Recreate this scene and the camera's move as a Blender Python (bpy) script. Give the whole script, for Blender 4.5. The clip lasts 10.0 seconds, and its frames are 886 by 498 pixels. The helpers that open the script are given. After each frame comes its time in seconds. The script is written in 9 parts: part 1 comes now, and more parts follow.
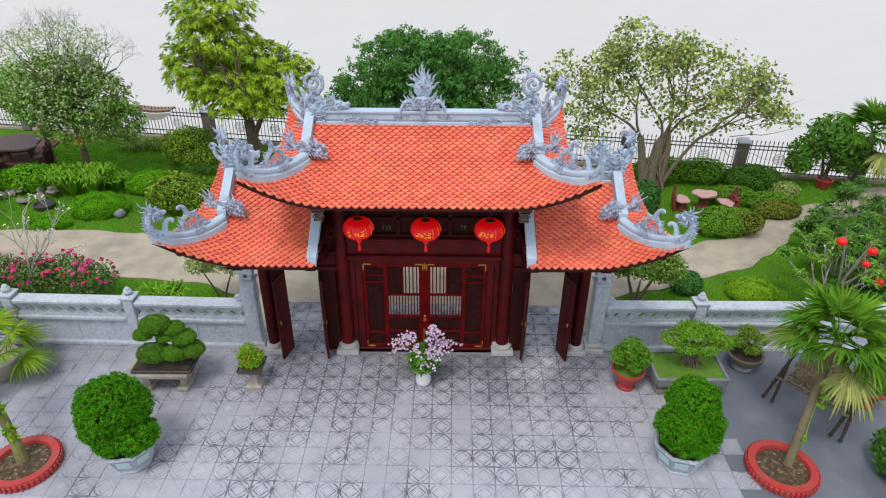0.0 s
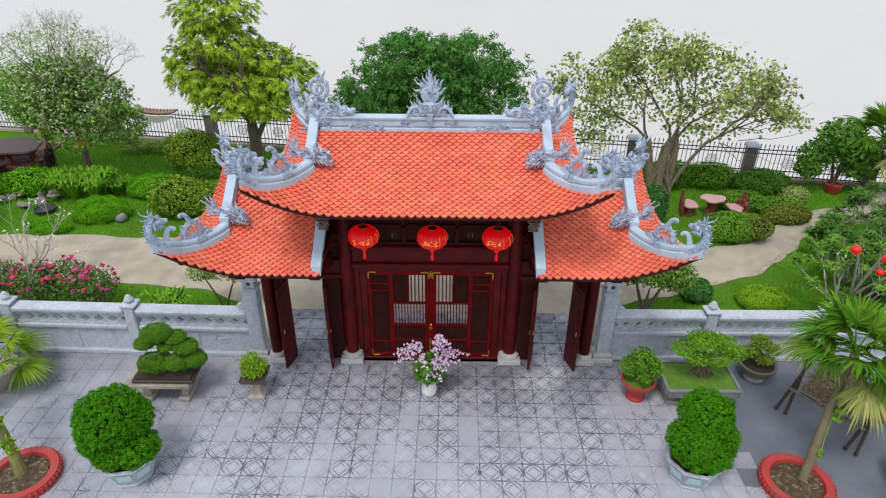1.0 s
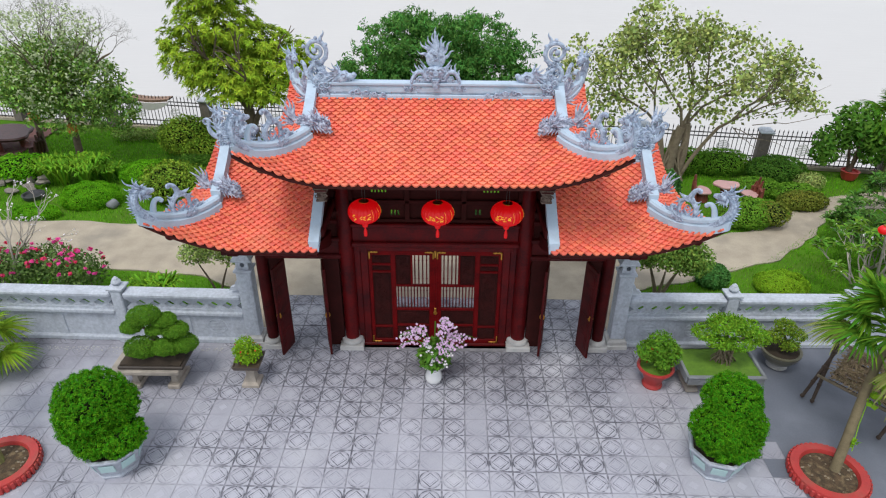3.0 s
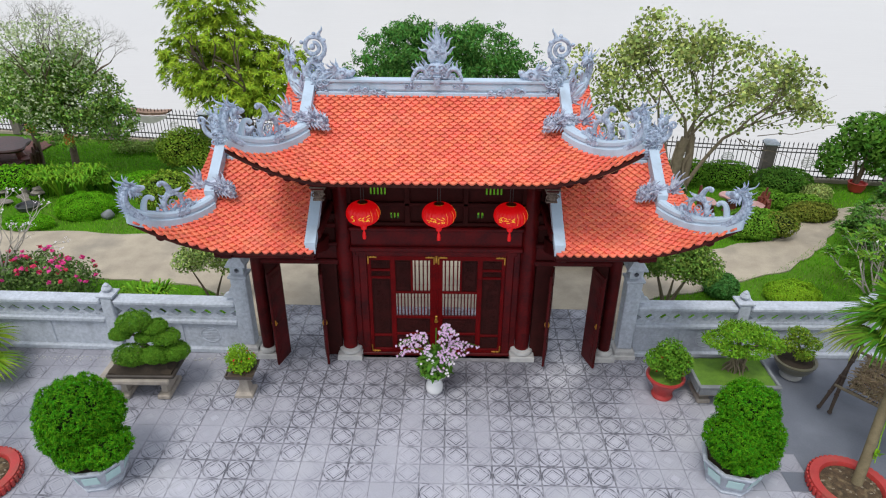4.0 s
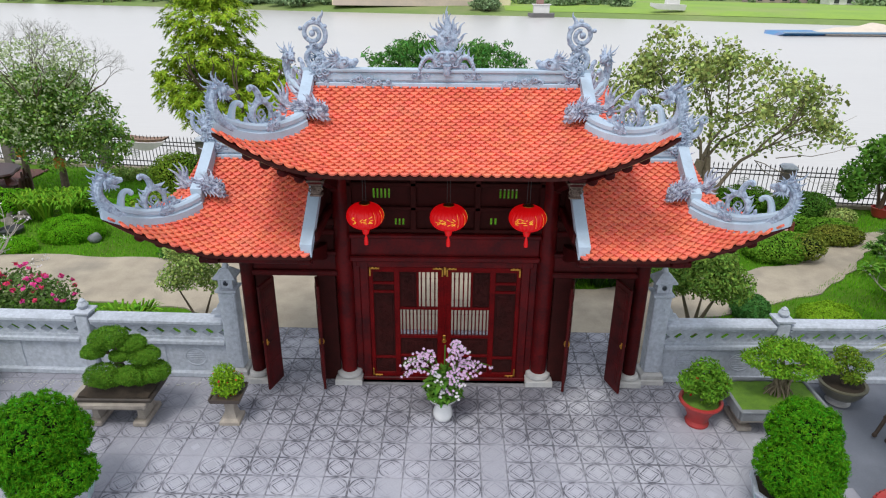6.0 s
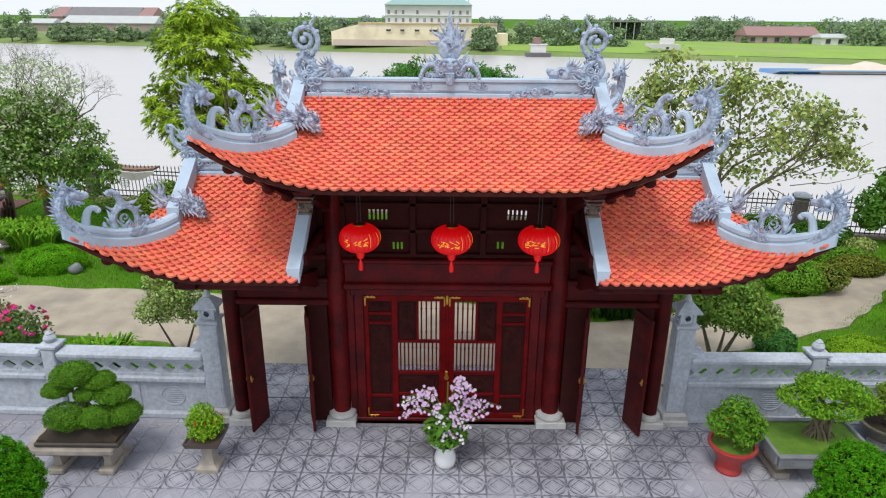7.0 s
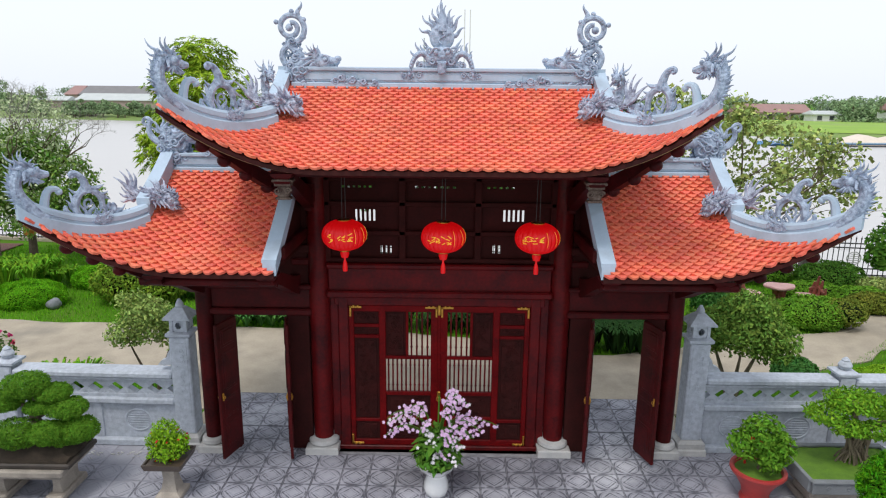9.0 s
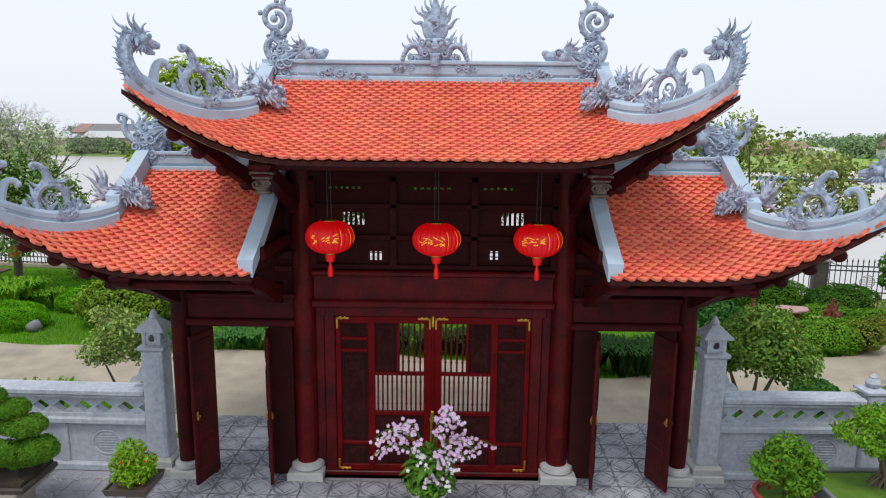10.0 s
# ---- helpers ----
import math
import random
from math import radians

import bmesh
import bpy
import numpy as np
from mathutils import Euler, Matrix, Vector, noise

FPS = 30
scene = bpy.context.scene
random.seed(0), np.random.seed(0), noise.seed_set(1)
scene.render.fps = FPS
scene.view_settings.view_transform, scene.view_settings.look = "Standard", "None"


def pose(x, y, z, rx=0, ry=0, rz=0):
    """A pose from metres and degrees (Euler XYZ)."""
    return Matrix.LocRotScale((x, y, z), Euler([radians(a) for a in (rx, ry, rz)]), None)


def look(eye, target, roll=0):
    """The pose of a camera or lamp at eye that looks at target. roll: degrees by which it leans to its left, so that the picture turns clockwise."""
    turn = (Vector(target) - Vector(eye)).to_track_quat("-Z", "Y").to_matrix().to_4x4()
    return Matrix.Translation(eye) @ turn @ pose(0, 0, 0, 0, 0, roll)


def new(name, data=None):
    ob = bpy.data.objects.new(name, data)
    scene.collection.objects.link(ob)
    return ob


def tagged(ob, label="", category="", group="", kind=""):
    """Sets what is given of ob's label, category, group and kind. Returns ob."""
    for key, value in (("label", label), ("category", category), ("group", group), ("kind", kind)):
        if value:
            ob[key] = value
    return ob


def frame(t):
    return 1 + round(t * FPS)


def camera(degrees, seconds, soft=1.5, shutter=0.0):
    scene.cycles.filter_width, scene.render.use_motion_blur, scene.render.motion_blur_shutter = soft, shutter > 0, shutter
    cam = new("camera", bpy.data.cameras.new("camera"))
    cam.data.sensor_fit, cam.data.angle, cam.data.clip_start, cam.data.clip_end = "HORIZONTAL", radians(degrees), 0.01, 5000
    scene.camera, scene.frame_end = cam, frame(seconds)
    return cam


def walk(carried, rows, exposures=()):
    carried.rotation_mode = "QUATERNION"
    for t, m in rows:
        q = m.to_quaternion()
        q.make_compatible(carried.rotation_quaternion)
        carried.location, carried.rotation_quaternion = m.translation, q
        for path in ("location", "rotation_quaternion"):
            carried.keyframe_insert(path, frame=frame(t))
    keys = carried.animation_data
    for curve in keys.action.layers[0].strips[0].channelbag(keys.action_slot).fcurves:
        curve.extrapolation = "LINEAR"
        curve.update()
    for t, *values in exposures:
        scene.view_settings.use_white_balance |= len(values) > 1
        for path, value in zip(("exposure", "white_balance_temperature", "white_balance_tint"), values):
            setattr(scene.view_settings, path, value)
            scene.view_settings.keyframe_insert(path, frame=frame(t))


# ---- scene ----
cam = camera(69.8, 10.0, soft=1.15)
PATH = [
    (0, (0.38, -11.478, 9.472), (0.382, -9.752, 8.462), 0.5),
    (0.5, (0.329, -11.342, 9.448), (0.327, -9.614, 8.44), 0.5),
    (1, (0.283, -11.181, 9.485), (0.279, -9.454, 8.475), 0.5),
    (1.5, (0.239, -11.071, 9.474), (0.236, -9.344, 8.466), 0.5),
    (2, (0.217, -10.977, 9.273), (0.212, -9.25, 8.264), 0.4),
    (2.5, (0.188, -10.902, 8.958), (0.185, -9.177, 7.946), 0.5),
    (4, (0.168, -10.618, 8.167), (0.161, -8.85, 7.232), 0.5),
    (4.5, (0.15, -10.617, 7.88), (0.142, -8.832, 6.978), 0.5),
    (5, (0.12, -10.581, 7.605), (0.113, -8.78, 6.734), 0.5),
    (5.5, (0.07, -10.372, 7.322), (0.06, -8.557, 6.483), 0.5),
    (7, (-0.055, -9.177, 6.521), (-0.059, -7.298, 5.836), 0.5),
    (7.5, (-0.032, -9.02, 6.217), (-0.038, -7.123, 5.584), 0.6),
    (8, (0.008, -8.948, 5.893), (-0.001, -7.032, 5.317), 0.5),
    (8.5, (0.058, -8.916, 5.59), (0.047, -6.984, 5.073), 0.5),
    (9, (0.094, -8.828, 5.315), (0.083, -6.882, 4.855), 0.6),
    (9.5, (0.133, -8.613, 5.044), (0.118, -6.654, 4.64), 0.6),
    (10, (0.203, -8.303, 4.759), (0.185, -6.333, 4.414), 0.6),
]
walk(cam, [(t, look(eye, target, roll)) for t, eye, target, roll in PATH],
     [(0.0, 0.13), (4.0, 0.15), (7.0, 0.18), (8.0, 0.25), (8.5, 0.22), (9.5, 0.08), (10.0, 0.04)])

# ---- daylight: bright overcast ----
world = bpy.data.worlds.new("overcast_sky")
scene.world = world
world.use_nodes = True
wt = world.node_tree
wt.nodes.clear()
sky = wt.nodes.new("ShaderNodeTexSky")
sky.sky_type = "NISHITA"
sky.sun_disc = False
sky.sun_elevation, sky.sun_rotation = radians(64), radians(208)
sky.air_density, sky.dust_density, sky.ozone_density = 1.6, 4.0, 1.0
SKY_STRENGTH = 0.130
cloud = wt.nodes.new("ShaderNodeMix")
cloud.data_type = "RGBA"
cloud.inputs["Factor"].default_value = 0.82
cloud.inputs["B"].default_value = (7.35, 7.8, 8.55, 1)
bg = wt.nodes.new("ShaderNodeBackground")
bg.inputs["Strength"].default_value = SKY_STRENGTH
wo = wt.nodes.new("ShaderNodeOutputWorld")
wt.links.new(sky.outputs["Color"], cloud.inputs["A"])
wt.links.new(cloud.outputs["Result"], bg.inputs["Color"])
wt.links.new(bg.outputs["Background"], wo.inputs["Surface"])

sun = new("sun", bpy.data.lights.new("sun", "SUN"))
sun.data.energy, sun.data.angle, sun.data.color = 1.5, radians(16), (1.0, 0.975, 0.94)
sun.matrix_world = look((-9, -17, 40), (0, 0, 0))
scene.view_settings.exposure = 0.15


# ---- materials ----
def mat(name, base, alt=None, rough=0.7, scale=4.0, fine=40.0, bump=0.15, metal=0.0, contrast=1.0, spec=0.5,
        island=0.0, rnd=0.0, stain=None, stain_amount=0.0, stain_scale=1.2, translucent=0.0, coat=0.0, detail=6.0):
    """Two scales of colour variation, an optional stain, fine relief; island and rnd vary single pieces."""
    m = bpy.data.materials.new(name)
    m.use_nodes = True
    nt = m.node_tree
    nt.nodes.clear()
    N, L = nt.nodes.new, nt.links.new
    out, bsdf = N("ShaderNodeOutputMaterial"), N("ShaderNodeBsdfPrincipled")
    bsdf.inputs["Roughness"].default_value = rough
    bsdf.inputs["Metallic"].default_value = metal
    bsdf.inputs["Specular IOR Level"].default_value = spec
    bsdf.inputs["Coat Weight"].default_value = coat
    geo = N("ShaderNodeNewGeometry")
    n1, n2 = N("ShaderNodeTexNoise"), N("ShaderNodeTexNoise")
    n1.inputs["Scale"].default_value, n1.inputs["Detail"].default_value = scale, detail
    n2.inputs["Scale"].default_value, n2.inputs["Detail"].default_value = fine, 3.0
    for n in (n1, n2):
        L(geo.outputs["Position"], n.inputs["Vector"])
    alt = alt or tuple(c * 0.7 for c in base)
    mix = N("ShaderNodeMix")
    mix.data_type = "RGBA"
    mix.inputs["A"].default_value, mix.inputs["B"].default_value = (*base, 1), (*alt, 1)
    ramp = N("ShaderNodeMapRange")
    ramp.inputs["From Min"].default_value, ramp.inputs["From Max"].default_value = 0.5 - 0.22 / contrast, 0.5 + 0.22 / contrast
    add = N("ShaderNodeMath")
    add.operation = "MULTIPLY_ADD"
    add.inputs[1].default_value = 0.35
    L(n2.outputs["Fac"], add.inputs[0])
    sub = N("ShaderNodeMath")
    sub.operation = "MULTIPLY"
    sub.inputs[1].default_value = 0.65
    L(n1.outputs["Fac"], sub.inputs[0])
    L(sub.outputs[0], add.inputs[2])
    L(add.outputs[0], ramp.inputs["Value"])
    L(ramp.outputs["Result"], mix.inputs["Factor"])
    colour = mix.outputs["Result"]
    if stain:
        n3 = N("ShaderNodeTexNoise")
        n3.inputs["Scale"].default_value, n3.inputs["Detail"].default_value = stain_scale, 8.0
        L(geo.outputs["Position"], n3.inputs["Vector"])
        r3 = N("ShaderNodeMapRange")
        r3.inputs["From Min"].default_value, r3.inputs["From Max"].default_value = 0.5, 0.72
        r3.inputs["To Max"].default_value = stain_amount
        L(n3.outputs["Fac"], r3.inputs["Value"])
        m3 = N("ShaderNodeMix")
        m3.data_type = "RGBA"
        m3.inputs["B"].default_value = (*stain, 1)
        L(colour, m3.inputs["A"])
        L(r3.outputs["Result"], m3.inputs["Factor"])
        colour = m3.outputs["Result"]
    if island or rnd:
        hsv = N("ShaderNodeHueSaturation")
        src = geo.outputs["Random Per Island"]
        amount = island
        if rnd:
            src, amount = N("ShaderNodeObjectInfo").outputs["Random"], rnd
        rv = N("ShaderNodeMapRange")
        rv.inputs["To Min"].default_value, rv.inputs["To Max"].default_value = 1 - amount, 1 + amount
        L(src, rv.inputs["Value"])
        L(rv.outputs["Result"], hsv.inputs["Value"])
        wob = N("ShaderNodeMath")
        wob.operation = "MULTIPLY"
        wob.inputs[1].default_value = 7.31
        L(src, wob.inputs[0])
        fr = N("ShaderNodeMath")
        fr.operation = "FRACT"
        L(wob.outputs[0], fr.inputs[0])
        rh = N("ShaderNodeMapRange")
        rh.inputs["To Min"].default_value, rh.inputs["To Max"].default_value = 0.5 - amount * 0.05, 0.5 + amount * 0.05
        L(fr.outputs[0], rh.inputs["Value"])
        L(rh.outputs["Result"], hsv.inputs["Hue"])
        L(colour, hsv.inputs["Color"])
        colour = hsv.outputs["Color"]
    L(colour, bsdf.inputs["Base Color"])
    if bump:
        bp = N("ShaderNodeBump")
        bp.inputs["Strength"].default_value, bp.inputs["Distance"].default_value = bump, 0.02
        L(add.outputs[0], bp.inputs["Height"])
        L(bp.outputs["Normal"], bsdf.inputs["Normal"])
    if translucent:
        tr, ms = N("ShaderNodeBsdfTranslucent"), N("ShaderNodeMixShader")
        ms.inputs["Fac"].default_value = translucent
        L(colour, tr.inputs["Color"])
        L(bsdf.outputs["BSDF"], ms.inputs[1])
        L(tr.outputs["BSDF"], ms.inputs[2])
        L(ms.outputs["Shader"], out.inputs["Surface"])
    else:
        L(bsdf.outputs["BSDF"], out.inputs["Surface"])
    return m


CLAY = mat("orange_clay_tile", (0.83, 0.185, 0.105), (0.69, 0.127, 0.069), rough=0.62, scale=1.6, fine=30, bump=0.1, island=0.12,
           stain=(0.76, 0.23, 0.14), stain_amount=0.45, stain_scale=2.6)
CLAY_PIECE = mat("orange_clay_tile_piece", (0.83, 0.185, 0.105), (0.69, 0.127, 0.069), rough=0.62, scale=1.6, fine=30, bump=0.1, rnd=0.12,
                 stain=(0.76, 0.23, 0.14), stain_amount=0.45, stain_scale=2.6)
BLUE_LIME = mat("blue_grey_lime_render", (0.46, 0.56, 0.67), (0.37, 0.46, 0.56), rough=0.8, scale=3, fine=30, bump=0.2,
                stain=(0.22, 0.25, 0.29), stain_amount=0.55, stain_scale=2.4)
BLUE_CARVED = mat("blue_grey_carving", (0.46, 0.545, 0.67), (0.27, 0.33, 0.44), rough=0.75, scale=20, fine=85, bump=0.8, contrast=2.0,
                  stain=(0.12, 0.13, 0.19), stain_amount=0.85, stain_scale=15)
BLUE_DARK = mat("weathered_blue_carving", (0.56, 0.61, 0.72), (0.20, 0.21, 0.30), rough=0.8, scale=14, fine=80, bump=0.7, contrast=1.9,
                stain=(0.11, 0.08, 0.13), stain_amount=0.8, stain_scale=11)
LACQUER = mat("dark_red_lacquered_wood", (0.138, 0.006, 0.007), (0.042, 0.005, 0.006), rough=0.34, scale=2.5, fine=22, bump=0.15, contrast=1.4, spec=0.16)
LACQUER_DARK = mat("near_black_red_wood", (0.060, 0.013, 0.012), (0.028, 0.010, 0.009), rough=0.7, scale=4, fine=30, bump=0.2, spec=0.05)
# darker copy of the red lacquer: eave shade painted into side bays and brackets
LACQUER_SHADED = mat("shaded_maroon_lacquer", (0.090, 0.007, 0.008), (0.030, 0.006, 0.006), rough=0.5, scale=3, fine=25, bump=0.15, contrast=1.4, spec=0.12)
LACQUER_RED = mat("bright_red_lacquer", (0.185, 0.005, 0.006), (0.075, 0.003, 0.004), rough=0.38, scale=3, fine=25, bump=0.12, spec=0.08, contrast=1.3)
GOLD = mat("gilded_brass", (0.75, 0.42, 0.08), (0.45, 0.22, 0.04), rough=0.35, metal=1.0, scale=20, fine=90, bump=0.2)
STONE = mat("blue_grey_stone", (0.535, 0.575, 0.64), (0.34, 0.37, 0.42), rough=0.82, scale=16, fine=95, bump=0.6, contrast=1.15,
            stain=(0.27, 0.285, 0.32), stain_amount=0.5, stain_scale=3.4)
STONE_PALE = mat("pale_stone", (0.55, 0.54, 0.52), (0.38, 0.38, 0.38), rough=0.8, scale=5, fine=60, bump=0.25,
                 stain=(0.2, 0.19, 0.17), stain_amount=0.5, stain_scale=3)
STONE_TAN = mat("weathered_tan_stone", (0.42, 0.37, 0.31), (0.25, 0.22, 0.19), rough=0.85, scale=5, fine=50, bump=0.3,
                stain=(0.12, 0.11, 0.10), stain_amount=0.5, stain_scale=3)
CONCRETE = mat("path_concrete", (0.43, 0.37, 0.285), (0.31, 0.265, 0.205), rough=0.9, scale=1.8, contrast=1.5, fine=30, bump=0.25,
               stain=(0.22, 0.2, 0.17), stain_amount=0.5, stain_scale=0.9)
GRASS_SOIL = mat("lawn_ground", (0.09, 0.22, 0.014), (0.055, 0.14, 0.011), rough=0.95, spec=0.05, scale=1.2, fine=25, bump=0.4,
                 stain=(0.10, 0.13, 0.03), stain_amount=0.5, stain_scale=0.7)
GRASS = mat("grass_blades", (0.19, 0.48, 0.020), (0.105, 0.32, 0.014), spec=0.06, rough=0.85, scale=1.0, fine=10, bump=0, island=0.25, translucent=0.25)
SOIL = mat("dark_soil", (0.05, 0.035, 0.022), (0.025, 0.018, 0.012), rough=0.95, scale=12, fine=60, bump=0.6)
STONE_TRAY = mat("dark_tray_stone", (0.24, 0.255, 0.27), (0.15, 0.16, 0.17), rough=0.8, scale=4, fine=50, bump=0.3, stain=(0.10, 0.10, 0.10), stain_amount=0.5, stain_scale=3)
MOSS = mat("moss", (0.135, 0.26, 0.020), (0.07, 0.15, 0.015), rough=0.95, scale=8, fine=90, bump=0.7)
BARK = mat("grey_brown_bark", (0.17, 0.125, 0.085), (0.08, 0.058, 0.04), rough=0.9, scale=8, fine=45, bump=0.7)
BARK_PALE = mat("pale_bark", (0.25, 0.20, 0.135), (0.12, 0.095, 0.062), rough=0.9, scale=8, fine=45, bump=0.6)
TERRACOTTA_RED = mat("red_painted_clay", (0.48, 0.042, 0.036), (0.34, 0.03, 0.028), rough=0.5, scale=5, fine=40, bump=0.15,
                     stain=(0.25, 0.09, 0.06), stain_amount=0.5, stain_scale=4)
IRON = mat("black_wrought_iron", (0.02, 0.02, 0.022), (0.045, 0.035, 0.03), rough=0.5, scale=10, fine=60, bump=0.15)
LANTERN_GOLD = mat("gold_print", (1.0, 0.60, 0.06), (0.92, 0.48, 0.04), rough=0.35, scale=20, fine=80, bump=0.0)
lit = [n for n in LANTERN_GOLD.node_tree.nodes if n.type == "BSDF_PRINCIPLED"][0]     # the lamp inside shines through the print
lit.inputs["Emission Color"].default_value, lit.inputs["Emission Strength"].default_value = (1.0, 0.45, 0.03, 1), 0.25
WHITE_CERAMIC = mat("white_ceramic", (0.78, 0.78, 0.77), (0.7, 0.7, 0.7), rough=0.2, scale=4, fine=30, bump=0.03, coat=0.4)


def leaf(name, base, alt, spread=0.3, translucent=0.18, rough=0.7):
    return mat(name, base, alt, rough=rough, scale=1.1, fine=8, bump=0, island=spread, translucent=translucent, spec=0.06)


# near-black fill for plant insides: the shade of the gaps, put into colour
SHADE_CORE = mat("dark_shade_core", (0.020, 0.030, 0.010), (0.010, 0.014, 0.006), rough=1.0, scale=12, fine=60, bump=0.5, spec=0.02)
LEAF_MID = leaf("mid_green_leaves", (0.11, 0.25, 0.030), (0.06, 0.16, 0.022))
LEAF_SHADE = leaf("shade_tree_leaves", (0.12, 0.30, 0.06), (0.06, 0.18, 0.035), spread=0.45)
LEAF_TOPIARY = leaf("topiary_leaves", (0.085, 0.30, 0.008), (0.045, 0.19, 0.006), spread=0.45)
# the beds behind the gate lie in shade, which is painted into this green
LEAF_BED_SHADED = leaf("shaded_bed_leaves", (0.030, 0.080, 0.018), (0.016, 0.045, 0.012))
LEAF_DARK = leaf("dark_green_leaves", (0.085, 0.23, 0.05), (0.05, 0.15, 0.035))
LEAF_YELLOW = leaf("yellow_green_leaves", (0.36, 0.50, 0.035), (0.20, 0.33, 0.025), spread=0.4)
LEAF_SAGE = leaf("sage_green_leaves", (0.42, 0.49, 0.16), (0.21, 0.28, 0.07), spread=0.6)
LEAF_BRIGHT = leaf("bright_green_leaves", (0.17, 0.46, 0.014), (0.085, 0.29, 0.010), spread=0.3)
LEAF_PINE = leaf("pine_needles", (0.15, 0.33, 0.028), (0.085, 0.21, 0.02), spread=0.3, translucent=0.15)
LEAF_FAN = leaf("palm_fronds", (0.15, 0.31, 0.022), (0.06, 0.16, 0.013), spread=0.5, translucent=0.3)
PETAL_LILAC = leaf("lilac_petals", (0.84, 0.64, 0.84), (0.72, 0.45, 0.72), spread=0.12, translucent=0.3)
PETAL_WHITE = leaf("white_petals", (0.85, 0.82, 0.83), (0.80, 0.74, 0.78), spread=0.08, translucent=0.3)
PETAL_PINK = leaf("magenta_petals", (0.85, 0.10, 0.40), (0.75, 0.07, 0.26), spread=0.2, translucent=0.3)
PETAL_RED = leaf("red_petals", (0.65, 0.03, 0.03), (0.5, 0.02, 0.02), spread=0.2, translucent=0.3)


def tile_material(name, per_object):
    """Moulded cement tile: ring and lozenge grooves hold dark dirt, and dust washes over some of them."""
    m = mat(name, (0.44, 0.44, 0.495), (0.34, 0.345, 0.40), rough=0.72, scale=1.1, fine=35, bump=0.2,
            stain=(0.57, 0.57, 0.605), stain_amount=0.75, stain_scale=0.55,
            rnd=0.08 if per_object else 0.0, island=0.0 if per_object else 0.08)
    nt = m.node_tree
    N, L = nt.nodes.new, nt.links.new
    bsdf = [n for n in nt.nodes if n.type == "BSDF_PRINCIPLED"][0]
    colour = bsdf.inputs["Base Color"].links[0].from_socket

    def op(kind, a, b=None, c=None):
        n = N("ShaderNodeMath")
        n.operation = kind
        for i, v in enumerate((a, b, c)):
            if v is None:
                continue
            if isinstance(v, (int, float)):
                n.inputs[i].default_value = v
            else:
                L(v, n.inputs[i])
        return n.outputs[0]

    uv = N("ShaderNodeUVMap")
    sep = N("ShaderNodeSeparateXYZ")
    L(uv.outputs["UV"], sep.inputs[0])
    ax, ay = op("ABSOLUTE", sep.outputs["X"]), op("ABSOLUTE", sep.outputs["Y"])
    r = op("SQRT", op("ADD", op("MULTIPLY", ax, ax), op("MULTIPLY", ay, ay)))

    def line(value, at, half):
        return op("SUBTRACT", 1.0, op("SMOOTH_MIN", op("DIVIDE", op("ABSOLUTE", op("SUBTRACT", value, at)), half), 1.0, 0.15))

    def ramp(value, a, b):
        n = N("ShaderNodeMapRange")
        n.interpolation_type = "SMOOTHSTEP"
        n.inputs["From Min"].default_value, n.inputs["From Max"].default_value = a, b
        L(value, n.inputs["Value"])
        return n.outputs["Result"]

    ring = op("MAXIMUM", line(r, 0.445, 0.050), op("MULTIPLY", line(r, 0.375, 0.020), 0.5))
    loz = op("MAXIMUM", line(op("ADD", ax, ay), 0.355, 0.050), op("MULTIPLY", line(op("ADD", ax, ay), 0.235, 0.022), 0.6))
    corner = op("MULTIPLY", line(op("MAXIMUM", ax, ay), 0.478, 0.03), 1.0)
    mask = op("MAXIMUM", op("MAXIMUM", ring, loz), corner)
    geo = N("ShaderNodeNewGeometry")
    big, small = N("ShaderNodeTexNoise"), N("ShaderNodeTexNoise")
    big.inputs["Scale"].default_value, big.inputs["Detail"].default_value = 0.85, 6.0
    small.inputs["Scale"].default_value, small.inputs["Detail"].default_value = 11.0, 5.0
    L(geo.outputs["Position"], big.inputs["Vector"])
    L(geo.outputs["Position"], small.inputs["Vector"])
    src = N("ShaderNodeObjectInfo").outputs["Random"] if per_object else geo.outputs["Random Per Island"]
    # blotchy darkening before the gate and far out, plainer tiles towards the sides
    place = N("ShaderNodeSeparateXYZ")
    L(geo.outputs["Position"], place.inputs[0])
    near_gate = ramp(place.outputs["Y"], -2.9, -0.8)
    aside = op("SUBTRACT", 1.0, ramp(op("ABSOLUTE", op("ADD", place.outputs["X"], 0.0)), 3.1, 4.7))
    worn = op("ADD", op("MULTIPLY", big.outputs["Fac"], 2.8), op("ADD", op("MULTIPLY", src, 0.55), op("ADD", op("MULTIPLY", op("MULTIPLY", near_gate, aside), 0.5), op("MULTIPLY", aside, 0.26))))
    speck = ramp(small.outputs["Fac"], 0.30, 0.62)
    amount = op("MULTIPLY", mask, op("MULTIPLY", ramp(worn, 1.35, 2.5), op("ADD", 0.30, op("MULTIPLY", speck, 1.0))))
    darken = op("MULTIPLY", op("MULTIPLY", near_gate, aside), op("ADD", 0.03, op("MULTIPLY", ramp(big.outputs["Fac"], 0.35, 0.65), 0.28)))
    darken = op("MULTIPLY", darken, op("ADD", 0.75, op("MULTIPLY", speck, 0.3)))
    darken = op("ADD", darken, op("MULTIPLY", ramp(op("ABSOLUTE", place.outputs["X"]), 3.4, 6.2), op("MULTIPLY", big.outputs["Fac"], 0.42)))
    darken = op("ADD", darken, op("MULTIPLY", ramp(place.outputs["Y"], -2.0, -0.5), op("ADD", 0.02, op("MULTIPLY", ramp(big.outputs["Fac"], 0.3, 0.7), 0.24))))
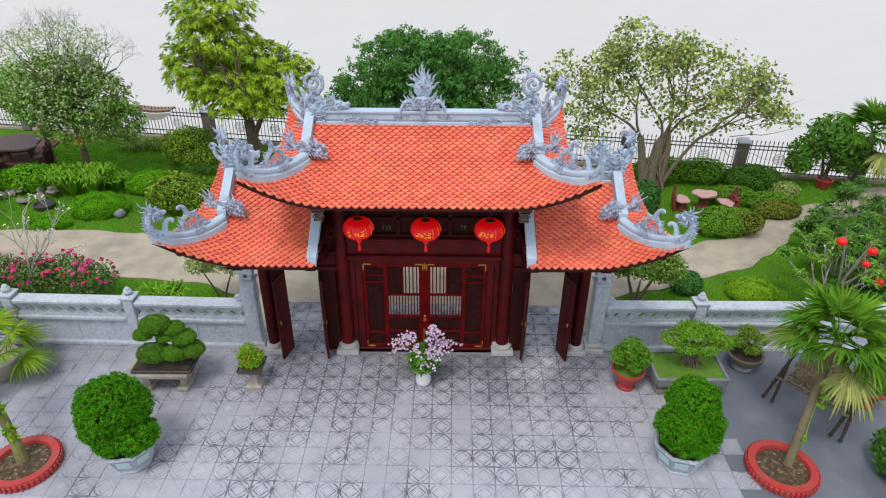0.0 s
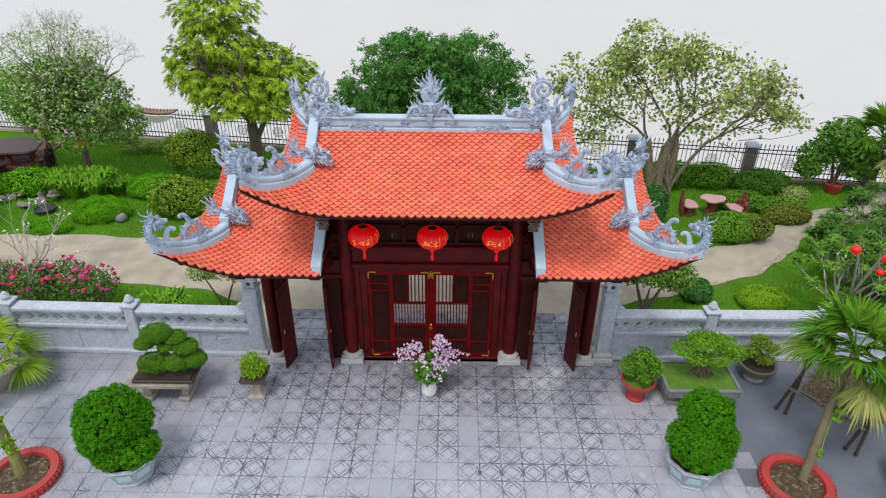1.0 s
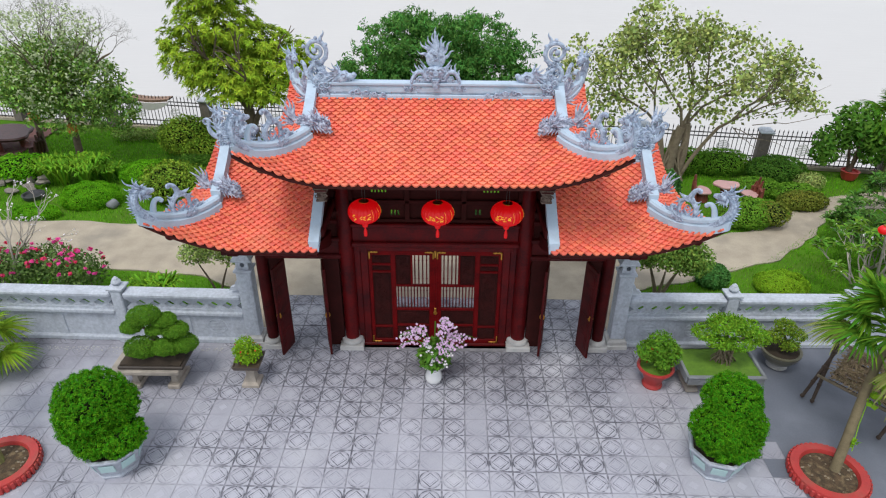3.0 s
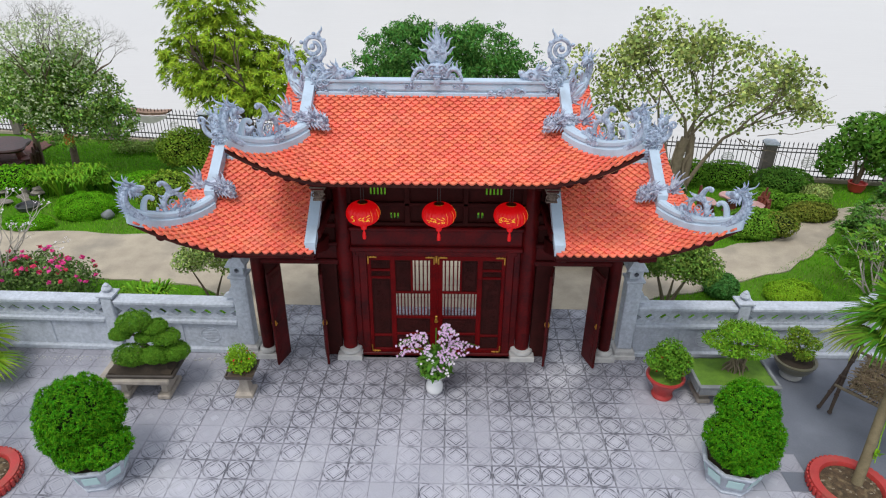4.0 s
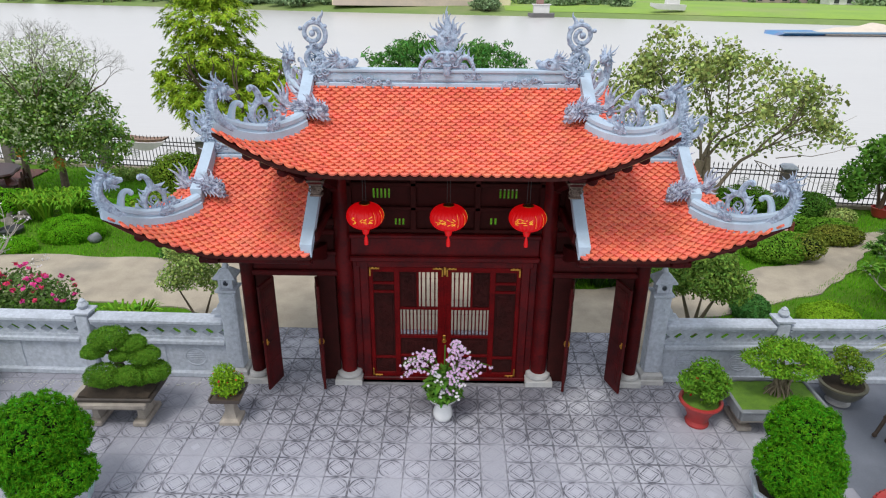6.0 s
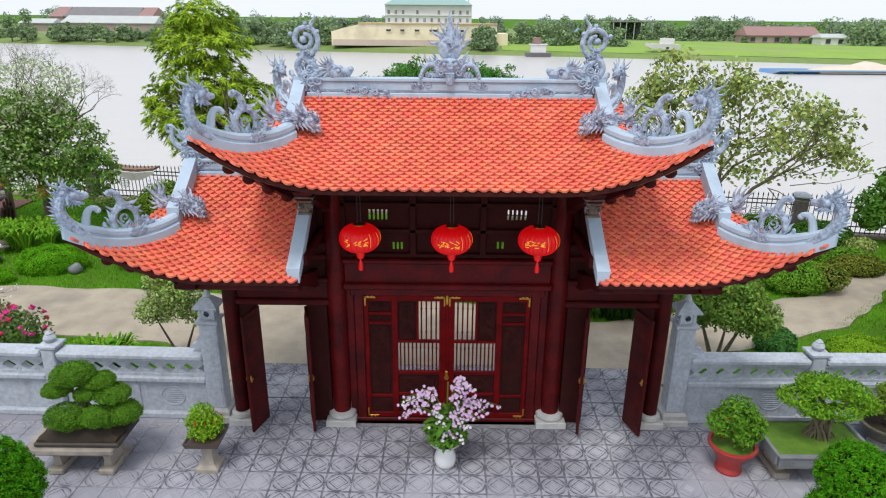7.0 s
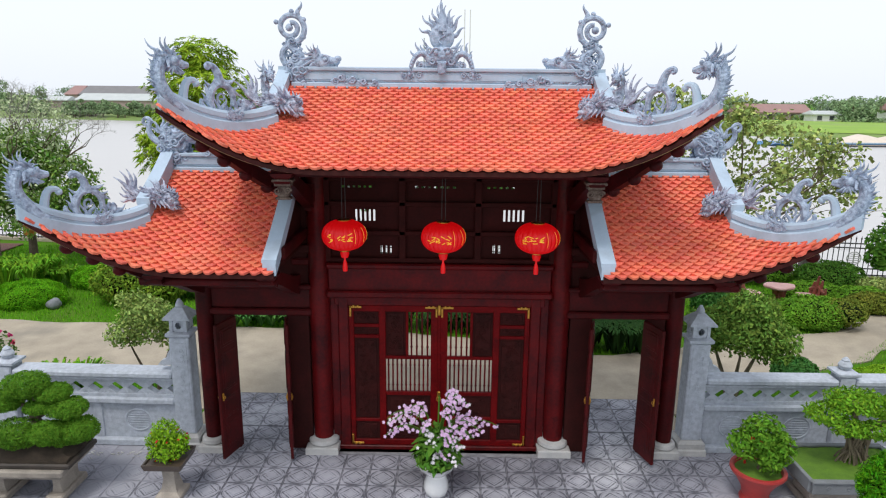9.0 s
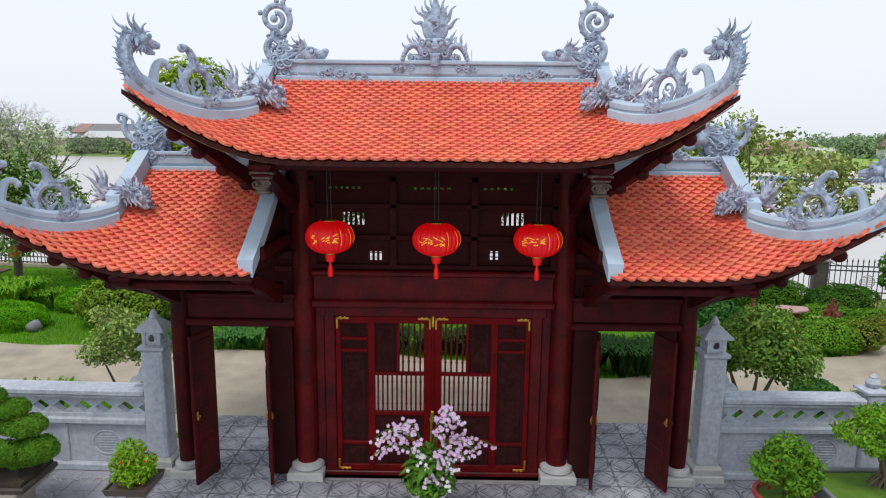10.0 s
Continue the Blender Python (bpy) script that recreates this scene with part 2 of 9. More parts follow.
    darken = op("MINIMUM", darken, 0.75)
    amount = op("SUBTRACT", 1.0, op("MULTIPLY", op("SUBTRACT", 1.0, op("MINIMUM", amount, 0.95)), op("SUBTRACT", 1.0, darken)))
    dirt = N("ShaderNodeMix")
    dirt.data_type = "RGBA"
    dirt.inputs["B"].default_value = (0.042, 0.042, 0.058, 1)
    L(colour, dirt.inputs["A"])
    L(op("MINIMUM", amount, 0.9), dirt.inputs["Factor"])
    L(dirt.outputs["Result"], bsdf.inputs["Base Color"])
    return m


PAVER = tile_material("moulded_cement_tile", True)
PLAIN_SLAB = mat("smooth_cement_slab", (0.148, 0.162, 0.196), (0.102, 0.113, 0.141), rough=0.55, scale=1.1, fine=30, bump=0.12, stain=(0.225, 0.24, 0.28), stain_amount=0.7, stain_scale=0.7)
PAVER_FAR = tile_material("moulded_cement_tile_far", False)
JOINT = mat("dark_joint", (0.38, 0.38, 0.40), (0.16, 0.16, 0.175), rough=0.9, scale=6, fine=40, bump=0.3)


def water_material():
    m = mat("silty_river_water", (0.50, 0.48, 0.46), (0.46, 0.44, 0.425), rough=0.32, scale=0.02, fine=0.3, bump=0)
    nt = m.node_tree
    N, L = nt.nodes.new, nt.links.new
    bsdf = [n for n in nt.nodes if n.type == "BSDF_PRINCIPLED"][0]
    geo, wav, bp = N("ShaderNodeNewGeometry"), N("ShaderNodeTexNoise"), N("ShaderNodeBump")
    mp = N("ShaderNodeMapping")
    mp.inputs["Scale"].default_value = (0.5, 1.6, 1)
    wav.inputs["Scale"].default_value, wav.inputs["Detail"].default_value = 1.4, 4.0
    bp.inputs["Strength"].default_value, bp.inputs["Distance"].default_value = 0.25, 0.08
    L(geo.outputs["Position"], mp.inputs["Vector"])
    L(mp.outputs["Vector"], wav.inputs["Vector"])
    L(wav.outputs["Fac"], bp.inputs["Height"])
    L(bp.outputs["Normal"], bsdf.inputs["Normal"])
    return m


WATER = water_material()


# ---- mesh tools ----
class Shape:
    """Collects vertices and faces for one mesh."""

    def __init__(self):
        self.v, self.f, self.uv = [], [], []

    def add(self, verts, faces):
        o = len(self.v)
        self.v += [tuple(p) for p in verts]
        self.f += [tuple(i + o for i in f) for f in faces]
        return self

    def box(self, c, s, b=0.0, rot=None):
        """Box with centre c, size s, chamfer b and an optional rotation matrix."""
        h = [x / 2 for x in s]
        b = min(b, *[x * 0.9 for x in h])
        if b <= 0:
            vs = [(sx * h[0], sy * h[1], sz * h[2]) for sx in (-1, 1) for sy in (-1, 1) for sz in (-1, 1)]
            fs = [(0, 1, 3, 2), (4, 6, 7, 5), (0, 4, 5, 1), (2, 3, 7, 6), (0, 2, 6, 4), (1, 5, 7, 3)]
        else:
            vs, key = [], {}
            for sx in (-1, 1):
                for sy in (-1, 1):
                    for sz in (-1, 1):
                        for a in range(3):
                            p = [sx * (h[0] - b), sy * (h[1] - b), sz * (h[2] - b)]
                            p[a] = (sx, sy, sz)[a] * h[a]
                            key[sx, sy, sz, a] = len(vs)
                            vs.append(tuple(p))
            fs = []
            for a in range(3):
                u, w = (a + 1) % 3, (a + 2) % 3
                for s0 in (-1, 1):
                    quad = []
                    for su, sw in ((-1, -1), (1, -1), (1, 1), (-1, 1)):
                        k = [0, 0, 0]
                        k[a], k[u], k[w] = s0, su, sw
                        quad.append(key[(*k, a)])
                    fs.append(tuple(quad if s0 > 0 else quad[::-1]))
                    # the chamfers between this axis and the next
                    for s1 in (-1, 1):
                        k0, k1 = [0, 0, 0], [0, 0, 0]
                        k0[a] = k1[a] = s0
                        k0[u] = k1[u] = s1
                        k0[w], k1[w] = -1, 1
                        q = [key[(*k0, a)], key[(*k0, u)], key[(*k1, u)], key[(*k1, a)]]
                        fs.append(tuple(q if s0 * s1 > 0 else q[::-1]))
            for sx in (-1, 1):
                for sy in (-1, 1):
                    for sz in (-1, 1):
                        t = [key[sx, sy, sz, i] for i in range(3)]
                        fs.append(tuple(t if sx * sy * sz > 0 else t[::-1]))
        if rot is not None:
            vs = [tuple(rot @ Vector(p)) for p in vs]
        return self.add([(p[0] + c[0], p[1] + c[1], p[2] + c[2]) for p in vs], fs)

    def lathe(self, c, profile, n=24, square=False, turn=0.0):
        """Turned solid about z through c; profile rows are (radius, height). square: four sides."""
        n = 4 if square else n
        k = math.sqrt(2) if square else 1.0
        a0 = (math.pi / 4 if square else 0.0) + turn
        vs, fs = [], []
        for r, z in profile:
            for i in range(n):
                a = a0 + 2 * math.pi * i / n
                vs.append((c[0] + k * r * math.cos(a), c[1] + k * r * math.sin(a), c[2] + z))
        for j in range(len(profile) - 1):
            for i in range(n):
                fs.append((j * n + i, j * n + (i + 1) % n, (j + 1) * n + (i + 1) % n, (j + 1) * n + i))
        fs.append(tuple(range(n))[::-1])
        fs.append(tuple((len(profile) - 1) * n + i for i in range(n)))
        return self.add(vs, fs)

    def tube(self, pts, radii, n=8, flat=1.0, caps=True, up=None):
        """Tapered tube along pts. flat squeezes it across its second axis."""
        pts = [Vector(p) for p in pts]
        if isinstance(radii, (int, float)):
            radii = [radii] * len(pts)
        vs, fs = [], []
        ref = Vector(up) if up else Vector((0.31, 0.87, 0.39))
        for i, p in enumerate(pts):
            d = pts[min(i + 1, len(pts) - 1)] - pts[max(i - 1, 0)]
            d = d.normalized() if d.length > 1e-9 else Vector((0, 0, 1))
            s = d.cross(ref)
            s = s.normalized() if s.length > 1e-6 else Vector((1, 0, 0))
            t = s.cross(d).normalized()
            if not up:
                ref = t
            for k in range(n):
                a = 2 * math.pi * k / n
                vs.append(tuple(p + s * (radii[i] * math.cos(a)) + t * (radii[i] * flat * math.sin(a))))
        for j in range(len(pts) - 1):
            for i in range(n):
                fs.append((j * n + i, j * n + (i + 1) % n, (j + 1) * n + (i + 1) % n, (j + 1) * n + i))
        if caps:
            fs.append(tuple(range(n))[::-1])
            fs.append(tuple((len(pts) - 1) * n + i for i in range(n)))
        return self.add(vs, fs)

    def ball(self, c, r, n=12, m=8, rot=None):
        rx, ry, rz = (r, r, r) if isinstance(r, (int, float)) else r
        vs, fs = [], []
        for j in range(1, m):
            b = math.pi * j / m
            for i in range(n):
                a = 2 * math.pi * i / n
                vs.append((rx * math.sin(b) * math.cos(a), ry * math.sin(b) * math.sin(a), rz * math.cos(b)))
        vs += [(0, 0, rz), (0, 0, -rz)]
        top, bot = len(vs) - 2, len(vs) - 1
        for j in range(m - 2):
            for i in range(n):
                fs.append((j * n + i, (j + 1) * n + i, (j + 1) * n + (i + 1) % n, j * n + (i + 1) % n))
        for i in range(n):
            fs.append((top, i, (i + 1) % n))
            fs.append((bot, (m - 2) * n + (i + 1) % n, (m - 2) * n + i))
        if rot is not None:
            vs = [tuple(rot @ Vector(p)) for p in vs]
        return self.add([(p[0] + c[0], p[1] + c[1], p[2] + c[2]) for p in vs], fs)

    def sweep(self, pts, sections):
        """Loft: at each point of pts a list of (side, up) offsets; side is level, up is vertical."""
        vs, fs = [], []
        n = len(sections[0])
        pts = [Vector(p) for p in pts]
        for i, p in enumerate(pts):
            d = pts[min(i + 1, len(pts) - 1)] - pts[max(i - 1, 0)]
            s = Vector((d.y, -d.x, 0))
            s = s.normalized() if s.length > 1e-9 else Vector((1, 0, 0))
            for a, b in sections[i]:
                vs.append(tuple(p + s * a + Vector((0, 0, b))))
        for j in range(len(pts) - 1):
            for i in range(n):
                fs.append((j * n + i, j * n + (i + 1) % n, (j + 1) * n + (i + 1) % n, (j + 1) * n + i))
        fs.append(tuple(range(n))[::-1])
        fs.append(tuple((len(pts) - 1) * n + i for i in range(n)))
        return self.add(vs, fs)

    def grid(self, rows, thick=0.0):
        """Sheet through rows of points; thick adds an underside that far below, and its edges."""
        nr, nc = len(rows), len(rows[0])
        top = [tuple(p) for row in rows for p in row]
        fs = [(j * nc + i, j * nc + i + 1, (j + 1) * nc + i + 1, (j + 1) * nc + i) for j in range(nr - 1) for i in range(nc - 1)]
        if not thick:
            return self.add(top, fs)
        o = len(top)
        vs = top + [(x, y, z - thick) for x, y, z in top]
        fs += [tuple(i + o for i in f[::-1]) for f in fs]
        rim = [i for i in range(nc)] + [j * nc + nc - 1 for j in range(1, nr)] + \
              [(nr - 1) * nc + i for i in range(nc - 2, -1, -1)] + [j * nc for j in range(nr - 2, 0, -1)]
        fs += [(rim[k], rim[k] + o, rim[(k + 1) % len(rim)] + o, rim[(k + 1) % len(rim)]) for k in range(len(rim))]
        return self.add(vs, fs)

    def mirror_x(self):
        return Shape().add([(-x, y, z) for x, y, z in self.v], [f[::-1] for f in self.f])

    def mesh(self, name, material, sharp=35):
        me = bpy.data.meshes.new(name)
        me.from_pydata(self.v, [], self.f)
        for m in material if isinstance(material, (list, tuple)) else [material]:
            me.materials.append(m)
        if sharp is not None:
            me.polygons.foreach_set("use_smooth", [True] * len(me.polygons))
            me.set_sharp_from_angle(angle=radians(sharp))
        me.update()
        return me


def thing(name, at=(0, 0, 0), label="", category="", group="", kind="", turn=0.0, grow=1.0):
    ob = new(name)
    ob.empty_display_size = 0.1
    ob.matrix_basis = pose(*at, 0, 0, turn) @ Matrix.Diagonal((grow, grow, grow, 1))
    return tagged(ob, label, category, group, kind)


def part(name, shape, material, parent=None, label="", sharp=35):
    """One mesh under a thing or a part; its coordinates are those of the parent."""
    if not isinstance(shape, Shape) and not shape.materials:
        shape.materials.append(material)
    ob = new(name, shape.mesh(name, material, sharp) if isinstance(shape, Shape) else shape)
    if parent is not None:
        ob.parent = parent
    return tagged(ob, label)


def solo(name, shape, material, label, category, group="", kind="", sharp=35):
    return tagged(part(name, shape, material, None, label, sharp), "", category, group, kind)


def spiral(c, r0, r1, a0, turns, axis_u, axis_v, n=28):
    """Points of a flat spiral in the plane of axis_u and axis_v."""
    u, v, out = Vector(axis_u), Vector(axis_v), []
    for i in range(n + 1):
        s = i / n
        a, r = a0 + turns * 2 * math.pi * s, r0 + (r1 - r0) * s
        out.append(Vector(c) + u * (r * math.cos(a)) + v * (r * math.sin(a)))
    return out


def bez(p0, p1, p2, p3, n=12):
    p0, p1, p2, p3 = map(Vector, (p0, p1, p2, p3))
    return [p0 * (1 - t) ** 3 + p1 * (3 * t * (1 - t) ** 2) + p2 * (3 * t * t * (1 - t)) + p3 * t ** 3 for t in [i / n for i in range(n + 1)]]


def taper(n, a, b, power=1.0):
    return [a + (b - a) * (i / (n - 1)) ** power for i in range(n)]


def leaves(rng, centres, normals, length, width, droop=0.0, spread=0.9, fold=0.18):
    """Leaf quads about centres, facing loosely along normals. Returns verts and faces."""
    n = len(centres)
    nrm = normals + rng.normal(0, spread, (n, 3))
    nrm /= np.linalg.norm(nrm, axis=1, keepdims=True) + 1e-9
    d = rng.normal(0, 1, (n, 3))
    d[:, 2] -= droop
    d -= nrm * (d * nrm).sum(1, keepdims=True)
    d /= np.linalg.norm(d, axis=1, keepdims=True) + 1e-9
    s = np.cross(nrm, d)
    k = rng.uniform(0.7, 1.3, (n, 1))
    l, w = length * k / 2, width * k / 2
    p = np.stack([centres - d * l, centres + s * w - nrm * fold * w, centres + d * l - nrm * fold * l, centres - s * w - nrm * fold * w], 1)
    return p.reshape(-1, 3), np.arange(n * 4).reshape(-1, 4)


def blob_points(rng, blobs, n, shell=0.55):
    """Points in the outer part of ellipsoids (x, y, z, rx, ry, rz), with outward directions."""
    b = np.array(blobs, float)
    area = (b[:, 3] * b[:, 4] + b[:, 4] * b[:, 5] + b[:, 3] * b[:, 5])
    pick = rng.choice(len(b), n, p=area / area.sum())
    d = rng.normal(0, 1, (n, 3))
    d /= np.linalg.norm(d, axis=1, keepdims=True)
    r = shell + (1 - shell) * rng.random((n, 1)) ** 0.7
    r = r * (1 + 0.10 * np.sin(d[:, :1] * 7 + pick[:, None]) * np.cos(d[:, 1:2] * 9))
    return b[pick, :3] + d * r * b[pick, 3:6], d


def foliage(seed, blobs, n, length, width, shell=0.55, droop=0.0, spread=0.8):
    rng = np.random.default_rng(seed)
    c, d = blob_points(rng, blobs, n, shell)
    return leaves(rng, c, d * np.array([1, 1, 0.8]) + np.array([0, 0, 0.35]), length, width, droop, spread)


def leaf_mesh(name, material, *sets):
    vs, fs, o = [], [], 0
    for v, f in sets:
        vs.append(v)
        fs.append(f + o)
        o += len(v)
    v, f = np.concatenate(vs), np.concatenate(fs)
    me = bpy.data.meshes.new(name)
    me.vertices.add(len(v))
    me.vertices.foreach_set("co", v.astype(np.float32).ravel())
    me.loops.add(f.size)
    me.loops.foreach_set("vertex_index", f.astype(np.int32).ravel())
    me.polygons.add(len(f))
    me.polygons.foreach_set("loop_start", (np.arange(len(f)) * f.shape[1]).astype(np.int32))
    me.materials.append(material)
    me.update()
    me.validate()
    return me


# ---- ground, river, far bank ----
def fence_y(x):
    """The river fence runs slightly askew of the gate."""
    return 12.13 - 0.145 * max(-45.0, min(45.0, x))


FAR_LAND = [(154, -2.2), (158, -1.3), (164, -0.4), (200, 0.1), (400, 0.5)]     # distance and height of the far land


def far_shift(x):
    """The far bank runs askew too: nearer towards the east."""
    return 1.5 * math.sin(x * 0.05) - 0.30 * max(-200.0, min(200.0, x))


def ground_sheet():
    xs = [-4000, -1200, -400, -250, -200, -150, -110, -80, -45, -30, -15, 0, 15, 30, 45, 80, 110, 150, 200, 400, 1200, 4000]
    near = [(-80, -0.03), (-30, -0.03), (-8, -0.03), (0, -0.03), (6, -0.03)]
    bank = [(0.0, -0.03), (0.35, -0.05), (0.55, -2.7), (3.0, -4.0)]
    far = [(75, -4.5), (135, -4.5), (149, -3.6), *FAR_LAND, (1200, 0.5), (4200, 0.5)]
    rows = [[(x, y, z) for x in xs] for y, z in near]
    rows += [[(x, fence_y(x) + d, z) for x in xs] for d, z in bank]
    rows += [[(x, y + far_shift(x), z) for x in xs] for y, z in far]
    s = Shape().grid(rows)
    return solo("ground", s, GRASS_SOIL, "green lawn and bank running to the horizon", "ground", kind="structure", sharp=60)


ground_sheet()
river = Shape().grid([[(x, y, -2.0) for x in (-4000, -300, 0, 300, 4000)] for y in (5, 60, 120, 420)])
solo("water", river, WATER, "pale silty river under a white sky", "river", kind="structure")
# courtyard bed under the tiles, and the strip of tiles through the gate
bed = Shape().box((0, -12.3, -0.045), (34, 25.3, 0.07))
bed.box((0, 0.7, -0.045), (7.4, 1.4, 0.07))
solo("pavement", bed, JOINT, "dark joint bed of the courtyard paving", "paving", kind="structure")


def ribbon(points, widths, z, n=8):
    rows = []
    pts = []
    for i in range(len(points) - 1):
        for k in range(n):
            t = k / n
            p0, p1 = points[max(i - 1, 0)], points[i]
            p2, p3 = points[i + 1], points[min(i + 2, len(points) - 1)]
            q = [0.5 * (2 * b + (c - a) * t + (2 * a - 5 * b + 4 * c - d) * t * t + (3 * b - a - 3 * c + d) * t ** 3) for a, b, c, d in zip(p0, p1, p2, p3)]
            pts.append((q[0], q[1], widths[i] + (widths[i + 1] - widths[i]) * t))
    pts.append((*points[-1], widths[-1]))
    for i, (x, y, w) in enumerate(pts):
        a, b = pts[max(i - 1, 0)], pts[min(i + 1, len(pts) - 1)]
        d = Vector((b[0] - a[0], b[1] - a[1])).normalized()
        wob = 0.05 * math.sin(i * 1.7) + 0.04 * math.sin(i * 0.9 + 1)
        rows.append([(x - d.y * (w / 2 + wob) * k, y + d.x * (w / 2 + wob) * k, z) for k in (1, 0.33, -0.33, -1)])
    return Shape().grid(rows, 0.06)


path = ribbon([(-25, 4.75), (-15.55, 4.53), (-10.27, 4.43), (-6.16, 4.09), (-3.11, 3.49), (-0.12, 3.32), (2.74, 2.79), (5.9, 3.6), (8.82, 4.61), (10.66, 5.86), (12.11, 7.17), (15.39, 7.8), (21.5, 8.2)],
              [2.45, 2.39, 2.39, 2.55, 3.79, 3.34, 2.08, 1.85, 1.53, 0.96, 0.84, 1.15, 1.4], 0.006)
path.box((0, 2.05, -0.03), (9.0, 1.45, 0.064), 0.01)
path.box((0, 0.85, -0.035), (8.2, 1.1, 0.05), 0.01)
solo("garden_path", path, CONCRETE, "tan concrete garden path between the lawns", "path", kind="structure")


# ---- the temple gate ----
gate = thing("temple_gate", (0, 0.08, 0), "dark red wooden temple gate with orange tiled double roofs", "temple gate")


class Roof:
    """Half-symmetric curved slope: x runs along the ridge, v from the ridge (0) to the eave (1)."""

    def __init__(self, x_in, x_strip, x_flat, x_tip, y_eave, y_tip, y_hip, z_ridge, z_eave, z_tip, over):
        self.x_in, self.x_strip, self.x_flat, self.x_tip = x_in, x_strip, x_flat, x_tip
        self.y_eave, self.y_tip, self.y_hip = y_eave, y_tip, y_hip
        self.z_ridge, self.z_eave, self.z_tip = z_ridge, z_eave, z_tip
        self.over = over     # how far the lowest tiles reach past the eave line

    def at(self, x, v):
        s = max(0.0, (abs(x) - self.x_flat) / (self.x_tip - self.x_flat))
        ye = self.y_eave + (self.y_tip - self.y_eave) * s ** 1.6
        drop = 0.80 * v + 0.20 * (1 - (1 - v) ** 2)
        z = self.z_ridge - (self.z_ridge - self.z_eave) * drop + (self.z_tip - self.z_eave) * s ** 2.1 * max(0.0, v) ** 1.8
        return Vector((x, -ye * v, z))

    def x_max(self, v):
        vh = self.y_hip / self.y_eave
        if v <= vh:
            return self.x_strip
        return self.x_strip + (self.x_tip - self.x_strip) * ((v - vh) / (1 - vh)) ** 1.15

    def hip(self, k):
        """Point on the hip line, k from the strip's foot (0) to the corner (1)."""
        vh = self.y_hip / self.y_eave
        v = vh + (1 - vh) * k
        return self.at(self.x_max(v), v)

    def frame_at(self, x, v, sign=1):
        e = 0.01
        p = self.at(x, v)
        du = (self.at(x + e, v) - self.at(x - e, v)).normalized()
        dv = (self.at(x, min(v + e, 1.09)) - self.at(x, v - e)).normalized()
        nrm = du.cross(dv)
        nrm = -nrm if nrm.z < 0 else nrm
        return p, du, dv, nrm.normalized()


MAIN = Roof(0.0, 2.08, 1.35, 2.97, 1.61, 2.03, 0.78, 5.48, 4.54, 5.175, 1.062)
LOW = Roof(1.98, 3.76, 2.95, 4.65, 1.61, 2.04, 0.83, 4.34, 3.225, 3.99, 1.0)

# one clay tile: a thick scale with a rounded nose over a sunk tail
TW, TL, TT = 0.141, 0.185, 0.018


def clay_tile():
    s = Shape()
    w = TW / 2 * 0.985
    nose = [(-w, TL - 0.056), (-w * 0.64, TL - 0.026), (-w * 0.30, TL), (w * 0.30, TL), (w * 0.64, TL - 0.026), (w, TL - 0.056)]
    lift = [0.004, 0.004, 0.0, 0.0, 0.004, 0.004]
    top = [(x, y, TT + l) for (x, y), l in zip(nose, lift)]
    low = [(x, y, -0.008) for x, y in nose]
    tail = [(-w, 0.0, TT - 0.018), (w, 0.0, TT - 0.018), (w, TL - 0.056, TT - 0.016), (-w, TL - 0.056, TT - 0.016)]
    s.add(top + low + tail, [(5, 4, 1, 0), (4, 3, 2, 1)] + [(i, i + 6, i + 7, i + 1) for i in range(5)] + [(12, 13, 14, 15), (15, 14, 5, 0)])
    return s


def tile_frames(roof, both):
    """Where the tiles of the front slope lie: rows from the eave up, every other row half a tile aside."""
    length = sum((roof.at(roof.x_in + 0.1, (i + 1) / 20) - roof.at(roof.x_in + 0.1, i / 20)).length for i in range(20))
    rows = int(length / 0.0585)
    out = []
    rng = random.Random(5)
    for j in range(rows):
        v = roof.over - (roof.over - 0.002) * (j + 0.15) / rows
        xm = roof.x_max(min(v, 1.0)) - (0.03 + 0.05 * max(0.0, min(1.0, (1.0 - v) / 0.3)) if v > roof.y_hip / roof.y_eave else 0)
        n = int((xm - (-xm if both else roof.x_in)) / TW) + 2
        start = -math.ceil(xm / TW) * TW if both else roof.x_in + TW / 2
        for i in range(n + 1):
            x = start + (i + 0.5 * (j % 2)) * TW
            if abs(x) > xm + TW * 0.45 or (not both and x < roof.x_in):
                continue
            x = max(-xm, min(xm, x))
            vv = v + rng.uniform(-0.002, 0.002)
            p, du, dv, nrm = roof.frame_at(x, vv)
            side = dv.cross(nrm).normalized()
            up = side.cross(dv).normalized()
            m = Matrix((side, dv, up)).transposed().to_4x4()
            m.translation = p - dv * TL * 0.86 + up * 0.002
            m = m @ Matrix.Rotation(radians(rng.uniform(-1.2, 1.2)), 4, "Z") @ Matrix.Rotation(radians(12.0), 4, "X")
            out.append((j, x, m))
    return out


def roof_deck(roof, both, mirror):
    """The boarded shell under the tiles, front and back, and the side slope of the hip."""
    s = Shape()
    for back in (1, -1):
        rows = []
        for j in range(13):
            v = j / 12 * (roof.over - 0.012)
            xm = roof.x_max(min(v, 1.0))
            lo = -xm if both else roof.x_in
            rows.append([(lambda p: (p.x, p.y * back, p.z))(roof.at(lo + (xm - lo) * i / 40, v)) for i in range(41)])
        s.grid(rows if back > 0 else [r[::-1] for r in rows], 0.05)
    for side in ((1, -1) if both else (1,)):
        s.grid(side_rows(roof, side), 0.05)
    return s.mirror_x() if mirror else s


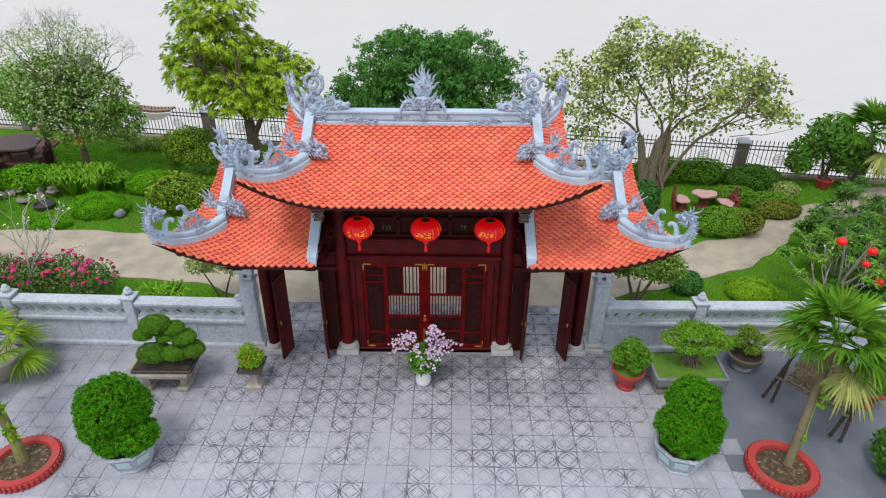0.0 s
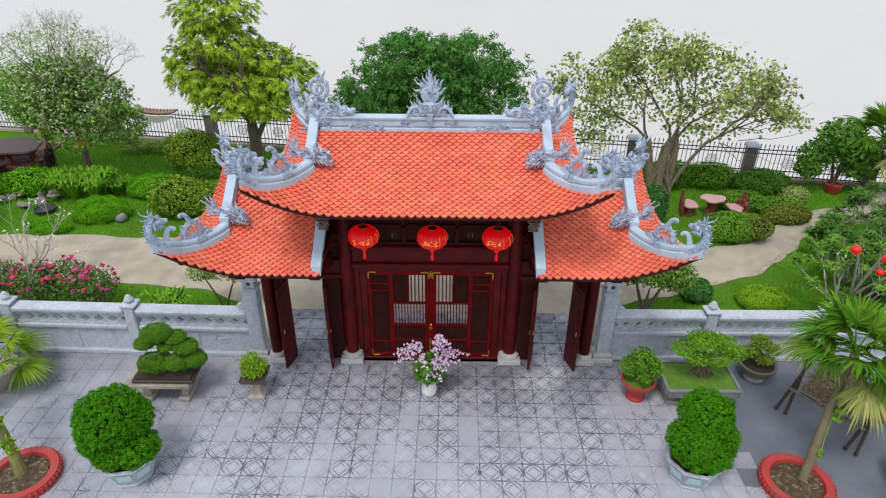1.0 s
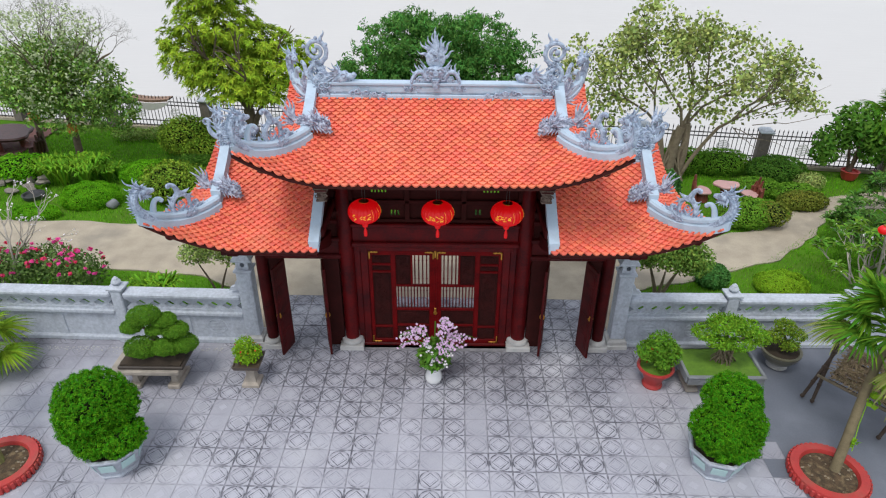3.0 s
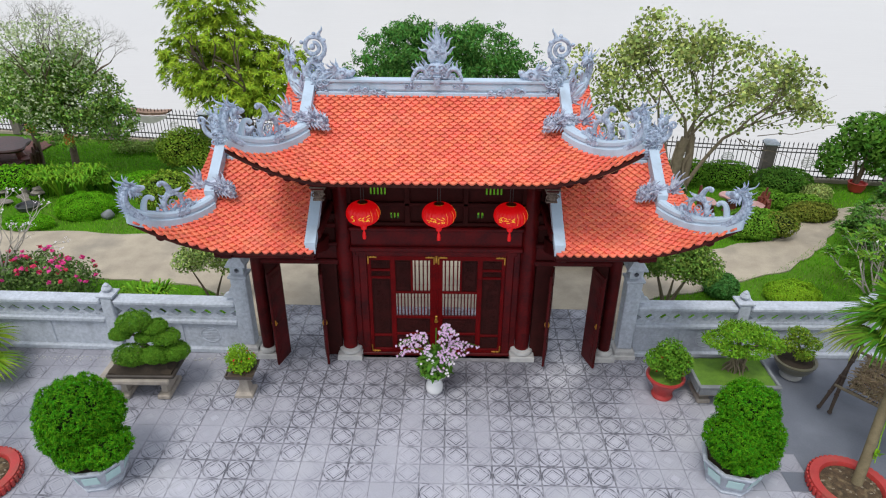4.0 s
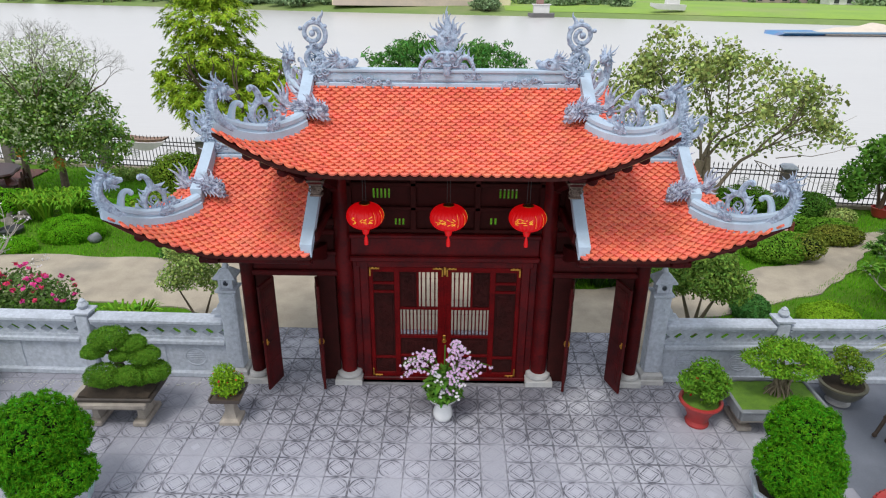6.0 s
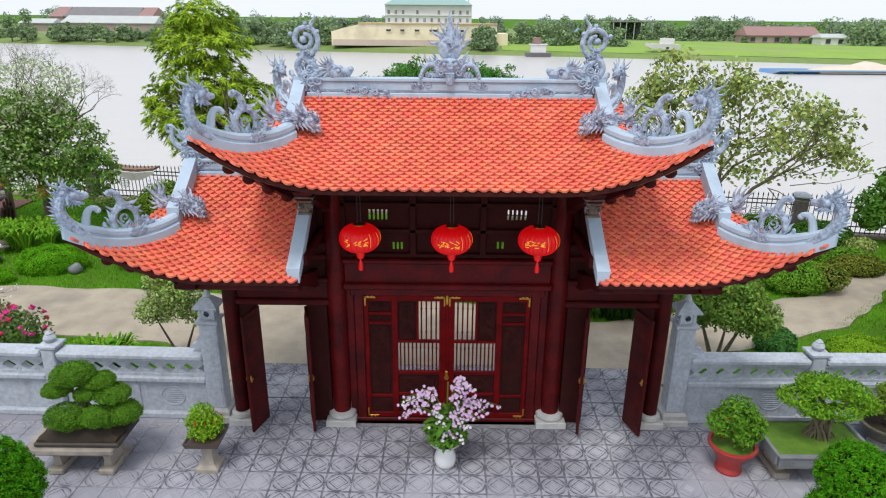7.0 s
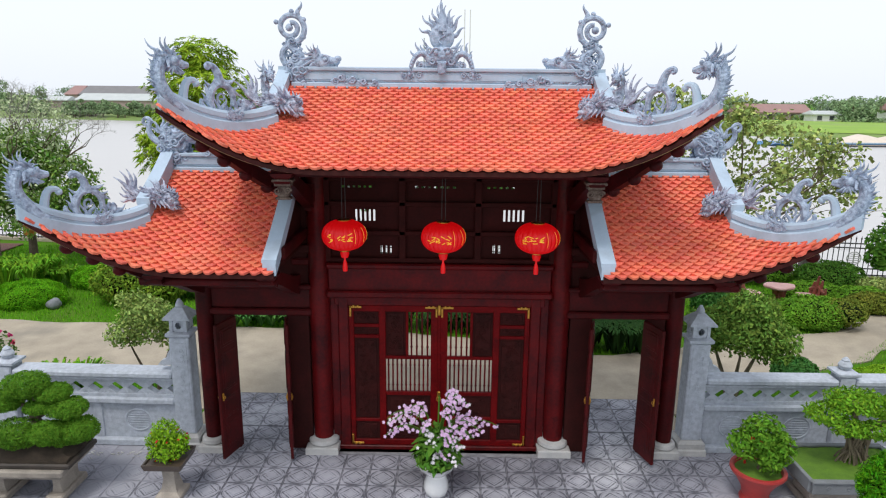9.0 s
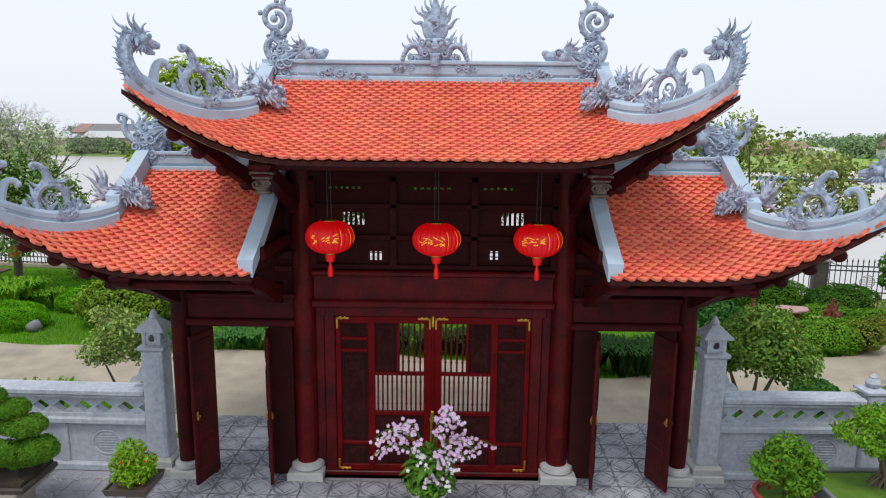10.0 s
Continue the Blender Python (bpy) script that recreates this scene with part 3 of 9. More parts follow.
def side_point(roof, side, a, k):
    """Side slope: a from the front hip (-1) to the back (1), k from the strip (0) to the side eave (1)."""
    p = roof.hip(k)
    sag = (1 - a * a)
    x = p.x - 0.10 * sag * k
    z = p.z - (0.34 * k * k + 0.04 * k) * sag
    return (side * x, p.y * -a if p.y > 0 else -p.y * a, z)


def side_rows(roof, side):
    rows = [[side_point(roof, side, -1 + 2 * i / 16, k / 8) for i in range(17)] for k in range(9)]
    return rows if side > 0 else [r[::-1] for r in rows]


def side_tile_frames(roof):
    out = []
    rng = random.Random(8)
    for j in range(14):
        k = 1 - j / 14.0
        a_pt, b_pt = Vector(side_point(roof, 1, -1, k)), Vector(side_point(roof, 1, 1, k))
        n = int((b_pt - a_pt).length / TW)
        for i in range(n):
            a = -1 + 2 * (i + 0.5 * (j % 2) + 0.25) / n
            if abs(a) > 0.985:
                continue
            p = Vector(side_point(roof, 1, a, k))
            dv = (Vector(side_point(roof, 1, a, min(k + 0.05, 1))) - Vector(side_point(roof, 1, a, max(k - 0.05, 0)))).normalized()
            du = (Vector(side_point(roof, 1, min(a + 0.05, 1), k)) - Vector(side_point(roof, 1, max(a - 0.05, -1), k))).normalized()
            up = du.cross(dv)
            up = -up if up.z < 0 else up
            side = dv.cross(up).normalized()
            up = side.cross(dv).normalized()
            m = Matrix((side, dv, up)).transposed().to_4x4()
            m.translation = p - dv * TL * 0.86 + up * 0.002
            out.append((j, p.x, m @ Matrix.Rotation(radians(12.0 + rng.uniform(-0.5, 0.5)), 4, "X")))
    return out


ROOF_WOOD = mat("reddish_brown_roof_boards", (0.070, 0.013, 0.011), (0.032, 0.009, 0.008), rough=0.6, scale=4, fine=25, bump=0.2, spec=0.15)
main_roof = part("main_roof", roof_deck(MAIN, True, False), ROOF_WOOD, gate, "sweeping upper roof with orange scale tiles", sharp=40)
low_roofs = [part("lower_roof", roof_deck(LOW, False, mir), ROOF_WOOD, gate, "sweeping lower side roof with orange scale tiles", sharp=40) for mir in (True, False)]


def mirrored(s, side):
    return s if side > 0 else s.mirror_x()


# ridges: beam with a cap, end to end between the strips
def ridge_parts(x0, x1, z0, h, sgn, owner, w=0.10):
    c, l = (x0 + x1) / 2, x1 - x0
    for name, z, wy, hz in (("ridge_base", 0.10, 2.3, 0.30), ("ridge_body", 0.53, 1.5, 0.55), ("ridge_cap", 0.90, 2.1, 0.20)):
        part(name, mirrored(Shape().box((c, 0, z0 + h * z), (l, w * wy, h * hz), 0.012), sgn), BLUE_LIME, owner, "blue-grey plastered ridge")
    for k in range(int(l / 0.8)):
        x = x0 + 0.4 + 0.8 * k
        part("ridge_panel", mirrored(Shape().box((x, -w * 0.75, z0 + h * 0.53), (0.62, 0.02, h * 0.34), 0.008), sgn), BLUE_LIME, owner)


ridge_parts(-2.02, 2.02, 5.45, 0.27, 1, main_roof)
for sgn, roof_ob in zip((-1, 1), low_roofs):
    ridge_parts(2.1, 3.70, 4.30, 0.25, sgn, roof_ob)


def strip_shape(roof, x, v0, v1, w=0.15, h=0.17, both=True, n=14):
    """Descending ridge along the slope at x, front and back."""
    s = Shape()
    for back in ((1, -1) if both else (1,)):
        pts = [roof.at(x, v0 + (v1 - v0) * i / n) for i in range(n + 1)]
        pts = [(p.x, p.y * back, p.z) for p in pts]
        sec = [(-w / 2, -0.04), (w / 2, -0.04), (w / 2, h * 0.72), (w / 2 * 1.12, h * 0.74), (w / 2 * 1.12, h), (-w / 2 * 1.12, h), (-w / 2 * 1.12, h * 0.74), (-w / 2, h * 0.72)]
        s.sweep(pts, [sec] * (n + 1))
    return s


for sgn in (-1, 1):
    part("verge_ridge", mirrored(strip_shape(MAIN, 2.12, -0.02, 0.50, h=0.22), sgn), BLUE_LIME, main_roof, "blue-grey plastered verge ridge")
for sgn, roof_ob in zip((-1, 1), low_roofs):
    part("verge_ridge", mirrored(strip_shape(LOW, 3.78, -0.02, 0.53, h=0.30), sgn), BLUE_LIME, roof_ob, "blue-grey plastered verge ridge")
    part("verge_ridge", mirrored(strip_shape(LOW, 2.035, 0.0, 0.965, w=0.16, h=0.16), sgn), BLUE_LIME, roof_ob, "blue-grey plastered inner verge ridge")


def hip_curve(roof, n=18):
    """Hip crest: along the hip, then rising past the corner into the upright tail."""
    return [roof.hip(0.02 + 0.98 * i / n) for i in range(n + 1)]


def hip_band(roof, back):
    s = Shape()
    pts = hip_curve(roof)
    n = len(pts)
    secs = []
    for i in range(n):
        k = i / (n - 1)
        w, h = 0.068 - 0.014 * k, 0.225 - 0.03 * k
        w *= 1 - 0.6 * max(0.0, (k - 0.84) / 0.16)     # the band tapers into the tail
        up = -0.04 * k ** 1.5
        secs.append([(-w * 1.6, -0.06 + up), (w * 1.6, -0.06 + up), (w * 1.55, 0.095 + up), (w * 0.98, 0.115 + up), (w * 0.95, h * 0.55), (w * 1.25, h * 0.62), (w * 1.25, h * 0.85), (w * 0.8, h), (-w * 0.8, h), (-w * 1.25, h * 0.85), (-w * 1.25, h * 0.62), (-w * 0.95, h * 0.55), (-w * 0.98, 0.115 + up), (-w * 1.55, 0.095 + up)])
    s.sweep([(p.x, p.y * back, p.z + 0.075 * (i / (n - 1)) ** 1.5) for i, p in enumerate(pts)], secs)
    return s


for sgn in (-1, 1):
    for back in (1, -1):
        part("hip_ridge", mirrored(hip_band(MAIN, back), sgn), BLUE_LIME, main_roof, "curved blue-grey hip ridge")
for sgn, roof_ob in zip((-1, 1), low_roofs):
    for back in (1, -1):
        part("hip_ridge", mirrored(hip_band(LOW, back), sgn), BLUE_LIME, roof_ob, "curved blue-grey hip ridge")

# columns on stone bases
BASE = [(0.25, 0.0), (0.25, 0.10), (0.235, 0.115)]
for sgn in (-1, 1):
    for x, y, r, h in ((1.77, 0.04, 0.155, 4.40), (3.47, 0.0, 0.125, 3.35)):
        w = 1.0 if x < 2 else 0.8
        b = part("column_base", Shape().lathe((sgn * x, y, 0), [(a * w, z) for a, z in BASE], square=True)
                 .lathe((sgn * x, y, 0.115), [(0.21 * w, 0), (0.235 * w, 0.03), (0.225 * w, 0.08), (0.185 * w, 0.105)], 24), STONE_PALE, gate, "pale stone column base")
        part("column", Shape().lathe((sgn * x, y, 0.22), [(r * 0.94, 0), (r, 0.35), (r, h * 0.5), (r * 0.93, h - 0.22)], 24), LACQUER if x < 2 else LACQUER_SHADED, gate, "round red lacquered column")

# beams across the front
part("lintel_rail", Shape().box((0, 0.0, 2.54), (3.28, 0.24, 0.10), 0.02), LACQUER, gate, "moulded lower lintel rail")
part("lintel_board", Shape().box((0, 0.02, 2.75), (3.24, 0.12, 0.34), 0.01), LACQUER, gate, "dark red lintel board over the middle doors")
part("lintel_rail", Shape().box((0, 0.0, 2.96), (3.28, 0.22, 0.08), 0.02), LACQUER, gate, "moulded upper lintel rail")

# ---- middle doors ----
def grille(s, x0, x1, z0, z1, y, n, w=0.022):
    for i in range(n):
        x = x0 + (x1 - x0) * (i + 0.5) / n
        s.box((x, y, (z0 + z1) / 2), (w, 0.022, z1 - z0), 0.004)
        for k in (0.2, 0.8):     # turned beads
            s.ball((x, y, z0 + (z1 - z0) * k), (w * 0.85, w * 0.7, 0.016), 6, 4)


def middle_leaf(sgn):
    """One of the two closed middle leaves: stiles and rails, carved panels, a pierced grille."""
    def X(a, b):
        return (sgn * (a + b) / 2, abs(b - a))
    door = part("door_leaf", Shape(), LACQUER_RED, gate, "closed red lacquered door leaf with carved panels")
    s = Shape()
    y, t = 0.045, 0.06
    for a, b in ((0.012, 0.125), (0.80, 0.90), (1.27, 1.345)):
        c, w = X(a, b)
        s.box((c, y, 1.205), (w, t, 2.27), 0.008)
    c, w = X(0.012, 1.345)
    for z, h in ((0.11, 0.09), (2.29, 0.10)):
        s.box((c, y, z), (w, t * 0.96, h), 0.008)
    c, w = X(0.125, 0.80)
    for z, h in ((0.93, 0.06), (1.515, 0.05), (0.52, 0.05)):
        s.box((c, y, z), (w, t * 0.92, h), 0.006)
    c, w = X(0.90, 1.27)
    for z, h in ((0.48, 0.05), (1.85, 0.05), (2.02, 0.05)):
        s.box((c, y, z), (w, t * 0.92, h), 0.006)
    c, w = X(0.46, 0.50)
    s.box((c, y, 1.89), (w, t * 0.9, 0.70), 0.006)
    door.data = s.mesh("door_leaf", LACQUER_RED)
    for a, b, z0, z1 in ((0.90, 1.27, 0.155, 0.455), (0.90, 1.27, 0.505, 1.825), (0.90, 1.27, 1.875, 1.995), (0.90, 1.27, 2.045, 2.24),
                         (0.125, 0.80, 0.155, 0.495), (0.125, 0.80, 0.545, 0.90), (0.50, 0.80, 1.54, 2.24)):
        c, w = X(a, b)
        p = Shape().box((c, y + 0.012, (z0 + z1) / 2), (w, 0.02, z1 - z0))
        p.box((c, y - 0.004, (z0 + z1) / 2), (w * 0.80, 0.02, max(0.05, (z1 - z0) - w * 0.2)), 0.012)
        rng = random.Random(int(100 * (z0 + a) + sgn + 5))
        for k in range(int((z1 - z0) * w * 240)):     # shallow carved scrolls
            cx, cz = c + rng.uniform(-0.33, 0.33) * w, rng.uniform(z0 + 0.05, z1 - 0.05)
            p.tube(spiral((cx, y - 0.014, cz), 0.035, 0.006, rng.uniform(0, 6), rng.choice((-1.2, 1.2)), (1, 0, 0), (0, 0, 1), 9), 0.007, 4)
        part("carved_panel", p, LACQUER_DARK, door, "dark carved door panel")
    g = Shape()
    lo, hi = sorted((sgn * 0.135, sgn * 0.795))
    grille(g, lo, hi, 0.955, 1.495, y, 10, 0.024)
    part("grille", g, LACQUER, door, "turned wooden grille bars")
    g = Shape()
    lo, hi = sorted((sgn * 0.135, sgn * 0.455))
    grille(g, lo, hi, 1.54, 2.245, y, 4, 0.026)
    part("grille", g, LACQUER, door, "turned wooden grille bars")
    for a, z, dx, dz in ((1.33, 2.325, -1, -1), (0.03, 2.325, 1, -1), (1.33, 0.085, -1, 1)):
        b = Shape()
        b.box((sgn * (a + dx * 0.09), y - 0.038, z - 0.012 * -dz), (0.18, 0.012, 0.03), 0.003)
        b.box((sgn * (a + dx * 0.012), y - 0.038, z + dz * 0.08), (0.03, 0.012, 0.16), 0.003)
        for q in (0.06, 0.12):
            b.ball((sgn * (a + dx * q), y - 0.046, z), (0.02, 0.008, 0.018), 8, 5)
        part("corner_plate", b, GOLD, door, "gilded corner plate")
    return door


for sgn in (-1, 1):
    middle_leaf(sgn)
    # frame posts between the leaf and the column
    part("door_post", Shape().box((sgn * 1.421, 0.05, 1.24), (0.148, 0.12, 2.48), 0.012).box((sgn * 1.56, 0.07, 1.24), (0.12, 0.06, 2.48), 0.008), LACQUER, gate, "dark red door post")
part("door_head", Shape().box((0, 0.06, 2.415), (3.1, 0.13, 0.15), 0.012), LACQUER, gate, "dark red door head")
part("threshold", Shape().box((0, 0.05, 0.035), (3.1, 0.16, 0.07), 0.012), LACQUER, gate, "dark red wooden threshold")
part("astragal", Shape().box((0, 0.03, 1.205), (0.05, 0.05, 2.25), 0.008), LACQUER_RED, gate, "dark red strip over the door joint")
part("latch", Shape().box((0, 0.0, 0.90), (0.05, 0.03, 0.16), 0.01).tube(spiral((0, -0.015, 0.86), 0.035, 0.035, 0, 1, (1, 0, 0), (0, 0, 1), 14), 0.006, 6), GOLD, gate, "brass door latch")
part("meeting_plate", Shape().box((0, -0.005, 2.28), (0.045, 0.02, 0.16), 0.008), GOLD, gate, "gilded plate over the door joint")

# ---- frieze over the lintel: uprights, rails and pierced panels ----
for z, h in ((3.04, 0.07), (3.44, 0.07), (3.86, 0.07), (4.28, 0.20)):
    part("frieze_rail", Shape().box((0, 0.03, z), (3.30, 0.14, h), 0.012), LACQUER_DARK, gate, "near-black wooden rail")
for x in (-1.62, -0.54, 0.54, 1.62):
    part("frieze_post", Shape().box((x, 0.025, 3.66), (0.10, 0.13, 1.20), 0.012), LACQUER_DARK, gate, "near-black wooden post")


def pierced(x0, x1, z0, z1, slots):
    """A board with upright slots cut through it: made of the strips that stay."""
    s = Shape()
    y = 0.05
    for a, b, lo, hi, n in slots:
        w = (b - a) / (2 * n - 1)
        for i in range(n - 1):
            x = a + w * (2 * i + 1)
            s.box((x + w / 2, y, (lo + hi) / 2), (w, 0.03, hi - lo))
    edges_x = sorted({x0, x1, *[q for t in slots for q in t[:2]]})
    edges_z = sorted({z0, z1, *[q for t in slots for q in t[2:4]]})
    for i in range(len(edges_x) - 1):
        for j in range(len(edges_z) - 1):
            xm, zm = (edges_x[i] + edges_x[i + 1]) / 2, (edges_z[j] + edges_z[j + 1]) / 2
            if not any(a < xm < b and lo < zm < hi for a, b, lo, hi, n in slots):
                s.box((xm, y, zm), (edges_x[i + 1] - edges_x[i], 0.03, edges_z[j + 1] - edges_z[j]))
    return s


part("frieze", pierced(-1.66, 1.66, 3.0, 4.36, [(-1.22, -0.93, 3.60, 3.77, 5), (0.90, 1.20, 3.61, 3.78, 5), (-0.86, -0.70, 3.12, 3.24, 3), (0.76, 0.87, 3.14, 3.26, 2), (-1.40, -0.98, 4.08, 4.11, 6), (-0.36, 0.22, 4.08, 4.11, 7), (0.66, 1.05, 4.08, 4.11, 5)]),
     LACQUER_DARK, gate, "near-black pierced frieze boards")["kind"] = "stuff"

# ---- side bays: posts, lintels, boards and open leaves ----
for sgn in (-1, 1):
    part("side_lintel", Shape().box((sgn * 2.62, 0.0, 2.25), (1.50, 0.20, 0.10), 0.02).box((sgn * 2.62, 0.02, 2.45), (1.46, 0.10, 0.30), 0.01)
         .box((sgn * 2.62, 0.0, 2.63), (1.50, 0.18, 0.07), 0.015), LACQUER_SHADED, gate, "dark red lintel over the side door")
    part("side_frieze", Shape().box((sgn * 2.62, 0.04, 3.0), (1.50, 0.05, 0.68)).box((sgn * 2.62, 0.0, 3.20), (1.5, 0.14, 0.12), 0.02), LACQUER_DARK, gate, "near-black boards under the side roof")
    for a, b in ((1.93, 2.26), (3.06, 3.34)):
        part("jamb", Shape().box((sgn * (a + b) / 2, 0.03, 1.11), (b - a, 0.10, 2.22), 0.012), LACQUER_DARK, gate, "near-black side door jamb")

    def side_leaf(hinge, free, label):
        h, f = Vector((*hinge, 0)), Vector((*free, 0))
        d = (f - h)
        w, ang = d.length, math.atan2(d.y, d.x)
        o = part("side_door_leaf", Shape().box((w / 2, 0, 1.12), (w, 0.045, 2.10), 0.008), LACQUER_SHADED, gate, label)
        o.matrix_basis = pose(h.x, h.y, 0, 0, 0, math.degrees(ang))
        for face in (-1, 1):
            for z0, z1 in ((0.22, 0.62), (0.70, 1.02), (1.12, 1.72), (1.80, 2.08)):
                q = Shape().box((w / 2, face * 0.025, (z0 + z1) / 2), (w * 0.66, 0.014, z1 - z0), 0.006)
                q.box((w / 2, face * 0.031, (z0 + z1) / 2), (w * 0.5, 0.014, z1 - z0 - 0.08), 0.006)
                part("raised_panel", q, LACQUER_SHADED, o)
            q = Shape().lathe((w - 0.06, face * 0.03, 1.0), [(0.012, 0), (0.012, 0.10)], 10).box((w - 0.06, face * 0.025, 1.06), (0.035, 0.006, 0.11), 0.002)
            q.tube(spiral((w - 0.06, face * 0.045, 1.05), 0.022, 0.022, 0, 1, (1, 0, 0), (0, 0, 1), 12), 0.006, 6)
            part("door_handle", q, GOLD, o, "brass pull ring")
        return o

    side_leaf((sgn * 2.27, -0.03), (sgn * 2.16, -0.44), "side door leaf swung wide open")
    side_leaf((sgn * 3.03, -0.02), (sgn * 3.17, -0.48), "side door leaf swung wide open")

# ---- cantilever brackets that carry the eaves ----
def bracket(x, z, y1, w=0.13):
    s = Shape()
    pts = bez((x, 0.1, z - 0.52), (x, -0.35, z - 0.50), (x, -0.8, z - 0.16), (x, y1, z - 0.03), 10)
    secs = []
    for i in range(11):
        h = 0.30 - 0.16 * i / 10
        secs.append([(-w / 2, -h / 2), (w / 2, -h / 2), (w / 2, h / 2), (-w / 2, h / 2)])
    s.sweep(pts, secs)
    s.lathe((x, y1 + 0.03, z - 0.12), [(0.06, 0), (0.10, 0.03), (0.075, 0.07), (0.115, 0.10), (0.13, 0.14)], square=True)
    return s


for sgn in (-1, 1):
    part("bracket", bracket(sgn * 1.84, 4.43, -1.46), LACQUER_SHADED, gate, "carved eave bracket")
    part("bracket", bracket(sgn * 2.10, 3.17, -1.42), LACQUER_SHADED, gate, "carved eave bracket")
    part("bracket", bracket(sgn * 3.47, 3.17, -1.42), LACQUER_SHADED, gate, "carved eave bracket")
    part("bracket_back", Shape().add([(x, -y, z) for x, y, z in bracket(sgn * 1.84, 4.43, -1.46).v], [f[::-1] for f in bracket(sgn * 1.84, 4.43, -1.46).f]), LACQUER_SHADED, gate, "carved eave bracket")
    for roof, xs, zz in ((MAIN, 0, 4.47), (LOW, 1, 3.2)):
        # diagonal corner bracket under the hip
        tip = roof.hip(0.86)
        s = Shape()
        x0 = 1.77 if not xs else 3.47
        pts = bez((sgn * x0, 0.0, zz - 0.45), (sgn * (x0 + 0.4), -0.6, zz - 0.42), (sgn * (tip.x - 0.35), tip.y + 0.5, tip.z - 0.42), (sgn * (tip.x - 0.06), tip.y + 0.08, tip.z - 0.10), 12)
        s.sweep(pts, [[(-0.07, -0.14 + 0.006 * i), (0.07, -0.14 + 0.006 * i), (0.07, 0.12 - 0.006 * i), (-0.07, 0.12 - 0.006 * i)] for i in range(13)])
        for i in (5, 7, 9, 11):
            p = pts[i]
            s.ball((p.x, p.y, p.z - 0.10), (0.085, 0.085, 0.075), 10, 7)
        part("corner_bracket", s, LACQUER_SHADED, gate, "carved corner bracket")
CARVED_HEAD = mat("weathered_carved_wood", (0.20, 0.15, 0.12), (0.06, 0.03, 0.025), rough=0.7, scale=14, fine=60, bump=0.6, contrast=1.6, spec=0.2)


def bracket_head(x, y, z):
    """Carved block at the end of an eave bracket: stepped plates round a scroll."""
    s = Shape().box((x, y, z), (0.25, 0.16, 0.035), 0.008).box((x, y, z - 0.045), (0.20, 0.13, 0.04), 0.008)
    s.box((x, y, z - 0.13), (0.14, 0.10, 0.13), 0.012).box((x, y, z - 0.21), (0.18, 0.12, 0.03), 0.008)
    for k in (-1, 1):
        s.tube(spiral((x + k * 0.06, y - 0.06, z - 0.12), 0.045, 0.01, 0, k * 1.3, (1, 0, 0), (0, 0, 1), 12), 0.012, 5)
    return s


for sgn in (-1, 1):
    part("bracket_head", bracket_head(sgn * 1.84, -1.44, 4.36), CARVED_HEAD, gate, "carved weathered bracket head")
# purlins and the eave board along the fronts
part("purlin", Shape().tube([(-2.3, -0.75, 4.66), (2.3, -0.75, 4.66)], 0.075, 12).tube([(-2.0, -1.34, 4.45), (2.0, -1.34, 4.45)], 0.06, 12)
     .tube([(-2.3, 0.75, 4.66), (2.3, 0.75, 4.66)], 0.075, 12), LACQUER_SHADED, gate, "round purlins under the upper roof")
for sgn in (-1, 1):
    part("purlin", Shape().tube([(sgn * 2.0, -1.34, 3.07), (sgn * 3.7, -1.34, 3.07)], 0.055, 12).tube([(sgn * 2.0, -0.7, 3.45), (sgn * 3.8, -0.7, 3.45)], 0.06, 12), LACQUER_SHADED, gate, "round purlins under the side roof")
    part("gable_board", Shape().add([(sgn * 1.93, -0.75, 4.62), (sgn * 1.93, 0.75, 4.62), (sgn * 1.93, 0.0, 5.44), (sgn * 1.90, -0.75, 4.62), (sgn * 1.90, 0.75, 4.62), (sgn * 1.90, 0.0, 5.44)],
         [(0, 1, 2), (5, 4, 3), (0, 3, 4, 1), (1, 4, 5, 2), (2, 5, 3, 0)]), LACQUER_DARK, gate, "dark gable board")


def fascia(roof, lo, hi, n):
    pts = [roof.at(lo + (hi - lo) * i / n, roof.over - 0.022) for i in range(n + 1)]
    return Shape().sweep([(p.x, p.y, p.z) for p in pts], [[(-0.010, -0.045), (0.010, -0.045), (0.010, -0.005), (-0.010, -0.005)]] * (n + 1))


def eave_cable(roof, lo, hi, n):
    """Thin tan cable clipped under the eave board."""
    pts = [roof.at(lo + (hi - lo) * i / n, roof.over - 0.03) for i in range(n + 1)]
    return Shape().tube([(p.x, p.y - 0.012, p.z - 0.06) for p in pts], 0.005, 5)


CABLE = mat("tan_cable", (0.42, 0.27, 0.12), (0.3, 0.2, 0.09), rough=0.5)
for lo, hi in ((-2.93, -1.7), (1.7, 2.93)):
    part("eave_cable", eave_cable(MAIN, lo, hi, 24), CABLE, main_roof, "thin tan cable under the eave")
part("fascia", fascia(MAIN, -2.93, 2.93, 60), ROOF_WOOD, main_roof, "brown curved eave board")
for sgn, roof_ob in zip((-1, 1), low_roofs):
    part("eave_cable", mirrored(eave_cable(LOW, 3.6, 4.61, 20), sgn), CABLE, roof_ob, "thin tan cable under the eave")
    part("fascia", mirrored(fascia(LOW, 2.0, 4.61, 40), sgn), ROOF_WOOD, roof_ob, "brown curved eave board")


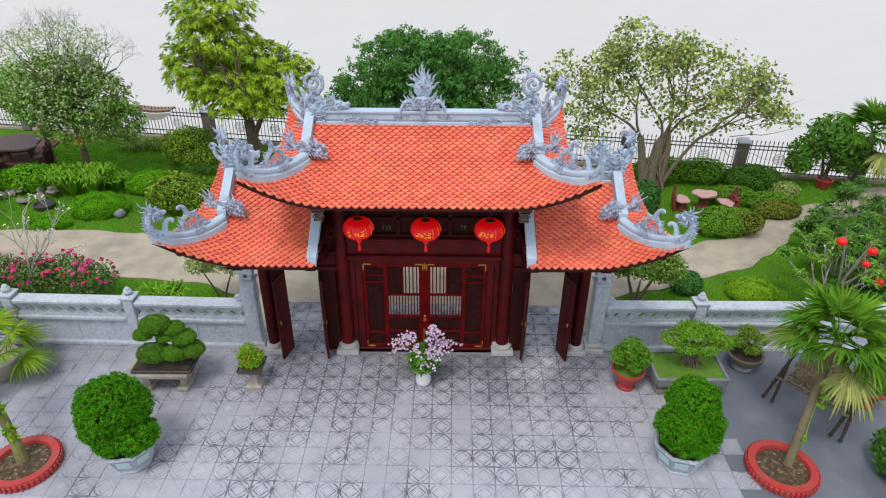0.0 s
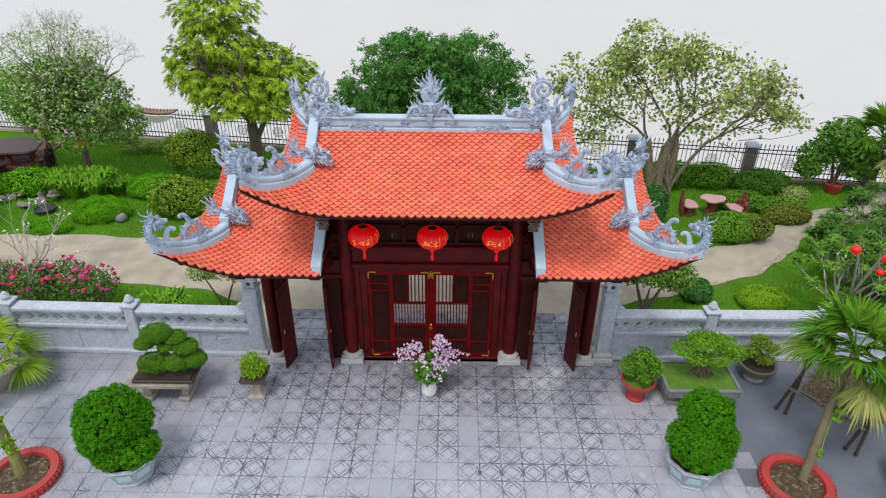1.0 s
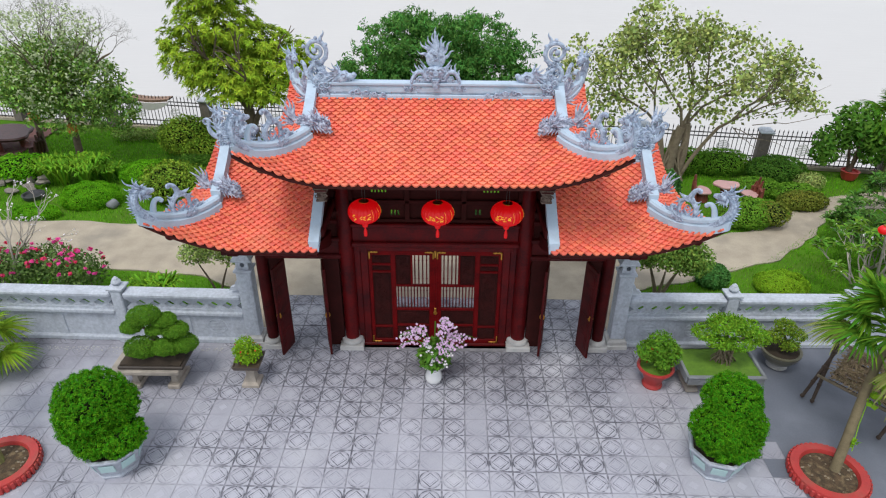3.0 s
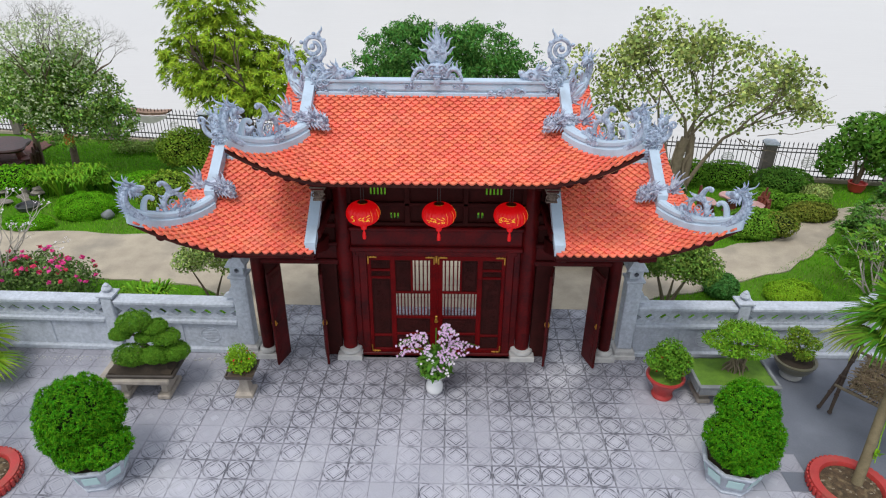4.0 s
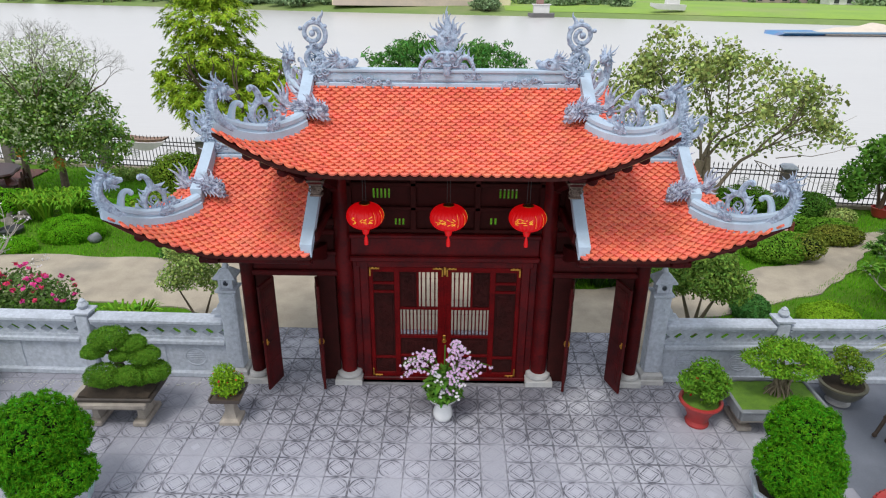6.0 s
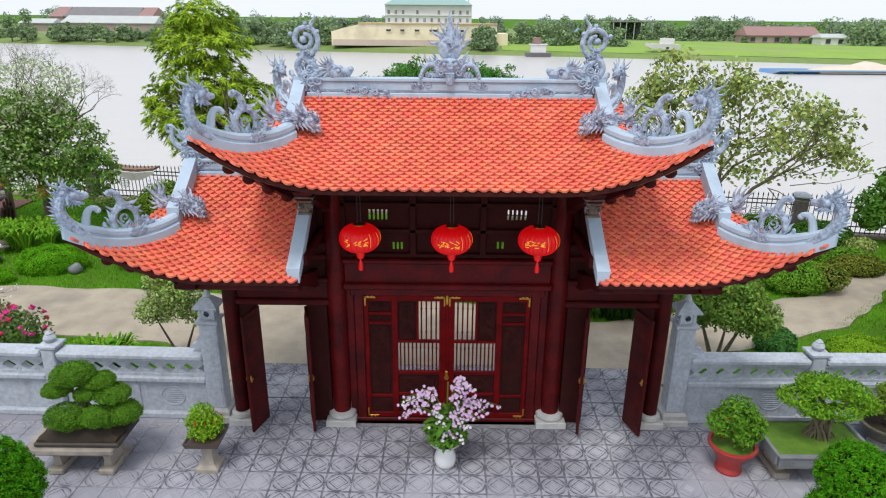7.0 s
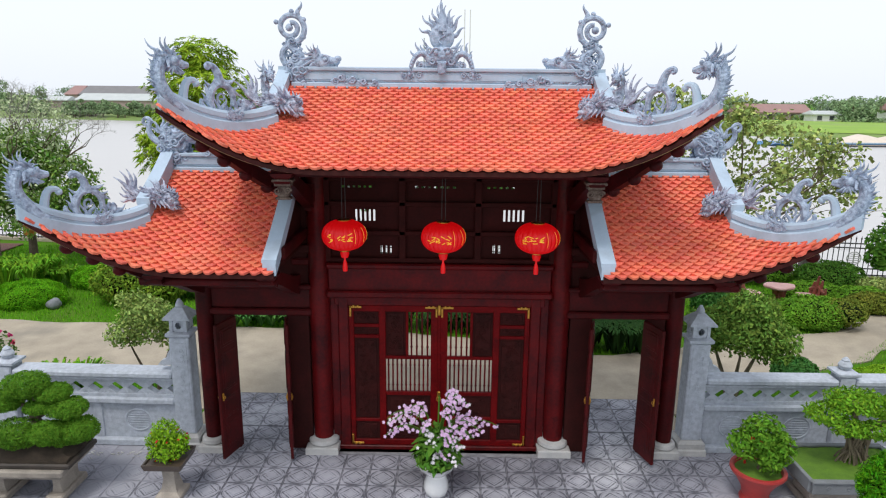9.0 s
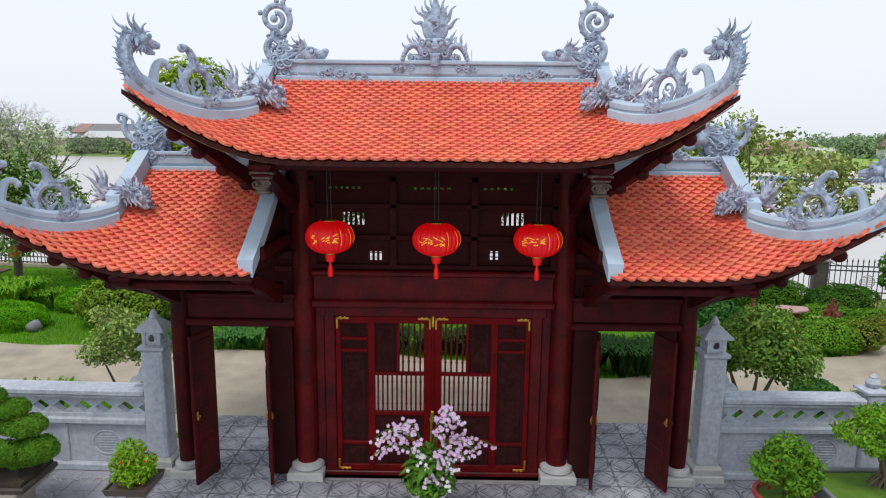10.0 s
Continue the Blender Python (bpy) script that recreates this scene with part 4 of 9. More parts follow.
# ---- carved ridge ornaments ----
def flame(s, base, tip, r, bend=(0, 0, 0), n=9, wave=0.0, side=(1, 0, 0), sides=6):
    """Tapering wavy tongue from base to tip."""
    b, t, d, w = Vector(base), Vector(tip), Vector(bend), Vector(side)
    pts = [b + (t - b) * k + d * math.sin(math.pi * k) + w * wave * math.sin(k * 2 * math.pi) for k in [i / (n - 1) for i in range(n)]]
    s.tube(pts, [r * (1 - 0.9 * (i / (n - 1)) ** 1.3) for i in range(n)], sides)


def flaming_pearl():
    """Centre of the main ridge: mask, disc with a swirl, tongues of flame, two side arches."""
    s = Shape()
    z0 = 5.74
    # disc
    disc = [(0.0, -0.06), (0.13, -0.055), (0.165, -0.03), (0.165, 0.03), (0.13, 0.055), (0.0, 0.06)]
    vs, n = [], 28
    for r, y in disc:
        for i in range(n):
            a = 2 * math.pi * i / n
            vs.append((max(r, 0.001) * math.cos(a), y, z0 + 0.37 + max(r, 0.001) * math.sin(a)))
    s.add(vs, [(j * n + i, j * n + (i + 1) % n, (j + 1) * n + (i + 1) % n, (j + 1) * n + i) for j in range(5) for i in range(n)])
    for sy in (-1, 1):
        s.tube([(0.045 * math.sin(k * 2 * math.pi), sy * 0.066, z0 + 0.37 + 0.085 - 0.17 * k) for k in [i / 14 for i in range(15)]], taper(15, 0.016, 0.010), 6)
        s.ball((0.02, sy * 0.066, z0 + 0.42), (0.02, 0.014, 0.02), 8, 6)
    # flames round the disc
    for a, l in ((90, 0.30), (68, 0.20), (112, 0.20), (40, 0.20), (140, 0.20), (10, 0.17), (170, 0.17), (82, 0.22), (98, 0.22), (55, 0.15), (125, 0.15)):
        c, q = math.cos(radians(a)), math.sin(radians(a))
        flame(s, (0.14 * c, 0, z0 + 0.37 + 0.13 * q), ((0.16 + l) * c * 0.95, 0, z0 + 0.37 + 0.15 * q + l * (0.45 + 0.75 * q)), 0.036, wave=0.022, side=(q, 0, -c))
    s.tube([(0, 0, z0 + 0.45), (0.01, 0, z0 + 0.60), (-0.01, 0, z0 + 0.70), (0, 0, z0 + 0.81)], [0.09, 0.055, 0.025, 0.006], 10)
    # mask under the disc
    s.ball((0, -0.02, z0 + 0.13), (0.19, 0.12, 0.13), 18, 10)
    for sx in (-1, 1):
        s.ball((sx * 0.075, -0.12, z0 + 0.17), 0.034, 10, 8)
        s.tube(bez((sx * 0.03, -0.12, z0 + 0.21), (sx * 0.08, -0.15, z0 + 0.25), (sx * 0.13, -0.12, z0 + 0.22), (sx * 0.15, -0.09, z0 + 0.15), 8), 0.016, 6)
        s.tube(spiral((sx * 0.16, -0.08, z0 + 0.20), 0.05, 0.012, 0, sx * 1.3, (1, 0, 0), (0, 0, 1), 14), 0.015, 6)
        s.tube(spiral((sx * 0.12, -0.10, z0 + 0.06), 0.05, 0.012, 1, -sx * 1.3, (1, 0, 0), (0, 0, 1), 14), 0.015, 6)
        for q in range(4):
            flame(s, (sx * (0.12 + 0.02 * q), -0.03, z0 + 0.05 + 0.06 * q), (sx * (0.24 + 0.01 * q), -0.02, z0 + 0.12 + 0.08 * q), 0.022)
        # arch with scales and flame sprouts
        arch = bez((sx * 0.16, -0.05, z0 + 0.06), (sx * 0.24, -0.07, z0 + 0.26), (sx * 0.42, -0.07, z0 + 0.16), (sx * 0.43, -0.08, z0 - 0.17), 16)
        s.tube(arch, taper(17, 0.05, 0.028), 8)
        for i in range(1, 16, 1):
            p = arch[i]
            s.ball((p.x, p.y - 0.035, p.z), (0.022, 0.018, 0.022), 6, 5)
        for i, l in ((4, 0.12), (7, 0.15), (10, 0.10)):
            p = arch[i]
            flame(s, p, (p.x + sx * 0.05, p.y, p.z + l), 0.026, wave=0.012)
        for k in range(3):
            s.tube(spiral((sx * (0.30 + 0.1 * k), -0.09, z0 - 0.12), 0.045, 0.01, k, 1.4, (1, 0, 0), (0, 0, 1), 12), 0.012, 5)
        s.tube(spiral((sx * 0.28, -0.08, z0 + 0.01), 0.06, 0.012, 2, 1.4, (1, 0, 0), (0, 0, 1), 12), 0.016, 6)
    s.ball((0, -0.12, z0 + 0.115), (0.045, 0.04, 0.03), 10, 7)
    s.box((0, -0.12, z0 + 0.045), (0.14, 0.05, 0.035), 0.012)
    s.tube([(0, -0.13, z0 + 0.03), (0, -0.14, z0 - 0.10)], [0.06, 0.05], 10)
    s.box((0, 0, z0 + 0.02), (0.62, 0.16, 0.08), 0.02)
    return s


part("flaming_pearl", flaming_pearl(), BLUE_CARVED, main_roof, "carved flaming pearl with a swirl disc on the ridge")


def ridge_dragon(x0, z0, tall):
    """Ridge-end beast facing the middle: head, mane, and for the main roof a tall spiral tail."""
    s = Shape()
    rng = random.Random(21)
    # head: skull, long snout, lower jaw, brow, eye
    hx, hz = x0 - 0.40, z0 + 0.16
    rot = Matrix.Rotation(radians(-8), 3, "Y")
    s.ball((hx + 0.03, 0, hz + 0.01), (0.16, 0.115, 0.12), 14, 9, rot)
    s.tube([(hx - 0.03, 0, hz + 0.03), (hx - 0.11, 0, hz + 0.02), (hx - 0.17, 0, hz + 0.03), (hx - 0.205, 0, hz + 0.055)], [0.095, 0.075, 0.062, 0.045], 10)
    s.ball((hx - 0.20, 0, hz + 0.065), (0.05, 0.055, 0.042), 10, 7)
    s.tube([(hx, 0, hz - 0.06), (hx - 0.10, 0, hz - 0.115), (hx - 0.17, 0, hz - 0.11)], [0.065, 0.045, 0.022], 8)
    for sy in (-1, 1):
        s.ball((hx - 0.04, sy * 0.085, hz + 0.05), 0.034, 10, 8)
        s.tube(spiral((hx - 0.04, sy * 0.09, hz + 0.05), 0.055, 0.05, 0.4, 0.7, (1, 0, 0), (0, 0, 1), 10), 0.014, 6)
        flame(s, (hx + 0.02, sy * 0.05, hz + 0.08), (hx + 0.10, sy * 0.06, hz + 0.21), 0.026, wave=0.01)
        for q in range(5):
            s.ball((hx - 0.06 - 0.03 * q, sy * 0.05, hz - 0.04), (0.01, 0.01, 0.02), 6, 5)
        for q in range(6):
            a = radians(-40 + 26 * q)
            flame(s, (hx + 0.07, sy * 0.07, hz + 0.01 + 0.02 * q), (hx + 0.10 + 0.22 * math.cos(a), sy * (0.10 + 0.01 * q), hz + 0.22 * math.sin(a) + 0.03), 0.030, wave=0.02, side=(0, 0, 1))
    # mane and shoulder curls
    for q in range(22):
        c = (x0 - 0.12 + rng.uniform(-0.18, 0.22), rng.choice((-1, 1)) * rng.uniform(0.06, 0.11), z0 + rng.uniform(-0.18, 0.26))
        s.tube(spiral(c, rng.uniform(0.045, 0.075), 0.012, rng.uniform(0, 6), rng.choice((-1.4, 1.4)), (1, 0, 0), (0, 0, 1), 12), 0.017, 5)
    s.ball((x0 - 0.08, 0, z0 + 0.06), (0.22, 0.10, 0.20), 14, 9)
    # creeping cloud in front of the jaw
    for q in range(9):
        b = z0 - 0.06 - 0.012 * q
        for y in (-0.10, -0.02):
            s.tube(spiral((x0 - 0.58 - 0.075 * q, y - 0.02 * (q % 2), b + 0.05 * (q % 2)), 0.055 - 0.002 * q, 0.01, q * 1.9, rng.choice((-1.4, 1.4)), (1, 0, 0), (0, 0, 1), 12), 0.019, 5)
        flame(s, (x0 - 0.52 - 0.075 * q, -0.07, b - 0.02), (x0 - 0.66 - 0.075 * q, -0.09, b + 0.07 - 0.04 * (q % 3)), 0.030, wave=0.015, side=(0, 0, 1))
    if tall:
        # two interlaced stems, then the open spiral
        s.tube(bez((x0 - 0.10, 0, z0 + 0.18), (x0 - 0.16, 0, z0 + 0.34), (x0 + 0.14, 0, z0 + 0.34), (x0 + 0.02, 0, z0 + 0.46), 12), taper(13, 0.055, 0.035), 8)
        s.tube(bez((x0 + 0.10, 0, z0 + 0.14), (x0 + 0.24, 0, z0 + 0.34), (x0 + 0.04, 0, z0 + 0.42), (x0 - 0.06, 0, z0 + 0.40), 12), taper(13, 0.045, 0.030), 8)
        c = (x0 + 0.02, 0, z0 + 0.62)
        s.tube(spiral(c, 0.20, 0.065, radians(250), -1.45, (1, 0, 0), (0, 0, 1), 44), taper(45, 0.040, 0.032), 8)
        s.ball((c[0] + 0.02, 0, c[2]), 0.05, 10, 8)
        for a in (20, 95, 150, 215):
            q = (c[0] + 0.205 * math.cos(radians(a)), 0, c[2] + 0.205 * math.sin(radians(a)))
            s.ball(q, 0.034, 8, 6)
        flame(s, (c[0] - 0.10, 0, c[2] + 0.15), (c[0] - 0.15, 0, c[2] + 0.33), 0.036, wave=0.016)
        for q in range(8):
            a = radians(20 + 40 * q)
            s.tube(spiral((x0 + 0.02 + 0.10 * math.cos(a), 0.05 * math.sin(3 * a), z0 + 0.36 + 0.09 * math.sin(a)), 0.045, 0.01, a, 1.3, (1, 0, 0), (0, 0, 1), 10), 0.014, 5)
    else:
        for q in range(6):
            a = radians(20 + 28 * q)
            flame(s, (x0 + 0.02, 0, z0 + 0.2), (x0 + 0.02 + 0.30 * math.cos(a), 0.03 * (-1) ** q, z0 + 0.2 + 0.24 * math.sin(a)), 0.036, wave=0.03)
        s.tube(bez((x0 + 0.05, 0, z0 + 0.05), (x0 + 0.24, 0, z0 + 0.08), (x0 + 0.30, 0, z0 + 0.26), (x0 + 0.20, 0, z0 + 0.36), 10), taper(11, 0.055, 0.025), 8)
        s.tube(spiral((x0 + 0.27, 0, z0 + 0.34), 0.07, 0.02, math.pi, -1.2, (1, 0, 0), (0, 0, 1), 14), 0.024, 6)
    return s


def verge_beast(x, y, z, low):
    """Crouching shaggy beast at the foot of a verge ridge: locks all over, flame tail behind."""
    s = Shape()
    rng = random.Random(31)
    s.ball((x, y, z), (0.11, 0.19, 0.10), 12, 8)
    s.ball((x, y - 0.20, z - 0.05), (0.09, 0.11, 0.085), 12, 8)
    s.ball((x, y - 0.29, z - 0.085), (0.045, 0.05, 0.034), 10, 7)
    for q in range(5):
        flame(s, (x, y - 0.27, z - 0.10), (x - 0.06 + 0.03 * q, y - 0.34, z - 0.16), 0.016)
    s.tube([(x, y - 0.20, z - 0.11), (x, y - 0.27, z - 0.16)], [0.05, 0.03], 7)
    for sx in (-1, 1):
        s.ball((x + sx * 0.055, y - 0.25, z - 0.01), 0.028, 8, 6)
        flame(s, (x + sx * 0.05, y - 0.14, z + 0.05), (x + sx * 0.11, y - 0.02, z + 0.20), 0.026, wave=0.015)
        for q in range(4):
            flame(s, (x + sx * 0.07, y - 0.04 - 0.05 * q, z - 0.05), (x + sx * (0.13 - 0.01 * q), y - 0.10 - 0.06 * q, z - 0.14), 0.022, wave=0.012)
    for q in range(120):
        a, b = rng.uniform(0, 2 * math.pi), rng.uniform(-0.35, 1.0)
        c = math.sqrt(max(0.0, 1 - b * b))
        d = Vector((c * math.cos(a), c * math.sin(a), b))
        p = Vector((x + 0.10 * d.x, y - 0.06 + 0.25 * d.y, z - 0.01 + 0.09 * d.z))
        t = p + d * rng.uniform(0.035, 0.075) + Vector((0, rng.uniform(0.01, 0.07), rng.uniform(-0.03, 0.04)))
        flame(s, p, t, rng.uniform(0.014, 0.022), wave=rng.uniform(-0.018, 0.018), n=6, side=(rng.uniform(-1, 1), rng.uniform(-1, 1), 0.3), sides=5)
    for k, (dy, h) in enumerate(((0.02, 0.30), (0.09, 0.36), (0.16, 0.33), (0.23, 0.24))):
        flame(s, (x, y + 0.27, z + 0.0), (x + 0.02 * k, y + 0.27 + dy * 1.2, z + h * (0.85 if low else 1.0)), 0.040, wave=0.020, side=(0, 1, 0))
    for dy, h in ((0.16, 0.12), (0.20, 0.04), (0.20, -0.06)):
        flame(s, (x, y + 0.32, z - 0.08), (x, y + 0.34 + dy, z - 0.04 + h), 0.034, wave=0.015, side=(0, 0, 1))
    return s


def turned(s, x, y, degrees, z0=0.0, grow=1.0):
    """The shape turned about the upright through (x, y) and grown about (x, y, z0)."""
    c, d = grow * math.cos(radians(degrees)), grow * math.sin(radians(degrees))
    return Shape().add([(x + (a - x) * c - (b - y) * d, y + (a - x) * d + (b - y) * c, z0 + (z - z0) * grow) for a, b, z in s.v], s.f)


def hip_ornaments(roof):
    """Scroll cloud, curl and upright tail with a beast's head, set along the hip."""
    p0, p1 = roof.hip(0.0), roof.hip(1.0)
    h = Vector((p1.x - p0.x, p1.y - p0.y, 0))
    length = h.length
    h.normalize()

    def P(a, b, off=0.0):
        a += length - 1.29
        k = min(1.0, max(0.0, a / length))
        q = roof.hip(k)
        base = Vector((q.x, q.y, q.z + 0.135 + 0.06 * k ** 1.5)) + h * max(0.0, a - length)
        return base + Vector((0, 0, b)) + Vector((-h.y, h.x, 0)) * off

    u, w = h, Vector((0, 0, 1))
    s = Shape()     # openwork scroll cloud: an arch, a neck with a curled tip, leaf curls and locks
    c = P(0.60, 0.20)

    def ring(a0, a1, r, n=22):
        return [c + u * (r * math.cos(radians(a0 + (a1 - a0) * i / n))) + w * (r * 1.12 * math.sin(radians(a0 + (a1 - a0) * i / n))) for i in range(n + 1)]

    s.tube(ring(-55, 205, 0.155), [0.046 - 0.02 * abs(i / 22 - 0.35) for i in range(23)], 7)
    s.tube(spiral(c + w * 0.02, 0.062, 0.014, radians(-70), 1.1, u, w, 16), taper(17, 0.016, 0.010), 6)
    flame(s, c - w * 0.14, c - u * 0.05 + w * 0.02, 0.03, wave=0.02, side=tuple(u))
    flame(s, c - w * 0.14 + u * 0.05, c + u * 0.09 + w * 0.06, 0.026, wave=-0.02, side=tuple(u))
    s.tube(bez(P(0.60, 0.35), P(0.62, 0.45), P(0.64, 0.57), P(0.745, 0.56), 12), taper(13, 0.056, 0.030), 8)
    s.tube(spiral(P(0.745, 0.535), 0.03, 0.012, radians(90), -0.8, u, w, 10), 0.024, 6)
    flame(s, P(0.57, 0.40), P(0.40, 0.45), 0.036, bend=(0, 0, -0.025))
    flame(s, P(0.50, 0.34), P(0.36, 0.36), 0.030, bend=(0, 0, -0.02))
    flame(s, P(0.70, 0.33), P(0.80, 0.37), 0.028, bend=(0, 0, -0.02))
    s.tube(bez(P(0.70, 0.02), P(0.80, 0.02), P(0.88, 0.08), P(0.84, 0.15), 10), taper(11, 0.048, 0.022), 7)
    flame(s, P(0.76, 0.12), P(0.84, 0.22), 0.03, wave=0.01)
    s.tube(bez(P(0.46, 0.04), P(0.34, 0.06), P(0.26, 0.16), P(0.33, 0.20), 10), taper(11, 0.052, 0.026), 7)
    s.tube(spiral(P(0.35, 0.175), 0.035, 0.012, radians(90), -1.0, u, w, 10), 0.022, 6)
    flame(s, P(0.36, 0.04), P(0.10, 0.10), 0.046, wave=0.03, side=(0, 0, 1))
    flame(s, P(0.30, 0.06), P(0.16, 0.17), 0.034, wave=0.02, side=(0, 0, 1))
    rng = random.Random(7)
    for q in range(34):
        a = radians(rng.uniform(10, 190))
        l = rng.uniform(0.07, 0.19)
        o = rng.uniform(-0.07, 0.07)
        flame(s, P(0.48 + rng.uniform(-0.10, 0.12), rng.uniform(-0.06, 0.03), o), P(0.48 + l * math.cos(a), 0.02 + l * math.sin(a), o * 1.4), rng.uniform(0.018, 0.028), wave=0.018, side=tuple(u))
    for q in range(10):
        s.tube(spiral(P(0.44 + rng.uniform(-0.12, 0.12), rng.uniform(0.0, 0.07), rng.choice((-0.08, 0.08))), 0.040, 0.01, rng.uniform(0, 6), 1.3, u, w, 9), 0.012, 5)
    for a in (15, 60, 105, 150, 190):
        q = radians(a)
        flame(s, c + u * 0.17 * math.cos(q) + w * 0.19 * math.sin(q), c + u * 0.26 * math.cos(q + 0.4) + w * 0.28 * math.sin(q + 0.4), 0.030)
    curl = Shape()
    pts = bez(P(1.06, -0.04), P(1.04, 0.16), P(1.02, 0.34), P(0.90, 0.32), 12)
    curl.tube(pts, taper(13, 0.055, 0.034), 8)
    curl.ball(P(0.895, 0.30), 0.040, 10, 8)
    tail, ruffle = Shape(), Shape()
    pts = bez(P(1.05, -0.07), P(1.27, -0.02), P(1.34, 0.16), P(1.21, 0.38), 16)
    tail.tube(pts, taper(17, 0.085, 0.055), 10)
    for i in range(2, 17):
        p = Vector(pts[i])
        d = (Vector(pts[min(i + 1, 16)]) - Vector(pts[i - 1])).normalized()
        out = (u * d.z - w * d.dot(u)).normalized()
        flame(ruffle, p + out * 0.04, p + out * (0.115 + 0.02 * (i % 2)) + d * 0.05, 0.026, wave=0.008)
        for k in (-1, 1):       # scales
            side = Vector((-h.y, h.x, 0)) * k
            ruffle.ball(p + side * 0.055 + out * 0.02, (0.022, 0.022, 0.03), 6, 5)
    hd = P(1.14, 0.41)
    tail.ball(hd, (0.10, 0.10, 0.075), 12, 8)
    tail.tube([hd, hd - u * 0.10 - w * 0.03, hd - u * 0.19 - w * 0.035], [0.075, 0.058, 0.032], 8)
    tail.tube([hd - w * 0.05, hd - u * 0.08 - w * 0.11, hd - u * 0.14 - w * 0.12], [0.045, 0.03, 0.012], 7)
    for k in (-1, 1):
        side = Vector((-h.y, h.x, 0)) * k
        ruffle.ball(hd - u * 0.06 + side * 0.07 + w * 0.04, 0.026, 8, 6)
        for a, l in ((25, 0.24), (50, 0.29), (75, 0.25), (100, 0.16), (0, 0.18), (-25, 0.15), (135, 0.12)):
            q = radians(a)
            flame(ruffle, hd + u * 0.03 + side * 0.03, hd + u * l * math.cos(q) + side * (0.05 + 0.05 * (a % 3)) + w * l * math.sin(q), 0.028, wave=0.024, side=tuple(w * math.cos(q) - u * math.sin(q)))
        for q in range(5):
            flame(ruffle, hd - w * 0.04 + side * 0.05, hd - u * (0.10 - 0.05 * q) + side * 0.09 - w * (0.12 + 0.02 * (q % 2)), 0.02)
    return s, curl, tail, ruffle


def placed(shape, sgn, back):
    s = shape if back > 0 else Shape().add([(x, -y, z) for x, y, z in shape.v], [f[::-1] for f in shape.f])
    return mirrored(s, sgn)


for roof, owners, xr, zr, xv in ((MAIN, (main_roof, main_roof), 2.0, 5.60, 2.12), (LOW, low_roofs, 3.80, 4.62, 3.78)):
    scroll, curl, tail, ruffle = hip_ornaments(roof)
    foot = roof.at(xv, roof.y_hip / roof.y_eave - (0.05 if roof is MAIN else 0.10))
    for sgn, owner in zip((-1, 1), owners):
        part("ridge_beast", mirrored(ridge_dragon(xr, zr, roof is MAIN), sgn), BLUE_CARVED, owner, "carved ridge-end beast with curling mane")
        for back in (1, -1):
            part("verge_beast", placed(turned(verge_beast(xv - 0.08, foot.y - 0.02, foot.z + 0.20, roof is LOW), xv - 0.08, foot.y - 0.02, -74, foot.z + 0.12, 1.06), sgn, back), BLUE_DARK, owner, "carved crouching beast with curled mane")
            part("scroll_cloud", placed(scroll, sgn, back), BLUE_CARVED, owner, "carved openwork scroll cloud")
            part("curl", placed(curl, sgn, back), BLUE_LIME, owner, "blue-grey plaster curl")
            part("tail_beast", placed(tail, sgn, back), BLUE_CARVED, owner, "upturned carved tail with a maned head")
            tagged(part("tail_ruffle", placed(ruffle, sgn, back), BLUE_CARVED, owner, "small carved fins, scales and mane locks"), kind="stuff")

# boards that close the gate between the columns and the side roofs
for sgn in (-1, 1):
    part("infill_board", Shape().box((sgn * 1.99, 0.06, 3.45), (0.30, 0.06, 1.72), 0.004), LACQUER_DARK, gate, "near-black infill board")
    part("infill_beam", Shape().box((sgn * 1.96, -0.62, 3.42), (0.10, 1.30, 0.16), 0.02).box((sgn * 1.98, 0.02, 3.0), (0.34, 0.12, 0.10), 0.02), LACQUER_SHADED, gate, "dark red tie beam")
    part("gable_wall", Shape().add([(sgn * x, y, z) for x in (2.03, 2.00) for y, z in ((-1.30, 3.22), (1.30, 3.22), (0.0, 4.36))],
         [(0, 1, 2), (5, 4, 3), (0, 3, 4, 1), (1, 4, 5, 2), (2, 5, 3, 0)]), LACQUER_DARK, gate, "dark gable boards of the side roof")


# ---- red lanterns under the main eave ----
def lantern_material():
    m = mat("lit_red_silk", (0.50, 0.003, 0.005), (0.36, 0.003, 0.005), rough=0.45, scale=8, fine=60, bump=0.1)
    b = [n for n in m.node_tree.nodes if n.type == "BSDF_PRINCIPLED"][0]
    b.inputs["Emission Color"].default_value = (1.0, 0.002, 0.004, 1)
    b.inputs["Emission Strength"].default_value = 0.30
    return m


SILK = lantern_material()


